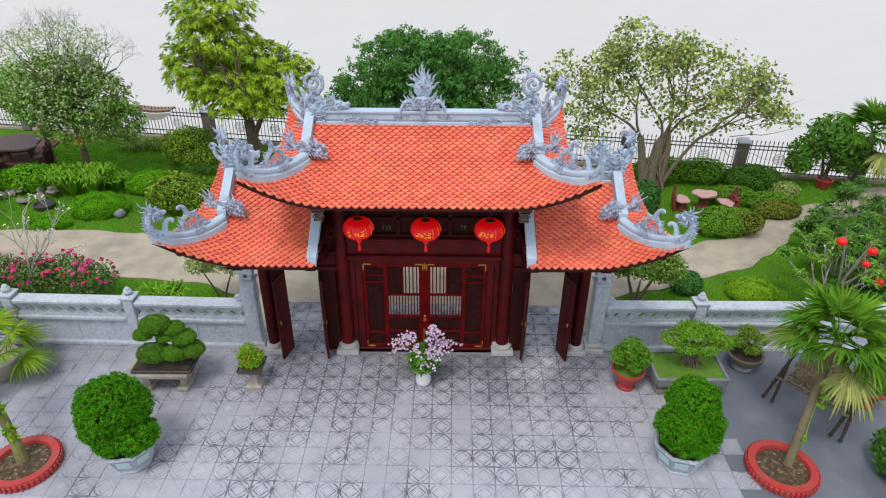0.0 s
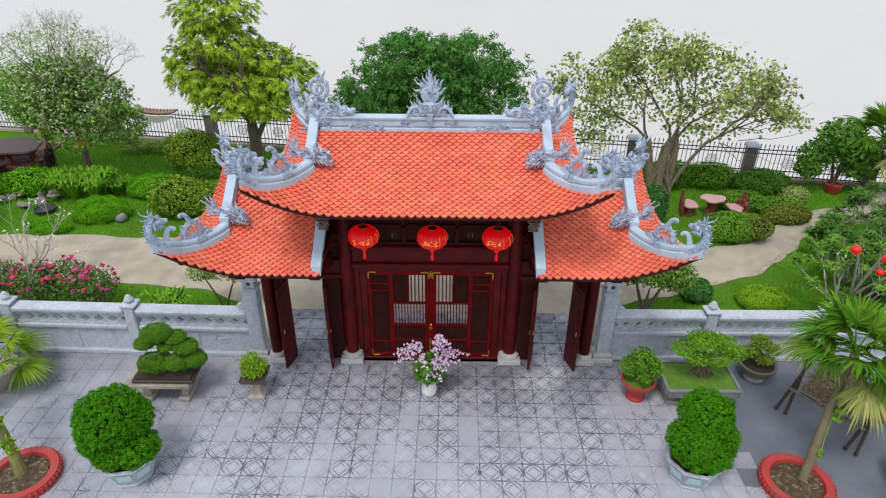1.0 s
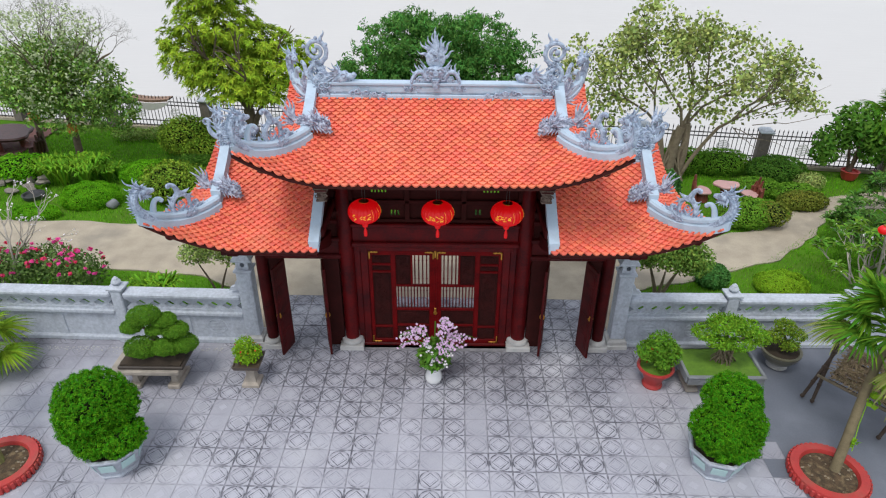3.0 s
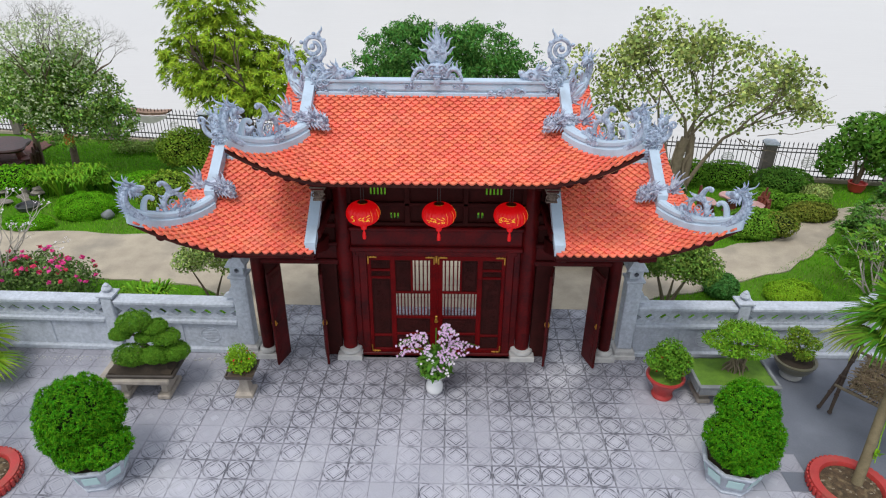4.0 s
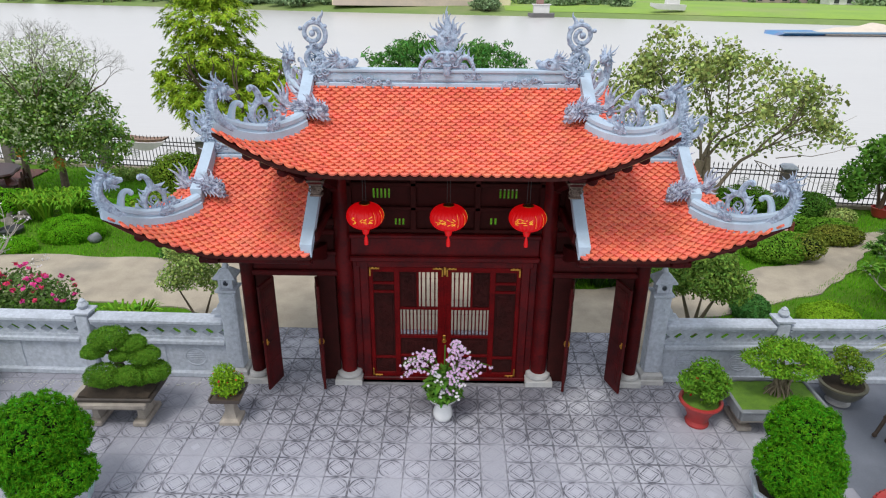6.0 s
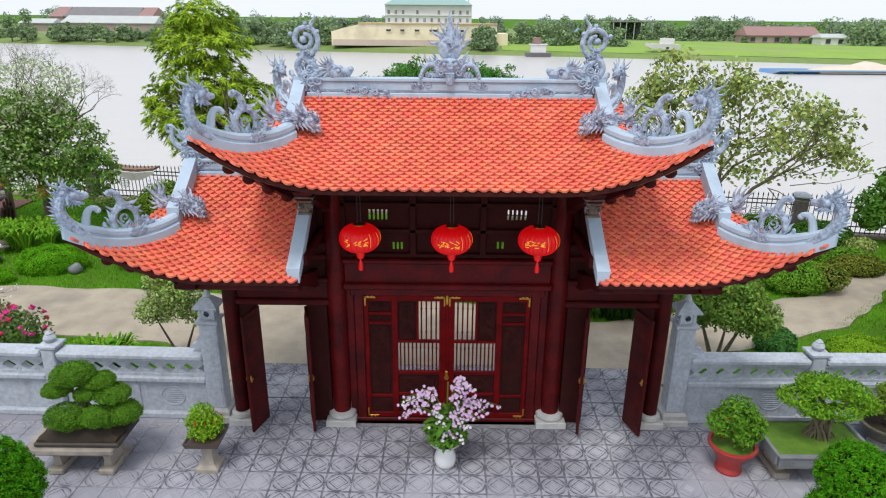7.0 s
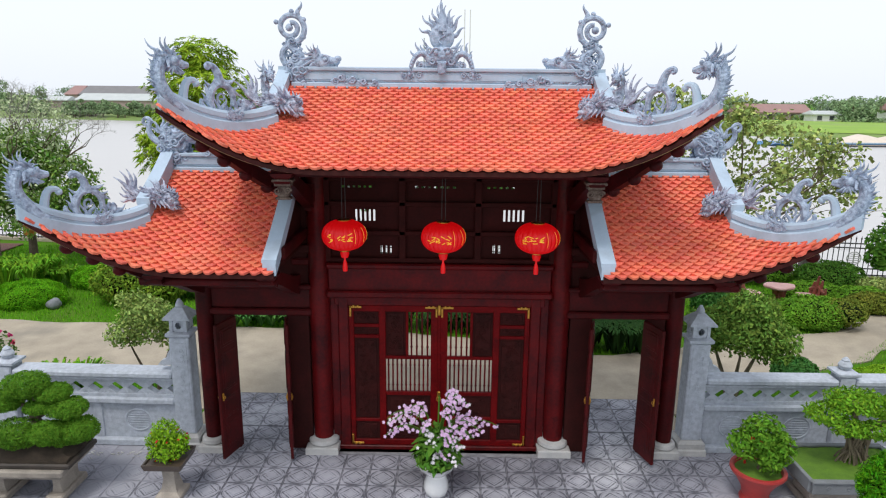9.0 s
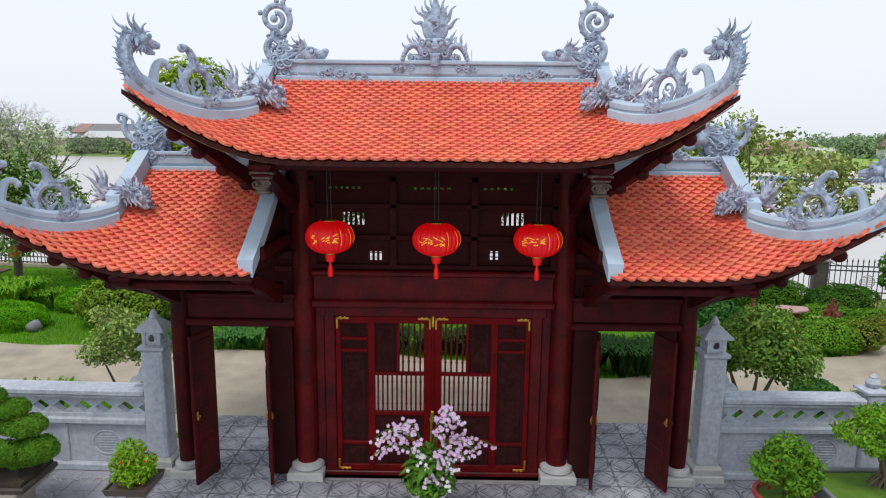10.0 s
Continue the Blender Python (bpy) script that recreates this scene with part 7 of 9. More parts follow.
def rosettes(seed, centres, normals, n, l, w, droop=0.33):
    """Whorls of long leaves round shoot tips."""
    rng = np.random.default_rng(seed)
    vs, m = [], 0
    for c, d in zip(centres, normals):
        c, d = np.array(c), np.array(d) / np.linalg.norm(d)
        a0 = rng.uniform(0, 6.28)
        e1 = np.cross(d, (0.3, 0.5, 0.8))
        e1 /= np.linalg.norm(e1)
        e2 = np.cross(d, e1)
        for k in range(n):
            a = a0 + 2 * math.pi * k / n + rng.uniform(-0.3, 0.3)
            up = rng.uniform(0.0, 0.9)
            o = e1 * math.cos(a) + e2 * math.sin(a)
            q = o + d * up
            q /= np.linalg.norm(q)
            sd = np.cross(q, d)
            sd /= np.linalg.norm(sd) + 1e-9
            ll = l * rng.uniform(0.7, 1.2)
            vs += [c, c + q * ll * 0.5 + sd * w / 2, c + q * ll - np.array([0, 0, droop * ll]), c + q * ll * 0.5 - sd * w / 2]
            m += 1
    return np.array(vs), np.arange(m * 4).reshape(-1, 4)


def mango_tree():
    root = thing("mango_tree", (-6.67, 10.71, 0), "tall tree with whorls of long yellow-green leaves", "tree", grow=1.01)
    rng = random.Random(2)
    s, tips = Shape(), []
    s.tube([(0, 0, 0), (0.05, 0, 0.9), (0.0, 0, 1.8)], [0.26, 0.21, 0.18], 10)
    fork = Vector((0, 0, 1.8))
    limb(s, (0, 0, 1.0), (0.85, -0.1, 2.6), 0.12, 0.06)
    branching(s, rng, Vector((0.85, -0.1, 2.6)), Vector((0.5, 0, 1)), 0.8, 0.06, 2, tips)
    for d in ((-0.2, 0, 1), (-0.5, -0.3, 1.0), (0.6, 0.3, 0.8), (-0.3, 0.6, 1.0), (0.2, -0.6, 1.0)):
        branching(s, rng, fork, Vector(d), 1.15, 0.10, 3, tips, 0.55)
    part("trunk", s, BARK, root, "dark forked trunk")
    blobs = [(-0.4, 0, 3.3, 1.9, 1.5, 0.8), (1.2, 0, 3.3, 1.3, 1.2, 0.75), (-1.5, 0, 3.5, 1.2, 1.1, 0.8), (-0.7, 0, 4.6, 1.5, 1.3, 0.7), (0.5, 0.2, 4.1, 1.2, 1.1, 0.6), (-0.7, 0, 5.6, 1.55, 1.2, 0.8), (-0.6, 0, 6.4, 1.0, 0.9, 0.55), (1.9, 0.0, 3.7, 0.6, 0.7, 0.5), (-0.3, -0.6, 2.7, 1.5, 0.9, 0.5), (0.8, -0.5, 2.6, 1.1, 0.8, 0.45), (-2.2, 0, 4.1, 0.5, 0.5, 0.4)]
    nr = np.random.default_rng(4)
    c, d = blob_points(nr, blobs, 2900, 0.5)
    v, f = rosettes(5, c, d * 0.7 + np.array([0, 0, 0.9]), 12, 0.20, 0.05, 0.30)
    part("crown", leaf_mesh("crown", LEAF_YELLOW, (v, f)), LEAF_YELLOW, root, "yellow-green leaf whorls")


mango_tree()


def dense_tree():
    root = thing("shade_tree", (-0.17, 9.11, 0), "dense dark green shade tree behind the gate", "tree", grow=0.97)
    rng = random.Random(6)
    s, tips = Shape(), []
    s.tube([(0, 0, 0), (0.05, 0, 1.0), (0, 0, 2.0)], [0.24, 0.20, 0.17], 10)
    for d in ((-0.8, 0, 0.9), (0.8, 0, 0.9), (0, 0.3, 1), (0.2, -0.6, 0.8), (-0.3, -0.4, 1)):
        branching(s, rng, Vector((0, 0, 2.0)), Vector(d), 1.2, 0.10, 2, tips, 0.5)
    part("trunk", s, BARK, root)
    blobs = [(-1.0, 0, 4.5, 1.25, 1.2, 1.0), (1.35, 0, 4.45, 1.25, 1.2, 0.9), (0.1, 0, 4.2, 1.2, 1.2, 0.8), (-1.9, 0, 3.6, 1.2, 1.1, 0.9), (2.0, 0, 3.6, 1.3, 1.1, 0.9), (0, -0.3, 3.4, 1.8, 1.3, 1.0), (-0.7, 0.1, 4.9, 0.9, 0.7, 0.5), (1.2, 0.1, 4.85, 1.0, 0.7, 0.45), (0.3, 0.1, 4.65, 0.7, 0.7, 0.45), (-2.6, 0, 3.0, 0.7, 0.7, 0.6), (2.8, 0, 3.1, 0.7, 0.7, 0.6)]
    nr = np.random.default_rng(14)
    c, d = blob_points(nr, blobs, 340, 0.8)
    c = np.array(c)
    boughs = np.repeat(c, 10, axis=0) + nr.normal(0, 1, (len(c) * 10, 3)) * (0.20, 0.20, 0.11)
    inner, d = blob_points(nr, [(-0.9, 0, 3.9, 1.2, 0.9, 0.9), (1.2, 0, 3.9, 1.3, 0.9, 0.9), (0, 0, 3.2, 2.0, 0.9, 0.9), (0.2, 0, 4.2, 0.8, 0.8, 0.6)], 420, 0.3)
    v, f = leaf_clumps(15, np.concatenate((boughs, np.array(inner))), 0.17, 14, 0.14, 0.045, 0.8)
    part("crown", leaf_mesh("crown", LEAF_SHADE, (v, f)), LEAF_SHADE, root, "dense drooping dark green leaves")


dense_tree()


def open_tree():
    root = thing("bodhi_tree", (7.74, 9.16, 0), "spreading open-crowned tree with round sage-green leaves", "tree", grow=0.98)
    rng = random.Random(9)
    s, tips = Shape(), []
    for a, b, c, r in (((0, 0, 0), (-0.12, 0, 0.8), (0.10, -0.05, 1.9), 0.20), ((0.22, 0.05, 0), (0.42, 0, 0.9), (0.30, 0.02, 2.0), 0.16), ((-0.25, 0, 0), (-0.35, 0.05, 0.7), (-0.62, 0.1, 1.9), 0.17), ((0.35, 0, 0), (0.6, -0.1, 0.9), (1.3, -0.1, 1.9), 0.075)):
        s.tube(bez(a, b, tuple((x + y) / 2 for x, y in zip(b, c)), c, 8), taper(9, r, r * 0.7), 9)
    for k in range(14):     # strangling aerial roots
        a = rng.uniform(0, 6.28)
        s.tube(bez((0.1 + rng.uniform(-0.3, 0.3), rng.uniform(-0.1, 0.1), rng.uniform(1.0, 1.8)), (rng.uniform(-0.3, 0.3), -0.1, 0.9), (0.35 * math.cos(a), 0.3 * math.sin(a), 0.5), (0.5 * math.cos(a), 0.4 * math.sin(a), 0), 7), 0.035, 5)
    for p, d, l in (((0.10, -0.05, 1.9), (-0.5, 0, 1), 1.5), ((0.10, -0.05, 1.9), (0.4, -0.2, 1), 1.5), ((0.30, 0.02, 2.0), (0.9, 0.1, 0.8), 1.5), ((0.30, 0.02, 2.0), (0.1, 0.4, 1), 1.4), ((-0.62, 0.1, 1.9), (-0.9, 0, 0.7), 1.4), ((-0.62, 0.1, 1.9), (-0.4, -0.3, 1.1), 1.4), ((1.3, -0.1, 1.9), (1, 0, 0.6), 1.1), ((1.3, -0.1, 1.9), (0.8, -0.2, 0.9), 1.2)):
        branching(s, rng, Vector(p), Vector(d), l * 0.86, 0.052, 4, tips, 0.72, 0.0)
    for a, b in (((2.4, -0.1, 2.0), (5.2, -0.3, 2.6)), ((2.4, -0.1, 2.3), (4.7, 0.1, 3.3)), ((2.2, 0.1, 2.4), (4.6, 0.2, 2.4)), ((2.0, 0, 2.6), (4.0, 0.3, 4.1)), ((1.8, -0.1, 1.9), (3.9, -0.4, 1.3)), ((1.8, 0, 1.9), (3.4, 0.1, 0.9))):
        pts = limb(s, a, b, 0.016, 0.004, 0.1, 8, 5, 0.06, rng)
        tips += [(p, 0) for p in pts[3:] if rng.random() < 0.5]
    part("trunk", s, BARK_PALE, root, "many-stemmed trunk with aerial roots")
    ends = [tuple(p) for p, k in tips if k <= 1 and p.z > 1.5]
    ends = [e for e in ends if abs(e[0]) < 4.8 and e[2] < 5.7]
    ends = [e for e in ends if rng.random() < (0.9 if e[0] < 2.2 else 0.55)]
    v, f = leaf_clumps(16, ends, 0.36, 13, 0.13, 0.105, 0.7, 1.1)
    blobs = [(-1.5, 0, 3.8, 2.1, 1.3, 1.2), (-0.9, 0, 4.9, 1.5, 1.0, 0.75), (-1.4, 0, 5.6, 0.7, 0.7, 0.4), (0.4, 0, 4.4, 1.7, 1.2, 0.9), (1.4, 0, 4.7, 0.9, 0.8, 0.6), (1.9, 0, 3.5, 1.6, 1.1, 0.9), (-2.7, 0, 3.6, 1.0, 0.9, 0.8),
             (-2.2, 0, 2.9, 1.2, 1.0, 1.0), (0.6, 0, 3.2, 2.0, 1.2, 0.9), (-2.6, 0, 2.2, 1.0, 0.9, 0.7), (1.2, 0, 2.4, 1.6, 0.9, 0.5), (3.2, 0, 3.0, 1.0, 0.8, 0.6), (4.2, 0, 2.7, 0.7, 0.5, 0.4)]
    v2, f2 = foliage(17, blobs, 4300, 0.13, 0.105, 0.05, 0.6, 1.1)
    part("crown", leaf_mesh("crown", LEAF_SAGE, (v, f), (v2, f2)), LEAF_SAGE, root, "sparse round sage-green leaves")


open_tree()


LEAF_PALE = leaf("pale_young_leaves", (0.52, 0.58, 0.36), (0.40, 0.48, 0.26), spread=0.2)


def twig_tree():
    root = thing("bare_topped_tree", (-12.65, 10.1, 0), "leafy tree whose upper twigs are bare and grey", "tree", grow=1.045)
    rng = random.Random(12)
    s, tips = Shape(), []
    s.tube([(0, 0, 0), (0.04, 0, 0.9), (0, 0, 1.7)], [0.13, 0.11, 0.10], 9)
    twigs = Shape()
    for d in ((-0.6, 0, 1), (0.6, 0.1, 1), (0, 0.4, 1.1), (0.1, -0.5, 1), (-0.2, 0.1, 1.3), (0.3, -0.1, 1.2)):
        branching(s, rng, Vector((0, 0, 1.6)), Vector(d), 1.25, 0.06, 2, tips, 0.5)
    t2 = []
    for p, k in list(tips):
        if k == 0 and p.z > 2.9:
            branching(twigs, rng, p, Vector((p.x * 0.5 + rng.uniform(-0.9, 0.9), rng.uniform(-0.6, 0.6), 0.85)), 0.40, 0.011, 4, t2, 1.15, 0, (2, 3))
    part("trunk", s, BARK, root)
    part("bare_crown", twigs, mat("grey_twigs", (0.26, 0.24, 0.21), (0.16, 0.15, 0.13), rough=0.9), root, "bare grey upper twigs")
    nr = np.random.default_rng(22)
    c, d = blob_points(nr, [(-0.6, 0, 2.8, 1.5, 1.3, 1.1), (0.8, 0, 2.6, 1.4, 1.2, 1.1), (0.1, 0, 3.4, 1.2, 1.1, 0.8), (1.5, 0, 1.9, 0.8, 0.8, 0.8), (-1.2, 0, 2.4, 0.9, 0.8, 0.7), (0.2, -0.2, 1.75, 1.2, 0.9, 0.7)], 1150, 0.55)
    v, f = leaf_clumps(23, c, 0.24, 14, 0.13, 0.06, 0.4)
    c, d = blob_points(nr, [(0, 0, 3.6, 1.5, 1.2, 0.8)], 150, 0.3)
    v2, f2 = leaf_clumps(24, c, 0.2, 8, 0.10, 0.045, 0.3)
    c, d = blob_points(nr, [(0.1, 0, 2.9, 1.7, 1.4, 1.6), (0, 0, 4.2, 1.7, 1.3, 0.9)], 900, 0.6)
    v3, f3 = leaf_clumps(26, c, 0.22, 5, 0.10, 0.06, 0.3)
    tagged(part("young_foliage", leaf_mesh("young_foliage", LEAF_PALE, (v3, f3)), LEAF_PALE, root, "pale young leaves"), kind="stuff")
    part("crown", leaf_mesh("crown", LEAF_GREYGREEN, (v, f), (v2, f2)), LEAF_GREYGREEN, root, "mid green leaves flecked with pale young ones")
    part("nest_box", Shape().lathe((0.10, -0.16, 1.12), [(0.13, 0), (0.16, 0.03), (0.16, 0.28), (0.13, 0.31)], 14), mat("orange_box", (0.72, 0.27, 0.05), (0.55, 0.18, 0.035), rough=0.6), root, "orange tub hung on the trunk")


LEAF_GREYGREEN = leaf("grey_green_leaves", (0.28, 0.43, 0.10), (0.13, 0.26, 0.045), spread=0.6)
twig_tree()
second = thing("garden_tree", (-14.52, 11.11, 0), "small leafy tree with an orange tub on its trunk", "tree")
part("trunk", Shape().tube([(0, 0, 0), (0.05, 0, 1.2), (0, 0, 2.4)], [0.12, 0.10, 0.06], 8), BARK, second)
leafy("crown", second, LEAF_GREYGREEN, 25, [(-0.4, 0, 2.9, 1.3, 1.1, 1.0), (0.5, 0.2, 2.4, 1.0, 1.0, 0.8)], 4200, 0.15, 0.07, 0.35)
part("nest_box", Shape().lathe((0.10, -0.16, 1.25), [(0.13, 0), (0.16, 0.03), (0.16, 0.28), (0.13, 0.31)], 14), mat("orange_tub", (0.72, 0.27, 0.05), (0.55, 0.18, 0.035), rough=0.6), second, "orange tub hung on the trunk")


LEAF_SHRUB = leaf("grey_green_shrub_leaves", (0.37, 0.47, 0.13), (0.18, 0.28, 0.07), spread=0.5)
LEAF_TWIST = leaf("twisted_shrub_leaves", (0.23, 0.37, 0.065), (0.11, 0.21, 0.035), spread=0.5)


def small_tree(name, at, h, blobs, n, l, w, material, seed, label, bark=BARK, stems=3, r=0.06):
    root = thing(name, at, label, "tree")
    rng = random.Random(seed)
    s = Shape()
    for k in range(stems):
        a = 2 * math.pi * k / stems + rng.uniform(-0.3, 0.3)
        s.tube(bez((0.05 * math.cos(a), 0.05 * math.sin(a), 0), (0.1 * math.cos(a), 0.1 * math.sin(a), h * 0.3), (0.3 * math.cos(a), 0.3 * math.sin(a), h * 0.6), (0.4 * math.cos(a), 0.4 * math.sin(a), h * 0.9), 8), taper(9, r, r * 0.3), 7)
    part("trunk", s, bark, root)
    leafy("crown", root, material, seed + 1, blobs, n, l, w, 0.35)
    return root


small_tree("garden_tree", (13.95, 9.42, 0.25), 1.7, [(-0.25, 0, 1.75, 0.85, 0.8, 0.6), (0.4, 0, 1.25, 0.95, 0.8, 0.6), (-0.9, 0, 1.1, 0.65, 0.6, 0.5), (-1.1, -0.1, 0.65, 0.45, 0.5, 0.35), (0.6, -0.1, 0.7, 0.7, 0.6, 0.4)], 3600, 0.20, 0.08, LEAF_MID, 33, "leafy young tree in a tub by the fence")
tub = thing("red_tub", (13.95, 9.32, 0), "round red-brown clay tub under a young tree", "tub", grow=0.82)
part("tub_body", Shape().lathe((0, 0, 0), [(0.24, 0), (0.32, 0.16), (0.34, 0.34), (0.37, 0.38), (0.31, 0.38), (0.29, 0.30)], 24), TERRACOTTA_RED, tub)
small_tree("pale_shrub_tree", (-5.25, 1.96, 0), 1.2, [(0.0, 0, 1.35, 0.62, 0.5, 0.38), (-0.4, 0, 1.15, 0.42, 0.4, 0.28), (0.45, 0, 1.15, 0.36, 0.36, 0.28), (0.1, -0.2, 1.65, 0.42, 0.34, 0.24), (-0.25, 0, 1.75, 0.36, 0.3, 0.2)], 4200, 0.075, 0.038, LEAF_SHRUB, 35, "open pale green shrub behind the wall", stems=2, r=0.035)
small_tree("pale_shrub_tree", (5.32, 1.91, 0), 1.15, [(0.0, 0, 1.40, 0.85, 0.60, 0.50), (0.6, 0, 1.15, 0.55, 0.5, 0.42), (-0.55, 0, 1.35, 0.50, 0.48, 0.42), (0.1, -0.1, 1.85, 0.52, 0.42, 0.28)], 9500, 0.085, 0.042, LEAF_TWIST, 36, "twisted pale green shrub behind the wall", BARK_PALE, 3, 0.06)


def bush(name, at, blobs, n, l, w, material, seed, label, shell=0.8, category="shrub"):
    root = thing(name, at, label, category)
    part("stem", Shape().tube([(0, 0, 0), (0.02, 0, 0.15), (0, 0, 0.3)], 0.03, 6), BARK, root)
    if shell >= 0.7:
        shade_core(root, blobs, 0.74)
    leafy("foliage", root, material, seed, blobs, n, l, w, shell, 0.0, 0.7)
    return root


LEAF_RUST = leaf("rusty_leaves", (0.22, 0.225, 0.035), (0.12, 0.20, 0.03), spread=0.45)
# clipped mounds and shrubs of the western lawn
bush("clipped_mound", (-10.75, 6.95, 0), [(0, 0, 0.18, 0.90, 0.66, 0.44)], 26000, 0.046, 0.021, LEAF_BRIGHT, 101, "low clipped bright green mound on the lawn", 0.92)
bush("clipped_mound", (-11.95, 5.98, 0), [(0, 0, 0.10, 0.72, 0.40, 0.24)], 12000, 0.046, 0.021, LEAF_BRIGHT, 102, "flat clipped green mound beside the path", 0.92)
bush("clipped_mound", (-9.75, 8.75, 0), [(0, 0, 0.22, 0.90, 0.68, 0.38)], 19000, 0.046, 0.021, LEAF_BRIGHT, 103, "low clipped green mound on the lawn", 0.92)
bush("flowering_shrub", (-9.14, 11.09, 0), [(0, 0, 0.65, 1.05, 0.85, 0.75), (0.4, -0.2, 0.35, 0.95, 0.7, 0.45)], 9000, 0.095, 0.048, LEAF_OLIVE, 104, "rounded olive green shrub with pale blossoms", 0.8)
bush("flowering_shrub", (-8.02, 7.29, 0), [(-0.2, 0, 0.55, 1.05, 0.80, 0.65), (0.5, 0, 0.45, 0.7, 0.7, 0.5)], 7500, 0.10, 0.05, LEAF_OLIVE, 105, "rounded olive green shrub with red buds", 0.8)
bush("border_grass", (-8.65, 10.12, 0), [(0, 0, 0.12, 1.1, 0.35, 0.22)], 2200, 0.22, 0.018, LEAF_MID, 106, "dark grassy edging under a shrub", 0.4)
bush("low_shrub", (-11.4, 12.53, 0), [(-0.5, 0, 0.20, 0.8, 0.45, 0.26), (0.6, 0, 0.24, 0.7, 0.4, 0.30)], 1500, 0.13, 0.04, LEAF_SHRUB, 107, "low green shrubs along the iron fence", 0.3)
bush("low_shrub", (-6.45, 7.96, 0), [(0, 0, 0.35, 0.8, 0.7, 0.42)], 3500, 0.10, 0.05, LEAF_MID, 108, "low green shrub beside the gate", 0.8)
bush("dark_groundcover", (-6.81, 5.74, 0), [(0, 0, 0.10, 1.0, 0.5, 0.20)], 2600, 0.12, 0.03, LEAF_DARK, 109, "dark grassy groundcover beside the path", 0.4)


LEAF_LILY = leaf("lily_leaves", (0.19, 0.39, 0.025), (0.09, 0.23, 0.016), spread=0.45)


def lily_bed(at, seed, n, reach, height, area, label, material, wide=0.026):
    """Arching strap leaves in tufts."""
    root = thing("lily_clump", at, label, "perennials")
    rng = np.random.default_rng(seed)
    vs, fs = [], []
    for t in range(n):
        cx, cy = rng.uniform(-area[0], area[0]), rng.uniform(-area[1], area[1])
        for k in range(16):
            a = rng.uniform(0, 6.28)
            l = reach * rng.uniform(0.6, 1.1)
            d = np.array([math.cos(a), math.sin(a), 0])
            sd = np.array([-d[1], d[0], 0])
            o = len(vs)
            for q, w in ((0, 0.5), (0.4, 1.0), (0.75, 0.75), (1.0, 0.08)):
                p = np.array([cx, cy, 0]) + d * l * q + np.array([0, 0, height * (1.75 * q - 1.15 * q * q)])
                vs += [p + sd * wide * w, p - sd * wide * w]
            fs += [(o, o + 1, o + 3, o + 2), (o + 2, o + 3, o + 5, o + 4), (o + 4, o + 5, o + 7, o + 6)]
    part("leaves", leaf_mesh("leaves", material, (np.array(vs), np.array(fs))), material, root)


lily_bed((-12.25, 8.35, 0), 1, 24, 0.55, 1.15, (1.1, 0.6), "bed of arching bright green lily leaves", LEAF_LILY, 0.032)
lily_bed((-11.1, 8.57, 0), 2, 11, 0.45, 0.75, (0.5, 0.35), "clump of arching green lily leaves", LEAF_LILY, 0.030)
lily_bed((-6.56, 1.54, 0), 3, 10, 0.50, 1.0, (0.30, 0.2), "clump of arching bright green ferns", LEAF_LILY, 0.026)
lily_bed((3.86, 4.34, 0), 4, 60, 0.50, 0.95, (1.1, 0.35), "clump of tall arching green leaves in painted shade", LEAF_BED_SHADED)
lily_bed((0.13, 5.45, 0), 6, 50, 0.45, 0.7, (1.6, 0.35), "low bed of arching green leaves in painted shade beside the path", LEAF_BED_SHADED)
lily_bed((-3.57, 5.81, 0), 5, 40, 0.45, 0.55, (1.4, 0.5), "clump of arching green leaves", LEAF_DARK)
rock = Shape().ball((0, 0, 0.09), (0.18, 0.15, 0.15), 18, 12)
rock.v = [(x * (1 + 0.22 * math.sin(9 * y + 6 * z) + 0.06 * math.sin(31 * z)), y * (1 + 0.12 * math.sin(17 * x + 11 * z)), z * (1 + 0.16 * math.sin(13 * x + 5 * y))) for x, y, z in rock.v]
rk = solo("boulder", rock, STONE_TRAY, "rounded grey boulder on the lawn", "rock")
rk.matrix_basis = pose(-9.98, 6.62, 0)


STONE_DARK = mat("lichened_rock", (0.28, 0.25, 0.21), (0.12, 0.11, 0.095), rough=0.95, scale=5, fine=40, bump=0.8, stain=(0.12, 0.16, 0.06), stain_amount=0.6, stain_scale=3)


def rockery():
    root = thing("rockery", (-13.69, 7.79, 0), "rough grey rockery with a dark basin among the shrubs", "rockery")
    rng = random.Random(5)
    for k in range(11):
        s = Shape().ball((0, 0, 0), (rng.uniform(0.10, 0.24), rng.uniform(0.10, 0.2), rng.uniform(0.06, 0.13)), 9, 6)
        s.v = [(x * (1 + 0.45 * math.sin(17 * y + k)), y * (1 + 0.4 * math.sin(21 * z + k)), z * (1 + 0.5 * math.sin(16 * x + 2 * k))) for x, y, z in s.v]
        o = part("stone", s, STONE_DARK, root)
        o.location = (rng.uniform(-0.9, 0.9), rng.uniform(-0.3, 0.6), rng.uniform(0.06, 0.25))
    part("basin", Shape().lathe((0.95, -0.55, 0), [(0.30, 0), (0.34, 0.12), (0.29, 0.12), (0.26, 0.06)], 20), mat("dark_basin", (0.05, 0.05, 0.055), rough=0.4), root, "dark stone basin")


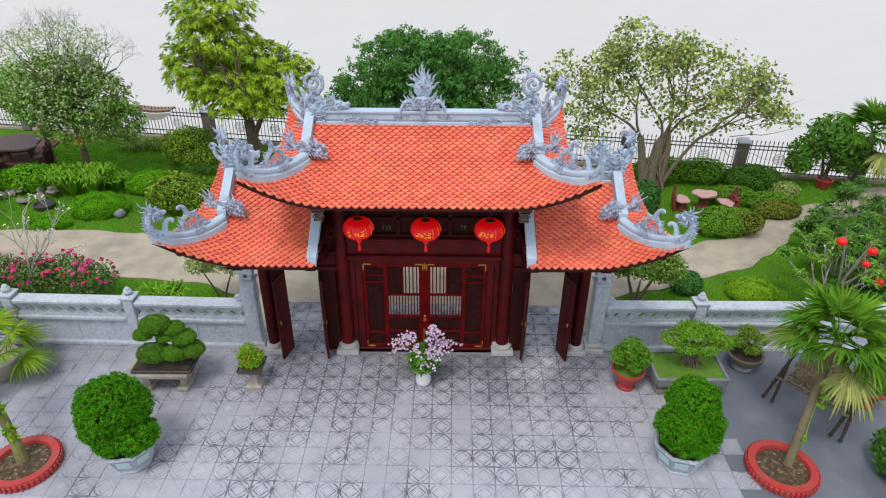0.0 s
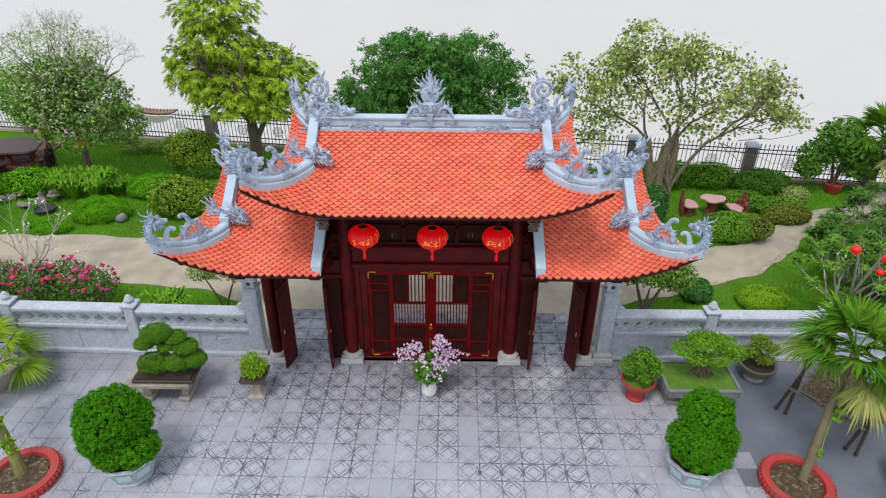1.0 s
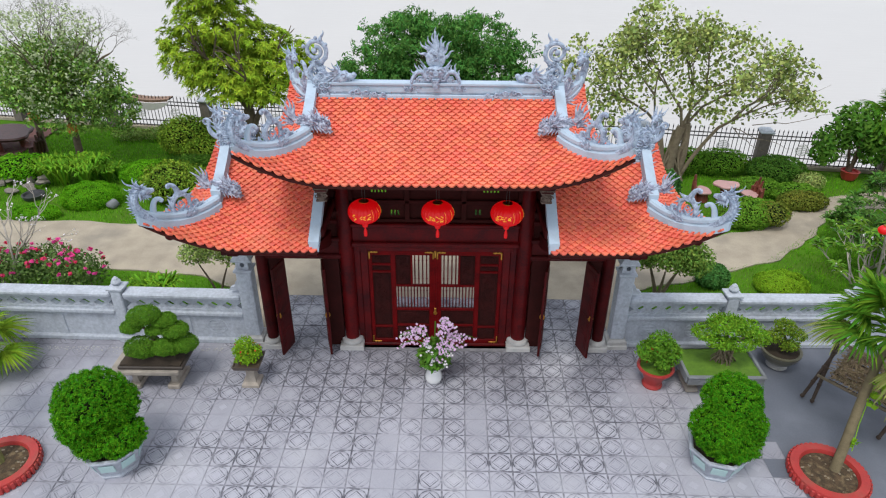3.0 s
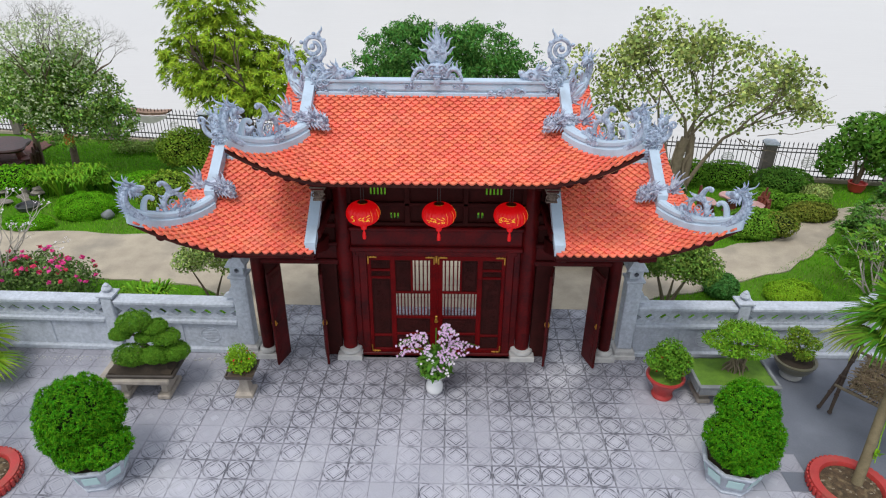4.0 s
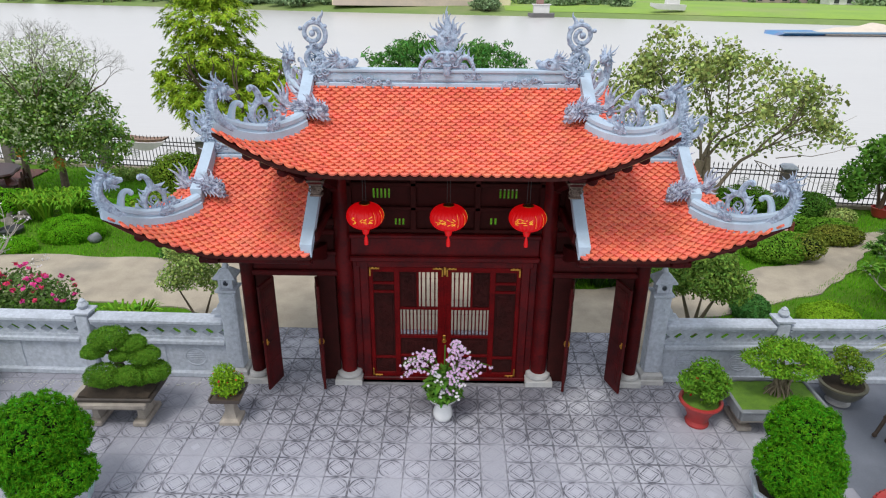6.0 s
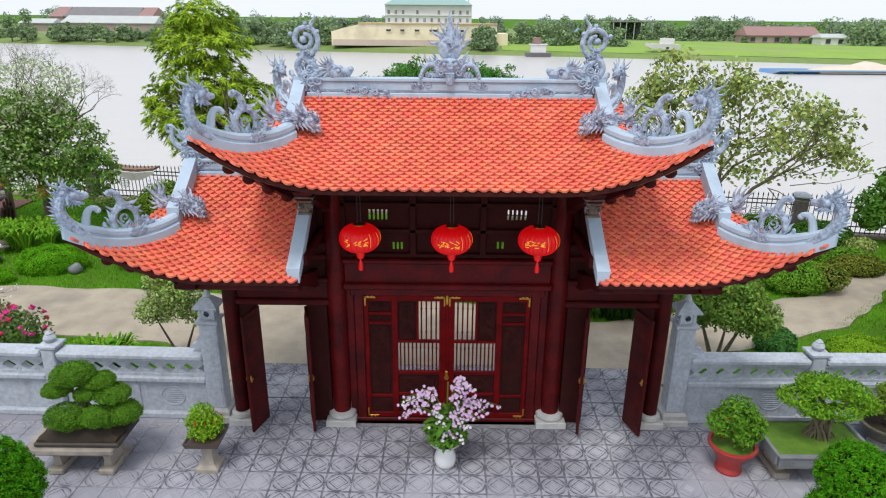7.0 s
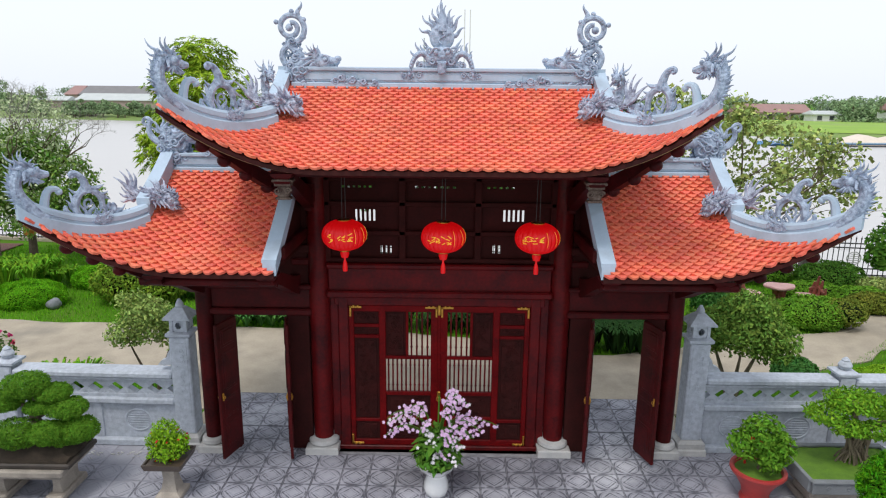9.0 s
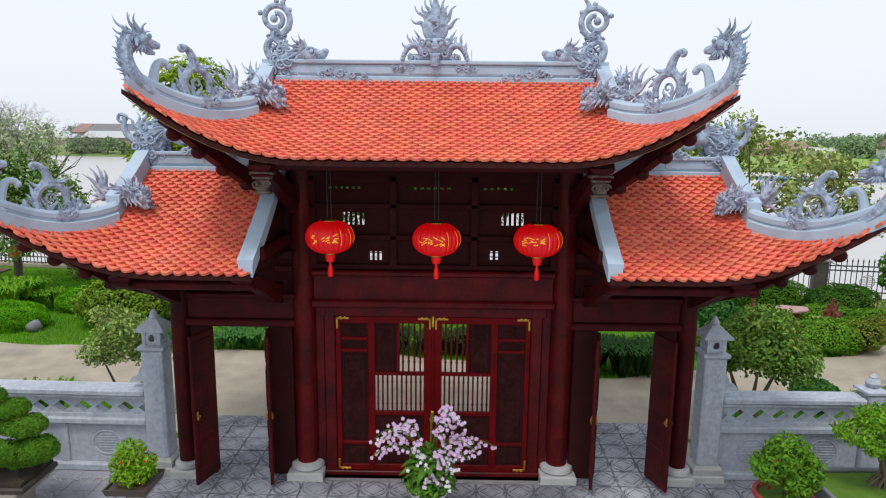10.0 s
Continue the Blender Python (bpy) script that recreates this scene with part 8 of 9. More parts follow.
rockery()
bush("low_shrub", (-13.91, 8.77, 0), [(0, 0, 0.35, 1.2, 0.7, 0.45)], 4200, 0.10, 0.04, LEAF_BRIGHT, 110, "feathery bright green shrub", 0.7)
bush("low_shrub", (-15.16, 6.47, 0), [(0, 0, 0.4, 1.3, 0.7, 0.5)], 4200, 0.10, 0.05, LEAF_MID, 111, "green shrub beside the path", 0.7)
bush("flowering_shrub", (-15.95, 8.32, 0), [(0, 0, 0.6, 1.2, 0.8, 0.7)], 9880, 0.068, 0.034, LEAF_OLIVE, 112, "olive green shrub with white blossoms", 0.7)


def rose_bed():
    root = thing("rose_bed", (-9.48, 1.95, 0), "bed of magenta and red roses behind the wall", "flower bed")
    blobs = [(x, 0.05 * math.sin(x * 5), 0.80 - 0.14 * (x > 0.8), 0.62, 0.58, 0.50) for x in (-2.6, -1.9, -1.2, -0.3, 0.4, 1.05)]
    leafy("foliage", root, LEAF_DARK2, 120, blobs, 8500, 0.085, 0.05, 0.4)
    part("canes", Shape().tube([(-2, 0, 0), (-2, 0, 0.5)], 0.02, 5).tube([(0, 0, 0), (0, 0, 0.6)], 0.02, 5).tube([(1.2, 0, 0), (1.2, 0, 0.5)], 0.02, 5), BARK, root)
    nr = np.random.default_rng(8)
    c, d = blob_points(nr, [(x, y, z + 0.08, rx, ry, rz) for x, y, z, rx, ry, rz in blobs], 240, 0.95)
    keep = d[:, 2] > -0.1
    for nm, m, sel in (("magenta_bloom", PETAL_PINK, keep & (np.arange(240) % 3 > 0)), ("red_bloom", PETAL_RED2, keep & (np.arange(240) % 3 == 0))):
        v, f = leaf_clumps(9 if m is PETAL_PINK else 10, c[sel], 0.055, 10, 0.08, 0.065, 0.0, 0.6)
        tagged(part(nm, leaf_mesh(nm, m, (v, f)), m, root, "open rose blooms"), kind="stuff")


LEAF_DARK2 = leaf("rose_leaves", (0.16, 0.25, 0.07), (0.075, 0.15, 0.04))
PETAL_RED2 = leaf("rose_red_petals", (0.80, 0.08, 0.20), (0.65, 0.05, 0.12), spread=0.2, translucent=0.3)
rose_bed()


def frangipani(at, seed, label, lantern_spots=(), leafy_tips=0.3, size=1.0):
    """Bare forking candelabra shrub with a few leaves and, on one, small red lanterns."""
    root = thing("frangipani", at, label, "shrub")
    rng = random.Random(seed)
    s, tips = Shape(), []
    for k in range(6):
        a = 2 * math.pi * k / 6 + 0.5
        branching(s, rng, Vector((0.06 * math.cos(a), 0.06 * math.sin(a), 0)), Vector((0.6 * math.cos(a), 0.6 * math.sin(a), 1)), 0.62 * size, 0.036 * size, 4, tips, 0.6, 0.0, (2, 2))
    for q in lantern_spots:
        limb(s, (0.1, 0, 0.7), (q[0] - at[0], q[1] - at[1], q[2] + 0.34), 0.035, 0.010, -0.12, 8, 6)
    part("bare_stem", s, BARK_GREY, root, "thick bare grey branches")
    ends = [tuple(p) for p, k in tips if k == 0]
    pick = [e for e in ends if rng.random() < leafy_tips]
    if pick:
        v, f = rosettes(seed, pick, [(0, 0, 1)] * len(pick), 9, 0.24, 0.07)
        part("leaves", leaf_mesh("leaves", LEAF_FRANGI, (v, f)), LEAF_FRANGI, root, "few young green leaves")
    v, f = leaf_clumps(seed + 1, ends, 0.06, 3, 0.05, 0.04)
    tagged(part("bud_scatter", leaf_mesh("buds", PETAL_WHITE, (v, f)), PETAL_WHITE, root, "small white buds"), kind="stuff")
    return root


LEAF_FRANGI = leaf("frangipani_leaves", (0.15, 0.30, 0.03), (0.08, 0.19, 0.02), spread=0.45)
BARK_GREY = mat("grey_frangipani_bark", (0.46, 0.42, 0.37), (0.28, 0.25, 0.21), rough=0.85, scale=10, fine=50, bump=0.4)
frangipani((-10.31, 1.95, 0), 5, "bare grey frangipani with thick forking branches", leafy_tips=0.03, size=1.4)
LANTERN_SPOTS = ((9.48, 1.12, 2.38, 0.115), (10.27, 1.12, 2.13, 0.11), (10.19, 1.07, 1.82, 0.09), (10.7, 1.11, 1.31, 0.10))
frangipani((10.14, 1.73, 0), 8, "frangipani hung with small red lanterns", leafy_tips=0.75, size=1.1, lantern_spots=LANTERN_SPOTS)


def small_lantern(x, y, z, r):
    root = thing("small_lantern", (x, y, z), "small round red paper lantern hung in a shrub", "lantern", "small lanterns in the shrub")
    part("body", Shape().ball((0, 0, 0), (r, r, r * 0.85), 16, 10), SILK, root)
    part("cap", Shape().lathe((0, 0, r * 0.80), [(r * 0.3, 0), (r * 0.3, 0.02), (0.004, 0.03), (0.003, 0.34)], 10), GOLD, root, "gold cap and thread")


for x, y, z, r in LANTERN_SPOTS:
    small_lantern(x, y, z, r)

def rosette_shrub(at, seed, size):
    """Loose shrub: forking stems with whorls of long leaves at their ends."""
    root = thing("garden_shrub", at, "loose dark green shrub with whorled leaves beside the path", "shrub")
    rng = random.Random(seed)
    tips = []
    for k in range(6):
        s = Shape()
        a = 2 * math.pi * k / 6 + rng.uniform(-0.3, 0.3)
        branching(s, rng, Vector((0.05 * math.cos(a), 0.05 * math.sin(a), 0)), Vector((0.8 * math.cos(a), 0.8 * math.sin(a), 1)), 0.45 * size, 0.022 * size, 3, tips, 0.7, 0.0, (2, 3))
        part("stem", s, BARK_GREY, root, "grey forking stem")
    ends = [tuple(p) for p, k in tips if k <= 1 and p.z > 0.15]
    v, f = rosettes(seed, ends, [(rng.uniform(-0.3, 0.3), rng.uniform(-0.3, 0.3), 1) for e in ends], 11, 0.22 * size ** 0.5, 0.055)
    part("foliage", leaf_mesh("foliage", LEAF_WHORL, (v, f)), LEAF_WHORL, root, "whorled dark green leaves")


LEAF_WHORL = leaf("whorled_leaves", (0.10, 0.22, 0.035), (0.05, 0.13, 0.022), spread=0.5)
# eastern lawn
bush("clipped_mound", (8.52, 2.42, 0), [(0, 0, 0.14, 0.66, 0.50, 0.29)], 18000, 0.046, 0.021, LEAF_LIME, 130, "clipped lime green mound behind the wall", 0.92)
bush("dark_shrub", (6.88, 2.67, 0), [(0, 0, 0.22, 0.42, 0.4, 0.30)], 2600, 0.10, 0.05, LEAF_DARK, 131, "rounded dark green shrub by the path", 0.85)
bush("flowering_shrub", (9.06, 6.03, 0), [(0, 0, 0.30, 0.95, 0.70, 0.42), (0.5, 0.2, 0.26, 0.6, 0.5, 0.36)], 12350, 0.068, 0.034, LEAF_MID2, 132, "rounded green shrub with reddish tips by the path", 0.85)
bush("flowering_shrub", (9.35, 5.93, 0), [(0.35, -0.1, 0.40, 0.55, 0.50, 0.32)], 1710, 0.068, 0.034, LEAF_RUST, 142, "patch of orange-red young leaves on a rounded shrub", 0.9)
bush("low_hedge", (10.78, 7.89, 0), [(-0.6, 0.2, 0.20, 0.9, 0.5, 0.32), (0.5, -0.2, 0.20, 0.8, 0.5, 0.30)], 10450, 0.068, 0.034, LEAF_MID2, 133, "wavy clipped green hedge on the lawn", 0.9, "hedge")
bush("low_hedge", (9.23, 9.84, 0), [(-0.9, 0.1, 0.35, 1.1, 0.6, 0.5), (0.5, 0, 0.35, 1.0, 0.6, 0.48)], 12350, 0.068, 0.034, LEAF_MID2, 134, "clipped green hedge under the spreading tree", 0.85, "hedge")
bush("low_hedge", (11.39, 9.29, 0), [(0, 0, 0.35, 1.0, 0.6, 0.46)], 8550, 0.068, 0.034, LEAF_MID, 135, "clipped dark green hedge by the fence", 0.88, "hedge")
bush("flowering_shrub", (11.27, 7.07, 0), [(0, 0, 0.22, 0.8, 0.45, 0.30)], 5700, 0.068, 0.034, LEAF_RUST, 136, "low shrub with orange-red young leaves", 0.8)
bush("dark_shrub", (6.85, 6.9, 0), [(0, 0, 0.60, 0.48, 0.45, 0.68)], 4200, 0.12, 0.06, LEAF_DARK, 137, "tall dark green shrub beside the gate", 0.75)
for k, (x, y, sz) in enumerate(((11.3, 3.46, 1.15), (11.91, 4.87, 1.2), (11.43, 1.82, 1.25), (12.87, 3.21, 1.5), (10.52, 1.21, 0.9), (13.35, 5.64, 1.4), (12.56, 1.4, 1.4), (14.49, 4.42, 1.6))):
    rosette_shrub((x, y, 0), 150 + k, sz)
bush("pale_shrub", (12.16, 8.47, 0), [(0, 0, 0.25, 0.5, 0.4, 0.35)], 1200, 0.13, 0.04, LEAF_SAGE, 141, "small pale green shrub on the lawn", 0.4)
fan_palm("garden_palm", (15.11, 9.36, 0), [(0, 0, 0), (0, 0, 0.9), (0.0, 0, 2.0)], 22, 0.85, 0.75, 29, "large dark fan palm by the river fence")
solo("stone_block", Shape().box((15.46, 8.39, 0.12), (1.6, 0.9, 0.24), 0.03), CONCRETE, "low concrete slab on the lawn", "slab")


# pink stone table and root-wood seats
PINK = mat("pink_stone", (0.55, 0.32, 0.30), (0.44, 0.25, 0.24), rough=0.5, scale=6, fine=40, bump=0.1)
ROOT_RED = mat("red_root_wood", (0.22, 0.05, 0.03), (0.10, 0.028, 0.018), rough=0.5, scale=6, fine=40, bump=0.4)


DARK_WOOD = mat("dark_red_wood", (0.065, 0.018, 0.016), (0.025, 0.010, 0.009), rough=0.5, scale=6, fine=40, bump=0.4)


def wavy_slab(s, z, r, thick, seed):
    rng = random.Random(seed)
    n = 26
    ph = [rng.uniform(0, 6) for _ in range(3)]
    rr = [r * (1 + 0.10 * math.sin(3 * a + ph[0]) + 0.06 * math.sin(5 * a + ph[1])) for a in [2 * math.pi * i / n for i in range(n)]]
    ring = [(rr[i] * math.cos(2 * math.pi * i / n), rr[i] * 0.75 * math.sin(2 * math.pi * i / n)) for i in range(n)]
    vs = [(x, y, z) for x, y in ring] + [(x * 1.03, y * 1.03, z - thick * 0.4) for x, y in ring] + [(x * 0.96, y * 0.96, z - thick) for x, y in ring]
    s.add(vs, [tuple(range(n))] + [(j * n + i, (j + 1) * n + i, (j + 1) * n + (i + 1) % n, j * n + (i + 1) % n) for j in range(2) for i in range(n)] + [tuple(2 * n + i for i in range(n))[::-1]])
    return s


def garden_table():
    root = thing("garden_table", (9.02, 7.55, 0), "low pink stone table with a wavy edge", "table", grow=0.9)
    part("tabletop", wavy_slab(Shape(), 0.62, 0.44, 0.08, 1), PINK, root, "wavy pink slab")
    part("stump", Shape().tube([(0, 0, 0), (0.02, 0, 0.25), (0, 0, 0.55)], [0.26, 0.16, 0.22], 10), ROOT_RED, root, "red root-wood stump")


def root_seat(x, y, turn, wooden=False):
    root = thing("root_seat", (x, y, 0), "dark red root-wood chair near the river fence" if wooden else "red root-wood chair with a pink stone seat", "chair", "seats round the stone table", turn=turn, grow=0.9)
    part("seat", wavy_slab(Shape(), 0.40, 0.34, 0.07, int(x)), DARK_WOOD if wooden else PINK, root, "" if wooden else "pink stone seat")
    part("base", Shape().tube([(0, 0, 0), (0, 0, 0.34)], [0.24, 0.18], 10), DARK_WOOD if wooden else ROOT_RED, root)
    s = Shape()
    for k, (dx, h) in enumerate(((-0.22, 0.75), (-0.08, 0.95), (0.07, 0.85), (0.22, 0.65))):
        s.tube([(dx, 0.24, 0.0), (dx * 1.1, 0.30, h * 0.5), (dx * 0.9 + 0.03, 0.34, h)], [0.08, 0.07, 0.035], 7)
    s.tube([(-0.26, 0.28, 0.5), (0, 0.33, 0.62), (0.26, 0.28, 0.5)], [0.06, 0.07, 0.05], 7)
    part("backrest", s, DARK_WOOD if wooden else ROOT_RED, root, "twisted root-wood backrest")


garden_table()
root_seat(8.31, 7.52, 75)
root_seat(9.68, 7.3, -75)
root_seat(-16.0, 10.3, 160, True)
root_seat(-14.75, 10.9, -100, True)
wt2 = thing("wooden_table", (-16.1, 11.35, 0), "big dark red root-wood table near the river fence", "table")
part("tabletop", wavy_slab(Shape(), 0.66, 1.15, 0.14, 5), DARK_WOOD, wt2, "thick wavy wooden slab")
for dx, dy in ((-0.6, 0.2), (0.55, 0.2), (0.0, -0.35)):
    part("leg", Shape().tube([(dx * 1.2, dy * 1.2, 0), (dx, dy, 0.3), (dx * 1.05, dy, 0.56)], [0.20, 0.12, 0.17], 9), ROOT_RED, wt2, "gnarled red root leg")
solo("terrace_slab", Shape().box((-17.6, 11.9, 0.015), (4.6, 3.4, 0.05), 0.01), mat("dark_red_brick_paving", (0.16, 0.06, 0.05), (0.07, 0.035, 0.03), rough=0.85, scale=4, fine=30, bump=0.3), "dark red paved terrace by the fence", "terrace")


# ---- river fence ----
def river_fence():
    """Square posts with caps, and iron panels of rails, bars and round medallions."""
    xs = [-21.53 + 4.11 * k for k in range(11)]
    for k, x in enumerate(xs):
        y = fence_y(x)
        p = thing("fence_post", (x, y, 0), "square grey-brown brick fence post with a flat cap", "fence post", "river fence posts", turn=-8.2)
        part("shaft", Shape().box((0, 0, 0.62), (0.36, 0.36, 1.24), 0.012), POST_BRICK, p, "rough brick shaft")
        part("cap", Shape().box((0, 0, 1.27), (0.48, 0.48, 0.07), 0.02).lathe((0, 0, 1.30), [(0.22, 0), (0.16, 0.07), (0.05, 0.10)], square=True), STONE, p, "grey stone cap")
    for k in range(len(xs) - 1):
        a, b = Vector((xs[k] + 0.20, fence_y(xs[k] + 0.20), 0)), Vector((xs[k + 1] - 0.20, fence_y(xs[k + 1] - 0.20), 0))
        w, ang = (b - a).length, math.atan2(b.y - a.y, b.x - a.x)
        root = thing("iron_fence", (a.x, a.y, 0), "black iron fence panel with spear bars and round medallion", "fence", "river fence panels", turn=math.degrees(ang))
        for z in (0.14, 0.34, 0.98, 1.12):
            part("rail", Shape().box((w / 2, 0, z), (w, 0.035, 0.035), 0.004), IRON, root)
        n = int(w / 0.145)
        bars = BAR_MESH
        for i in range(n):
            ob = new("bar", bars)
            ob.parent = root
            ob.location = (w * (i + 0.5) / n, 0, 0)
        for q in (0.30, 0.70):
            m = Shape().tube(spiral((w * q, -0.025, 0.66), 0.20, 0.20, 0, 1, (1, 0, 0), (0, 0, 1), 24), 0.016, 5)
            for r in range(-2, 3):
                l = math.sqrt(0.17 ** 2 - (r * 0.065) ** 2)
                m.box((w * q, -0.025, 0.66 + r * 0.065), (2 * l, 0.02, 0.022))
            m.box((w * q, -0.025, 0.66), (0.022, 0.02, 0.34))
            part("medallion", m, PALE_IRON, root, "round pale painted longevity medallion")
        part("kerb", Shape().box((w / 2, 0, 0.03), (w, 0.22, 0.12), 0.01), CONCRETE, root, "concrete kerb")


PALE_IRON = mat("pale_painted_iron", (0.62, 0.61, 0.60), (0.48, 0.47, 0.46), rough=0.5, scale=10, fine=60, bump=0.1)
POST_BRICK = mat("grey_brown_brick", (0.20, 0.17, 0.15), (0.11, 0.095, 0.085), rough=0.9, scale=9, fine=50, bump=0.6)
BAR_MESH = Shape().box((0, 0, 0.64), (0.020, 0.020, 1.20)).lathe((0, 0, 1.24), [(0.018, 0), (0.024, 0.03), (0.002, 0.12)], 4).mesh("bar", IRON)
river_fence()


def draped_cloth():
    """Speckled brown sheet with a white edge slung over the fence."""
    x0 = -11.5
    y = fence_y(x0) - 0.10
    root = thing("draped_sheet", (x0, y, 0), "speckled brown sheet with a white border slung on the fence", "sheet", turn=-8.2)
    def hung(top, low, front, depth):
        """A sagging sheet: upper and lower edge by height, front face and back face."""
        s = Shape()
        n = 20
        ring = []
        for i in range(n + 1):
            k = math.sin(math.pi * i / n)
            x, fold = -0.85 + 1.7 * i / n, 0.012 * math.sin(i * 1.9)
            a, b = top - 0.06 * k, top - 0.06 * k - 0.03 - (top - low) * k ** 0.8
            ring.append([(x, front + fold, b), (x, front - 0.05 * k + fold, a), (x, front + depth, a + 0.02), (x, front + depth, b)])
        vs = [p for q in ring for p in q]
        fs = [(4 * i + c, 4 * i + 4 + c, 4 * i + 4 + (c + 1) % 4, 4 * i + (c + 1) % 4) for i in range(n) for c in range(4)]
        return s.add(vs, fs)

    part("cloth", hung(1.27, 1.06, -0.06, 0.40), mat("speckled_brown_cloth", (0.36, 0.23, 0.16), (0.14, 0.09, 0.07), rough=0.9, scale=22, fine=60, contrast=1.8), root, "speckled brown cloth")
    part("border", hung(1.16, 0.88, -0.085, 0.02), mat("white_cloth", (0.80, 0.76, 0.78), (0.68, 0.64, 0.66), rough=0.9), root, "white cloth border")


draped_cloth()


# ---- lawn blades ----
def lawn():
    """Short blades over the lawn that the path leaves free."""
    rng = np.random.default_rng(40)
    n = 120000
    x, y = rng.uniform(-16, 17, n), rng.uniform(0.45, 13.6, n)
    centre = np.interp(x, [-25, -15.55, -10.27, -6.16, -3.11, -0.12, 2.74, 5.9, 8.82, 10.66, 12.11, 15.39], [4.75, 4.53, 4.43, 4.09, 3.49, 3.32, 2.79, 3.6, 4.61, 5.86, 7.17, 7.8])
    keep = (np.abs(y - centre) > np.interp(x, [-25, -15.55, -10.27, -6.16, -3.11, -0.12, 2.74, 5.9, 8.82, 10.66, 12.11, 15.39], [1.26, 1.23, 1.23, 1.3, 1.93, 1.7, 1.07, 0.96, 0.8, 0.51, 0.45, 0.6])) & (y < 11.75 - 0.145 * x) & ((np.abs(x) > 4.5) | (y > 2.8))
    x, y = x[keep], y[keep]
    n = len(x)
    a = rng.uniform(0, 6.28, n)
    h, w = rng.uniform(0.03, 0.07, n), 0.010
    lean = rng.uniform(0, 0.05, n)
    dx, dy = np.cos(a), np.sin(a)
    v = np.stack([np.stack([x - dy * w, y + dx * w, np.full(n, -0.03)], 1), np.stack([x + dy * w, y - dx * w, np.full(n, -0.03)], 1), np.stack([x + dx * lean, y + dy * lean, h], 1)], 1)
    ob = part("lawn_grass", leaf_mesh("lawn_grass", GRASS, (v.reshape(-1, 3), np.arange(n * 3).reshape(-1, 3))), GRASS, None)
    tagged(ob, "short bright green lawn grass around the path", "grass", kind="stuff")


lawn()


# ---- far bank ----
def wood(name, seed, x0, x1, y0, y1, n, h0, h1, label, leaves_of=None):
    """A belt of distant trees: ragged leaf masses over thin trunks."""
    rng = np.random.default_rng(seed)
    sets, s = [], Shape()
    for k in range(n):
        x, h = rng.uniform(x0, x1), rng.uniform(h0, h1)
        y = rng.uniform(y0, y1) + far_shift(x)
        w = h * rng.uniform(0.35, 0.6)
        s.tube([(x, y, -1.5), (x, y, h * 0.5)], [0.2, 0.1], 5)
        blobs = [(x + rng.uniform(-0.5, 0.5) * w, y + rng.uniform(-0.4, 0.4) * w, h * rng.uniform(0.05, 0.78), w * rng.uniform(0.35, 0.7), w * 0.5, h * rng.uniform(0.14, 0.24)) for q in range(7)]
        blobs += [(x + rng.uniform(-0.9, 0.9) * w, y - 0.3 * w, h * 0.08, w * rng.uniform(0.5, 0.9), w * 0.5, h * rng.uniform(0.14, 0.26)) for q in range(3)]
        sets.append(foliage(int(seed * 100 + k), blobs, 760, 0.8, 0.5, 0.5))
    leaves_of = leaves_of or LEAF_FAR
    me = leaf_mesh(name, leaves_of, *sets)
    root = thing(name, (0, 0, 0), label, "trees", kind="stuff")
    tagged(part("crowns", me, leaves_of, root), kind="stuff")
    tagged(part("trunks", s, BARK, root), kind="stuff")


# distance haze is painted into both leaf colours, more strongly into the second
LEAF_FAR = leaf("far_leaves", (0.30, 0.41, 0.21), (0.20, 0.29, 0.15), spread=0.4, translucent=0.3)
LEAF_HAZE = leaf("haze_painted_far_leaves", (0.34, 0.42, 0.31), (0.25, 0.33, 0.24), spread=0.3, translucent=0.3)
wood("far_wood", 1, -330, -138, 162, 190, 80, 6.0, 11.0, "ragged green trees along the far bank")
wood("far_wood", 8, -134, -84, 156, 164, 34, 2.0, 4.3, "rounded green bushes along the far water's edge")
wood("far_wood", 2, -82, -29, 158, 180, 34, 4.5, 8.5, "green trees beside the factory on the far bank")
wood("far_wood", 3, 15, 46, 170, 200, 24, 3.0, 8.5, "green trees on the far bank meadow")
wood("far_wood", 10, 7, 11, 158, 161, 6, 4.5, 5.5, "dark leafy clump before the factory annex")
wood("far_wood", 4, 46, 100, 224, 246, 40, 4.0, 8.5, "green trees behind the far meadow")
wood("far_wood", 5, 112, 210, 206, 240, 60, 5.0, 9.5, "green trees round far houses")
wood("far_wood", 11, 84, 110, 214, 216, 5, 1.6, 2.6, "low bushes before the far red-roofed house")
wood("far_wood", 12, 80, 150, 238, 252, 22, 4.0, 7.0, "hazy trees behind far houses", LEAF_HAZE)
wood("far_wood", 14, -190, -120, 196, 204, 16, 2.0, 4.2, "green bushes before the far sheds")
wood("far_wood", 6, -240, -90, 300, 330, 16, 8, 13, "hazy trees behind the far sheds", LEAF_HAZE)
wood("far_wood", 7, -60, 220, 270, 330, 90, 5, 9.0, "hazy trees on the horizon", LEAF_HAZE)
FAR_GREEN = mat("far_meadow", (0.26, 0.40, 0.05), (0.17, 0.29, 0.05), rough=0.95, scale=0.08, fine=0.8, bump=0, stain=(0.30, 0.27, 0.15), stain_amount=0.6, stain_scale=0.05)
FAR_BANK = mat("far_bank_grass", (0.20, 0.28, 0.07), (0.12, 0.19, 0.05), rough=0.95, scale=0.06, fine=0.6, bump=0, stain=(0.33, 0.29, 0.18), stain_amount=0.6, stain_scale=0.04)
bank_x = [-400, -250, -200, -150, -110, -80, -45, -30, -15, 0, 15, 30, 45, 80, 110, 150, 200, 400]
bank_rows = [[(x, y + far_shift(x), z + 0.06) for x in bank_x] for y, z in FAR_LAND]
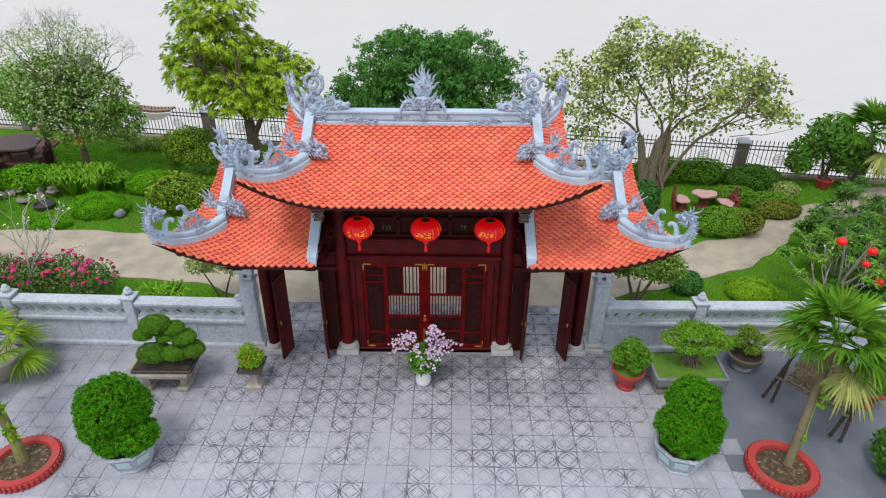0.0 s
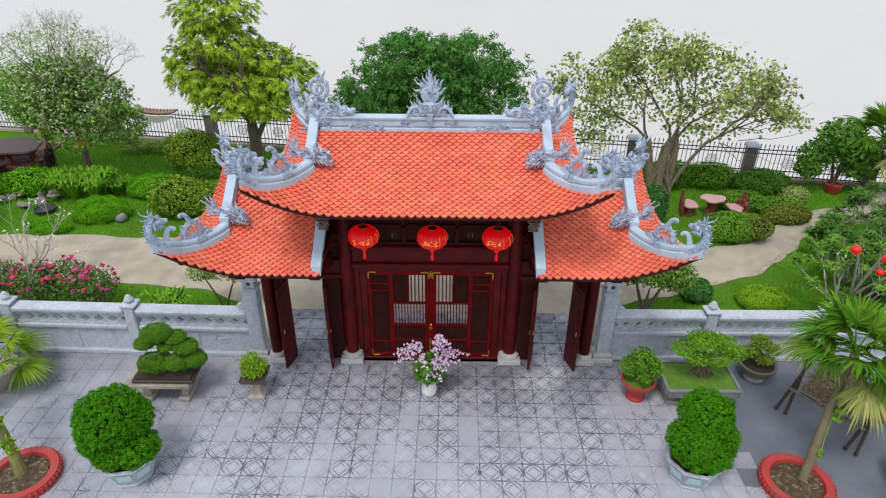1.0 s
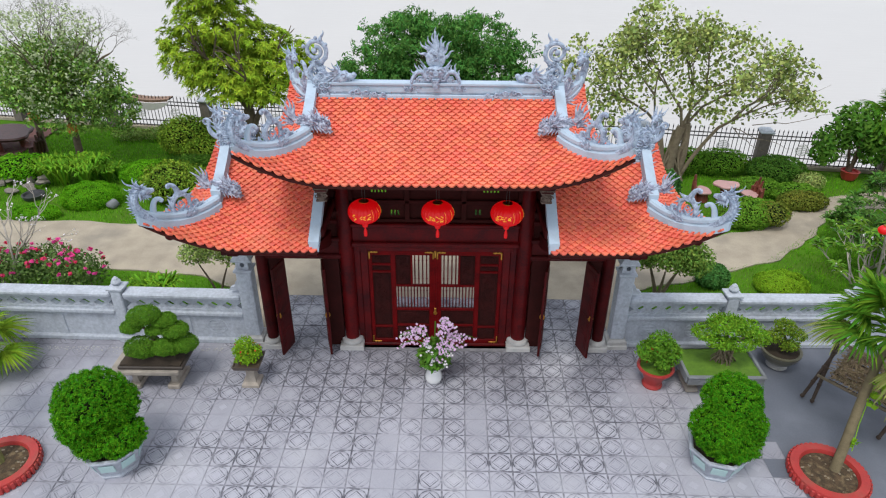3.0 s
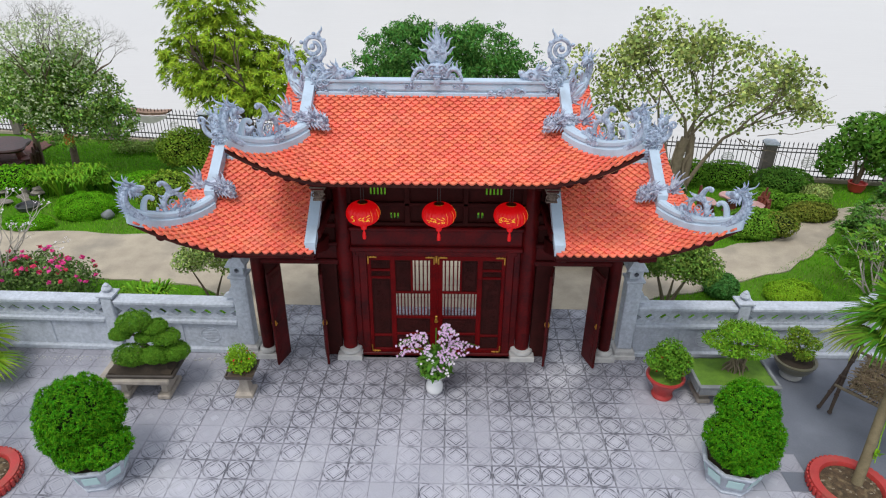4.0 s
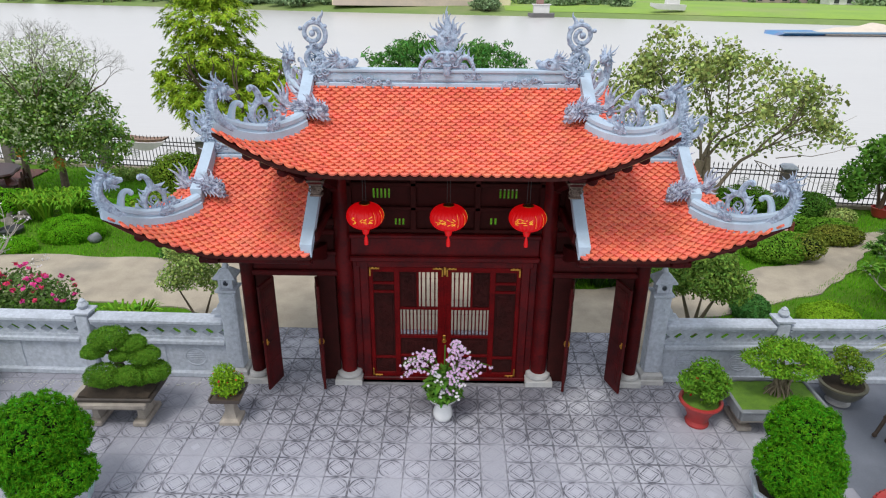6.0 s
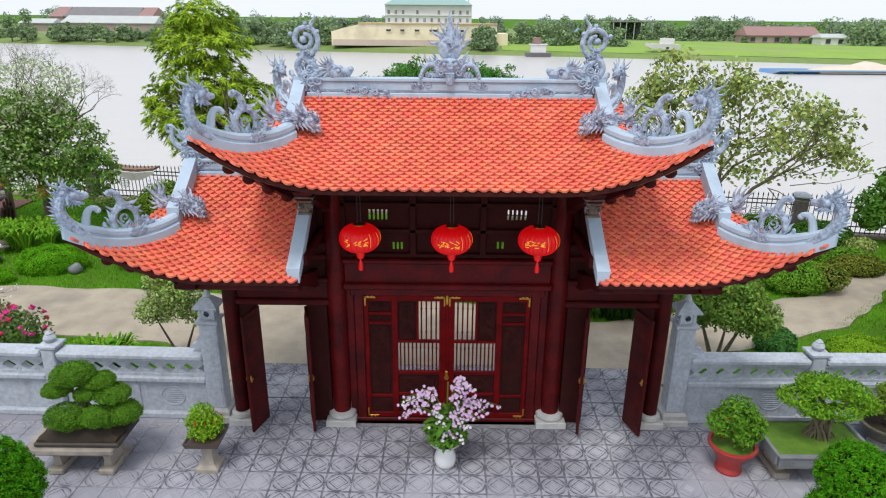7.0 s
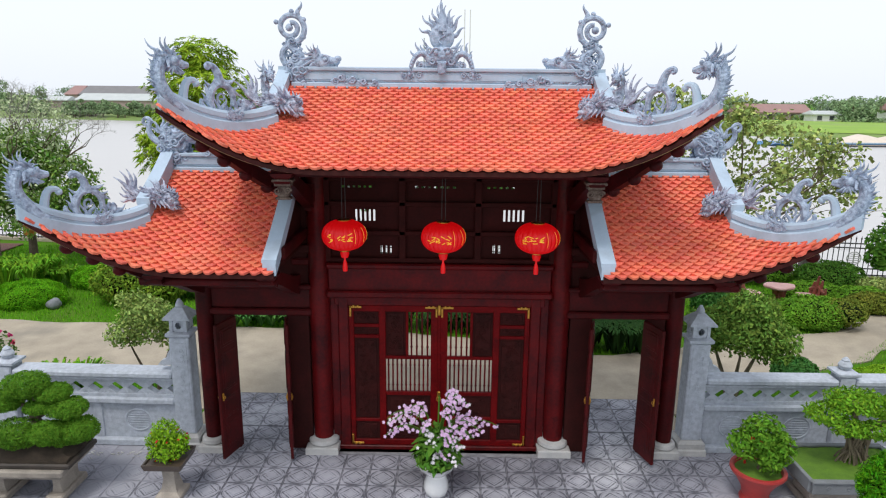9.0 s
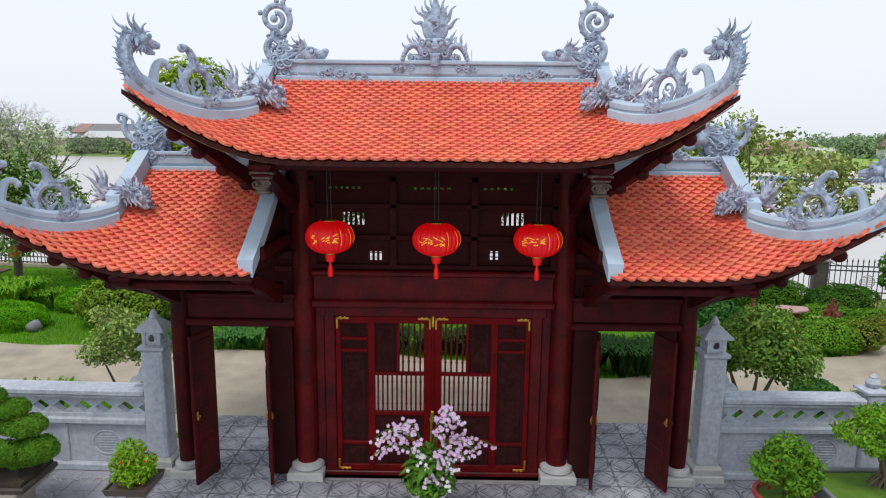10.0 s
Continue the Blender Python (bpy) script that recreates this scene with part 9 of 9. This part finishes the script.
solo("far_bank", Shape().grid(bank_rows), FAR_BANK, "yellow-green grass on the far river bank", "river bank", kind="structure")
meadow_rows = [[(x, y + far_shift(x), z + 0.14) for x in (14, 22, 30, 38, 46, 54, 62, 75, 90, 110, 150, 200)] for y, z in ((159, -1.15), (164, -0.4), (200, 0.1), (216, 0.12))]
solo("far_meadow", Shape().grid(meadow_rows), FAR_GREEN, "bright green meadow on the far bank", "meadow", kind="structure")
# yellow wall, green roof and red roof are paled: air haze put into their colours
YELLOW_WALL = mat("yellow_plaster", (0.84, 0.74, 0.53), (0.74, 0.65, 0.46), rough=0.85, scale=0.3, fine=2, bump=0.05, stain=(0.42, 0.36, 0.25), stain_amount=0.4, stain_scale=0.3)
WHITE_WALL = mat("white_plaster", (0.74, 0.73, 0.71), (0.62, 0.61, 0.59), rough=0.85, scale=0.3, fine=2, bump=0.05)
GREEN_ROOF = mat("green_sheet_roof", (0.27, 0.42, 0.39), (0.22, 0.35, 0.33), rough=0.5, scale=0.5, fine=4, bump=0.05)
RED_ROOF = mat("red_sheet_roof", (0.33, 0.185, 0.165), (0.27, 0.16, 0.145), rough=0.6, scale=0.4, fine=4, bump=0.05)
GREY_ROOF = mat("grey_sheet_roof", (0.20, 0.19, 0.19), (0.15, 0.145, 0.145), rough=0.6, scale=0.4, fine=4, bump=0.05)
PALE_ROOF = mat("pale_sheet_roof", (0.52, 0.54, 0.52), (0.42, 0.45, 0.44), rough=0.5, scale=0.4, fine=4, bump=0.05)
GLASS_DARK = mat("dark_window", (0.05, 0.055, 0.06), rough=0.15)


def gable_house(name, x, y, z, lx, ly, h, roof_h, wall_m, roof_m, label, windows=0, hip=0.0):
    root = thing(name, (x, y, z), label, "building")
    part("wall", Shape().box((0, 0, h / 2), (lx, ly, h), 0.05), wall_m, root)
    e = 0.5
    ridge = lx / 2 - hip
    vs = [(-lx / 2 - e, -ly / 2 - e, h), (lx / 2 + e, -ly / 2 - e, h), (lx / 2 + e, ly / 2 + e, h), (-lx / 2 - e, ly / 2 + e, h), (-ridge, 0, h + roof_h), (ridge, 0, h + roof_h)]
    vs += [(px, py, pz + 0.25) for px, py, pz in vs]
    part("roof", Shape().add(vs, [(6, 7, 11, 10), (8, 9, 10, 11), (7, 8, 11), (9, 6, 10), (3, 2, 1, 0), (0, 1, 7, 6), (1, 2, 8, 7), (2, 3, 9, 8), (3, 0, 6, 9)]), roof_m, root, "", None)
    for i in range(windows):
        px = -lx / 2 + lx * (i + 0.5) / windows
        w = part("window", Shape().box((px, -ly / 2 - 0.04, h * 0.55), (1.3, 0.12, 1.2), 0.02), GLASS_DARK, root)
        part("frame", Shape().box((px, -ly / 2 - 0.07, h * 0.55 - 0.65), (1.6, 0.2, 0.12)), wall_m, w)
    return root


def factory():
    root = thing("factory_hall", (-4.8, 170, -0.5), "long yellow plastered factory hall with small high windows", "building")
    part("wall", Shape().box((0, 0, 2.8), (35.6, 12, 5.6), 0.1), YELLOW_WALL, root)
    vs = [(x, y, z) for y in (-5.9, 5.9) for x, z in ((-25, 0), (-17.8, 0), (-17.8, 5.2), (-21.5, 4.4), (-25, 3.4))]
    part("wing", Shape().add(vs, [(0, 1, 2, 3, 4), (9, 8, 7, 6, 5)] + [(k, k + 5, (k + 1) % 5 + 5, (k + 1) % 5) for k in range(5)]), YELLOW_WALL, root, "sloping end wing", None)
    part("annex", Shape().box((19.3, 0, 1.6), (3.0, 10, 3.2), 0.1), YELLOW_WALL, root)
    part("cornice", Shape().box((0, -6.05, 5.5), (35.8, 0.5, 0.35), 0.05), mat("ochre_band", (0.62, 0.46, 0.25), rough=0.8), root, "ochre cornice band")
    for k, w in ((-10.2, 1.2), (-6.6, 1.0), (-2.8, 1.2), (1.6, 2.4), (4.9, 1.6), (9.0, 1.2), (13.0, 1.2)):
        p = part("window", Shape().box((k, -6.03, 3.8), (w, 0.14, 0.5), 0.02), GLASS_DARK, root)
        part("sill", Shape().box((k, -6.1, 3.45), (w + 0.3, 0.3, 0.14)), YELLOW_WALL, p)
    part("plinth", Shape().box((-3.4, -6.05, 0.75), (42.6, 0.3, 1.5)), mat("pink_grey_plinth", (0.62, 0.50, 0.42), (0.50, 0.42, 0.36), rough=0.9, scale=0.3, fine=2), root, "stained plinth")


factory()


def white_block():
    root = thing("white_building", (-5.6, 205, 0), "white four-storey building with a green hipped roof", "building")
    part("wall", Shape().box((0, 0, 5.05), (26.6, 12, 10.1), 0.1), WHITE_WALL, root)
    vs = [(-13.6, -7, 10.1), (13.6, -7, 10.1), (13.6, 7, 10.1), (-13.6, 7, 10.1), (-11, 0, 11.9), (11, 0, 11.9)]
    part("roof", Shape().add(vs, [(0, 1, 5, 4), (2, 3, 4, 5), (1, 2, 5), (3, 0, 4), (3, 2, 1, 0)]), GREEN_ROOF, root, "green hipped sheet roof", None)
    for z in (5.7, 8.0):
        part("ledge", Shape().box((0, -6.1, z - 0.9), (26.8, 0.5, 0.2)), WHITE_WALL, root)
        for k in range(12):
            if z > 6 and k in (3, 5, 6, 8):
                continue
            w = part("window", Shape().box((-12.2 + 2.2 * k, -6.02, z), (0.7, 0.14, 1.1), 0.02), GLASS_PALE, root)
            if k % 2:
                part("pane_bar", Shape().box((-12.2 + 2.2 * k, -6.12, z), (0.08, 0.08, 1.1)), WHITE_WALL, w)


GLASS_PALE = mat("hazy_window", (0.22, 0.22, 0.24), rough=0.3)
white_block()
BRICK_FAR = mat("far_pink_brick", (0.42, 0.32, 0.29), (0.33, 0.26, 0.24), rough=0.9, scale=0.5, fine=4, bump=0.05)
gable_house("long_shed", -154, 300, 0, 32, 18, 5.4, 4.1, BRICK_FAR, GREY_ROOF, "long far shed with a grey sheet roof")
gable_house("red_shed", -173.6, 300, 0, 6, 18, 5.4, 4.1, BRICK_FAR, RED_ROOF, "far shed with a red sheet roof")
gable_house("red_shed", -134.4, 300, 0, 6, 18, 5.4, 4.1, BRICK_FAR, RED_ROOF, "far shed with a red sheet roof")
gable_house("pale_shed", -135, 265, 0, 37, 12, 3.2, 2.7, BRICK_FAR, PALE_ROOF, "low far shed with a pale sheet roof")
gable_house("pale_shed", -163, 262, 0, 13, 9, 3.0, 1.6, BRICK_FAR, PALE_ROOF, "small far shed with a pale sheet roof")
gable_house("village_house", 98, 190, 0.1, 21, 8, 2.1, 2.4, BRICK_FAR, RED_ROOF, "long far house with a red tiled roof", 6)
gable_house("village_house", 107, 178, 0.1, 7, 5, 1.9, 0.9, WHITE_WALL, PALE_ROOF, "small far house with a pale roof", 2)
gable_house("village_house", 128, 176, 0.1, 9, 6, 3.4, 1.6, WHITE_WALL, RED_ROOF, "far house with a red tiled roof", 2)
gable_house("blue_hut", 45.5, 214, 0.1, 4.5, 4, 2.2, 1.0, WHITE_WALL, mat("blue_sheet", (0.16, 0.38, 0.60), rough=0.5), "small hut with a blue roof on the bank", 1)
shed = thing("open_shed", (60.5, 213, 0.1), "dark open-sided shed with a sheet roof", "building")
part("roof", Shape().box((0, 0, 5.6), (14, 8, 0.3), 0.05), GREY_ROOF, shed)
part("back_wall", Shape().box((0, 3.9, 2.8), (13.6, 0.2, 5.4)), GREY_ROOF, shed, "dark sheet back wall")
for dx in (-6.4, -4.2, -2.2, 0.4, 2.6, 4.6, 6.4):
    part("post", Shape().box((dx, -3.8, 2.7), (0.2, 0.2, 5.5)), PALE_ROOF, shed)


def lattice_mast(name, x, y, h, w, label):
    root = thing(name, (x, y, 0), label, "mast")
    for sx in (-1, 1):
        for sy in (-1, 1):
            part("leg", Shape().tube([(sx * w, sy * w, -1), (sx * w * 0.25, sy * w * 0.25, h)], 0.12, 5), PALE_ROOF, root)
    for k in range(int(h / 3)):
        z = 3 * k
        q = w * (1 - 0.75 * z / h)
        b = Shape()
        for sx in (-1, 1):
            b.tube([(sx * q, -q, z), (-sx * q, -q, z + 3)], 0.05, 4)
        part("brace", b, PALE_ROOF, root)


lattice_mast("radio_mast", -134, 330, 21, 0.8, "slender far lattice mast")
lattice_mast("radio_mast", -9.0, 236, 27, 0.4, "thin far antenna mast")
twin = thing("twin_chimney", (6.8, 236, 0), "pair of slender pale far chimneys", "chimney")
for dx in (-1.0, 1.0):
    part("stack", Shape().tube([(dx, 0, 0), (dx, 0, 37)], [0.24, 0.2], 10), WHITE_WALL, twin)


def barge():
    root = thing("sand_barge", (83, 106, -2.0), "long blue river barge loaded with pale sand", "barge", turn=2)
    hull = [(-28, -0.2), (-27, 0.5), (32, 0.5), (32, -0.2)]
    s = Shape()
    m = len(hull)
    vs = [(x, y * (0.5 if x < -27.5 else 1), z) for y in (-3.6, 3.6) for x, z in hull]
    s.add(vs, [tuple(range(m)), tuple(range(2 * m - 1, m - 1, -1))] + [(i, i + m, (i + 1) % m + m, (i + 1) % m) for i in range(m)])
    part("hull", s, mat("blue_hull_paint", (0.06, 0.24, 0.48), (0.05, 0.18, 0.38), rough=0.5, scale=0.5, fine=3, stain=(0.35, 0.12, 0.10), stain_amount=0.6, stain_scale=0.3), root)
    rows = [[(-20 + 46 * i / 24, -3.2 + 6.4 * j / 8, 0.45 + 1.6 * math.sin(math.pi * j / 8) * (0.55 + 0.45 * math.sin(i * 0.9) ** 2) * min(1, i / 4, (24 - i) / 4)) for i in range(25)] for j in range(9)]
    part("sand", Shape().grid(rows, 0.3), mat("pale_sand", (0.68, 0.60, 0.50), (0.58, 0.5, 0.42), rough=0.95, scale=1, fine=6), root, "heaped pale sand")
    part("rail", Shape().box((2, -3.6, 0.62), (59, 0.15, 0.2)), mat("pale_blue_rail", (0.35, 0.5, 0.62), rough=0.5), root)


barge()
bt = thing("moored_boat", (21.5, 147, -2.0), "small white cabin boat moored at the far bank", "boat")
part("hull", Shape().sweep([(-3, 0, 0), (-2.2, 0, 0), (2.4, 0, 0), (3, 0, 0)], [[(-0.5, 0.3), (0.5, 0.3), (0.6, 1.0), (-0.6, 1.0)], [(-1, -0.2), (1, -0.2), (1.3, 0.9), (-1.3, 0.9)], [(-1, -0.2), (1, -0.2), (1.3, 0.9), (-1.3, 0.9)], [(-0.8, 0), (0.8, 0), (1.1, 1.0), (-1.1, 1.0)]]), GREY_ROOF, bt)
part("cabin", Shape().box((0, 0, 1.8), (3.6, 2.0, 1.8), 0.1).box((0, 0, 2.8), (4.2, 2.4, 0.2)), WHITE_WALL, bt)
part("wheelhouse", Shape().box((-0.4, 0, 3.6), (1.6, 1.5, 1.4), 0.1), RED_ROOF, bt)
b2 = thing("white_launch", (50.5, 147, -0.2), "white launch drawn up on the far meadow", "boat")
part("hull", Shape().sweep([(-4, 0, 0), (-2.5, 0, 0), (3.6, 0, 0), (4, 0, 0)], [[(-0.2, 0.9), (0.2, 0.9), (0.3, 1.6), (-0.3, 1.6)], [(-0.9, 0.2), (0.9, 0.2), (1.2, 1.4), (-1.2, 1.4)], [(-1, 0), (1, 0), (1.3, 1.2), (-1.3, 1.2)], [(-0.9, 0.1), (0.9, 0.1), (1.2, 1.2), (-1.2, 1.2)]]), WHITE_WALL, b2)
part("cabin", Shape().box((1.0, 0, 1.9), (3.0, 1.8, 1.3), 0.1), WHITE_WALL, b2)


# ---- single clay tiles of the roofs ----
def lay_tiles(roof_ob, frames, side_frames, mirror, near):
    """The tiles nearest the front eave and middle as pieces, the rest joined."""
    shape = clay_tile()
    me = shape.mesh("tile", CLAY_PIECE, None)
    flip = Matrix.Diagonal((-1, 1, 1, 1))
    rest_v, rest_f, base = [], [], np.array(shape.v)
    picked = set(sorted(range(len(frames)), key=lambda i: near(frames[i]))[:300])
    # the same shape as an array, for the joined tiles
    def put_rest(m):
        a = np.array(m)
        o = sum(len(q) for q in rest_v)
        rest_v.append(base @ a[:3, :3].T + a[:3, 3])
        flipped = np.linalg.det(a[:3, :3]) < 0
        rest_f.extend([tuple(i + o for i in (f[::-1] if flipped else f)) for f in shape.f])
    back = Matrix.Diagonal((1, -1, 1, 1))
    for i, (j, x, m) in enumerate(frames):
        if mirror:
            m2 = flip @ m @ flip
        else:
            m2 = m
        if i in picked:
            ob = new("tile", me)
            ob.parent = roof_ob
            ob.matrix_basis = m2
        else:
            put_rest(m2)
        put_rest(back @ m2)
    for j, x, m in side_frames:
        for q in ((1, -1) if side_frames and not frames_single(mirror, roof_ob) else (1,)):
            m2 = m if (not mirror) else flip @ m
            put_rest(m2 if q > 0 else flip @ m2)
    s = Shape()
    s.v, s.f = [tuple(p) for q in rest_v for p in q], rest_f
    tagged(part("tile_field", s, CLAY, roof_ob, "orange scale tiles", None), kind="stuff")


def frames_single(mirror, roof_ob):
    return roof_ob is not main_roof


main_frames = tile_frames(MAIN, True)
low_frames = tile_frames(LOW, False)
lay_tiles(main_roof, main_frames, side_tile_frames(MAIN), False, lambda t: t[0] + abs(t[1]) * 0.01)
for mir, roof_ob in zip((True, False), low_roofs):
    lay_tiles(roof_ob, low_frames, side_tile_frames(LOW), mir, lambda t: t[0] + t[1] * 0.01)


# ---- courtyard tiles ----
def paver_shape():
    s = Shape()
    h, b = 0.1978, 0.004
    s.add([(-h, -h, -0.03), (h, -h, -0.03), (h, h, -0.03), (-h, h, -0.03), (-h, -h, -b), (h, -h, -b), (h, h, -b), (-h, h, -b),
           (-h + b, -h + b, 0), (h - b, -h + b, 0), (h - b, h - b, 0), (-h + b, h - b, 0)],
          [(0, 1, 5, 4), (1, 2, 6, 5), (2, 3, 7, 6), (3, 0, 4, 7), (4, 5, 9, 8), (5, 6, 10, 9), (6, 7, 11, 10), (7, 4, 8, 11), (8, 9, 10, 11)])
    d = 0.10    # raised lozenge
    s.add([(0, -d, 0.0), (d, 0, 0.0), (0, d, 0.0), (-d, 0, 0.0), (0, -d + 0.006, 0.002), (d - 0.006, 0, 0.002), (0, d - 0.006, 0.002), (-d + 0.006, 0, 0.002)],
          [(0, 1, 5, 4), (1, 2, 6, 5), (2, 3, 7, 6), (3, 0, 4, 7), (4, 5, 6, 7)])
    return s


def with_uv(me, centres=None):
    lay = me.uv_layers.new(name="UVMap")
    co = np.empty(len(me.vertices) * 3, np.float32)
    me.vertices.foreach_get("co", co)
    co = co.reshape(-1, 3)[:, :2]
    if centres is not None:
        co = co - centres
    idx = np.empty(len(me.loops), np.int32)
    me.loops.foreach_get("vertex_index", idx)
    lay.data.foreach_set("uv", (co[idx] / 0.4).astype(np.float32).ravel())
    return me


def lay_pavers():
    pave = bpy.data.objects["pavement"]
    shape = paver_shape()
    base = np.array(shape.v)
    me = with_uv(shape.mesh("paver", PAVER, None))
    rng = random.Random(11)
    spots = []
    for i in range(-37, 38):
        for j in range(-46, 6):
            u, v = 0.4 * i + 0.02, -0.30 + 0.4 * j
            x, y = u + 0.0122 * v, v - 0.0122 * u
            if y > 0.30 and (abs(x) > 3.8 or y > 2.05):
                continue
            if -0.15 < y < 0.2 and abs(x) < 1.75:
                continue
            spots.append((x, y))
    rest_v, rest_f, rest_c = [], [], []
    plain = Shape()
    for x, y in spots:
        near = -4.0 < y and abs(x) < 3.5
        dz = rng.uniform(-0.0025, 0.0) + (0.012 if y > 0.75 else 0.0)
        m = pose(x, y, dz, rng.uniform(-0.25, 0.25), rng.uniform(-0.25, 0.25), -0.7 + rng.uniform(-0.3, 0.3))
        if x > 5.75 + rng.choice((-0.4, 0, 0, 0.4)) - 0.15 * (y + 2.0):     # smooth cement slabs beside the moulded tiles
            q = pose(x, y, -0.002, 0, 0, -0.7)
            plain.add([tuple(q @ Vector(p)) for p in ((-0.2, -0.2, 0), (0.2, -0.2, 0), (0.2, 0.2, 0), (-0.2, 0.2, 0))], [(0, 1, 2, 3)])
            continue
        if near and y < 0.1:
            ob = new("paver", me)
            ob.parent = pave
            ob.matrix_basis = m
        else:
            a = np.array(m)
            o = len(rest_v) * len(base)
            rest_v.append(base @ a[:3, :3].T + a[:3, 3])
            rest_c.append(np.tile((x, y), (len(base), 1)))
            rest_f.extend([tuple(i2 + o for i2 in f) for f in shape.f])
    s = Shape()
    s.v, s.f = [tuple(p) for q in rest_v for p in q], rest_f
    ob = part("paver_field", s, PAVER_FAR, pave, "grey moulded cement tiles", None)
    with_uv(ob.data, np.concatenate(rest_c))
    tagged(ob, kind="stuff")
    tagged(part("slab_field", plain, PLAIN_SLAB, pave, "smooth blue-grey cement slabs", None), kind="stuff")


lay_pavers()
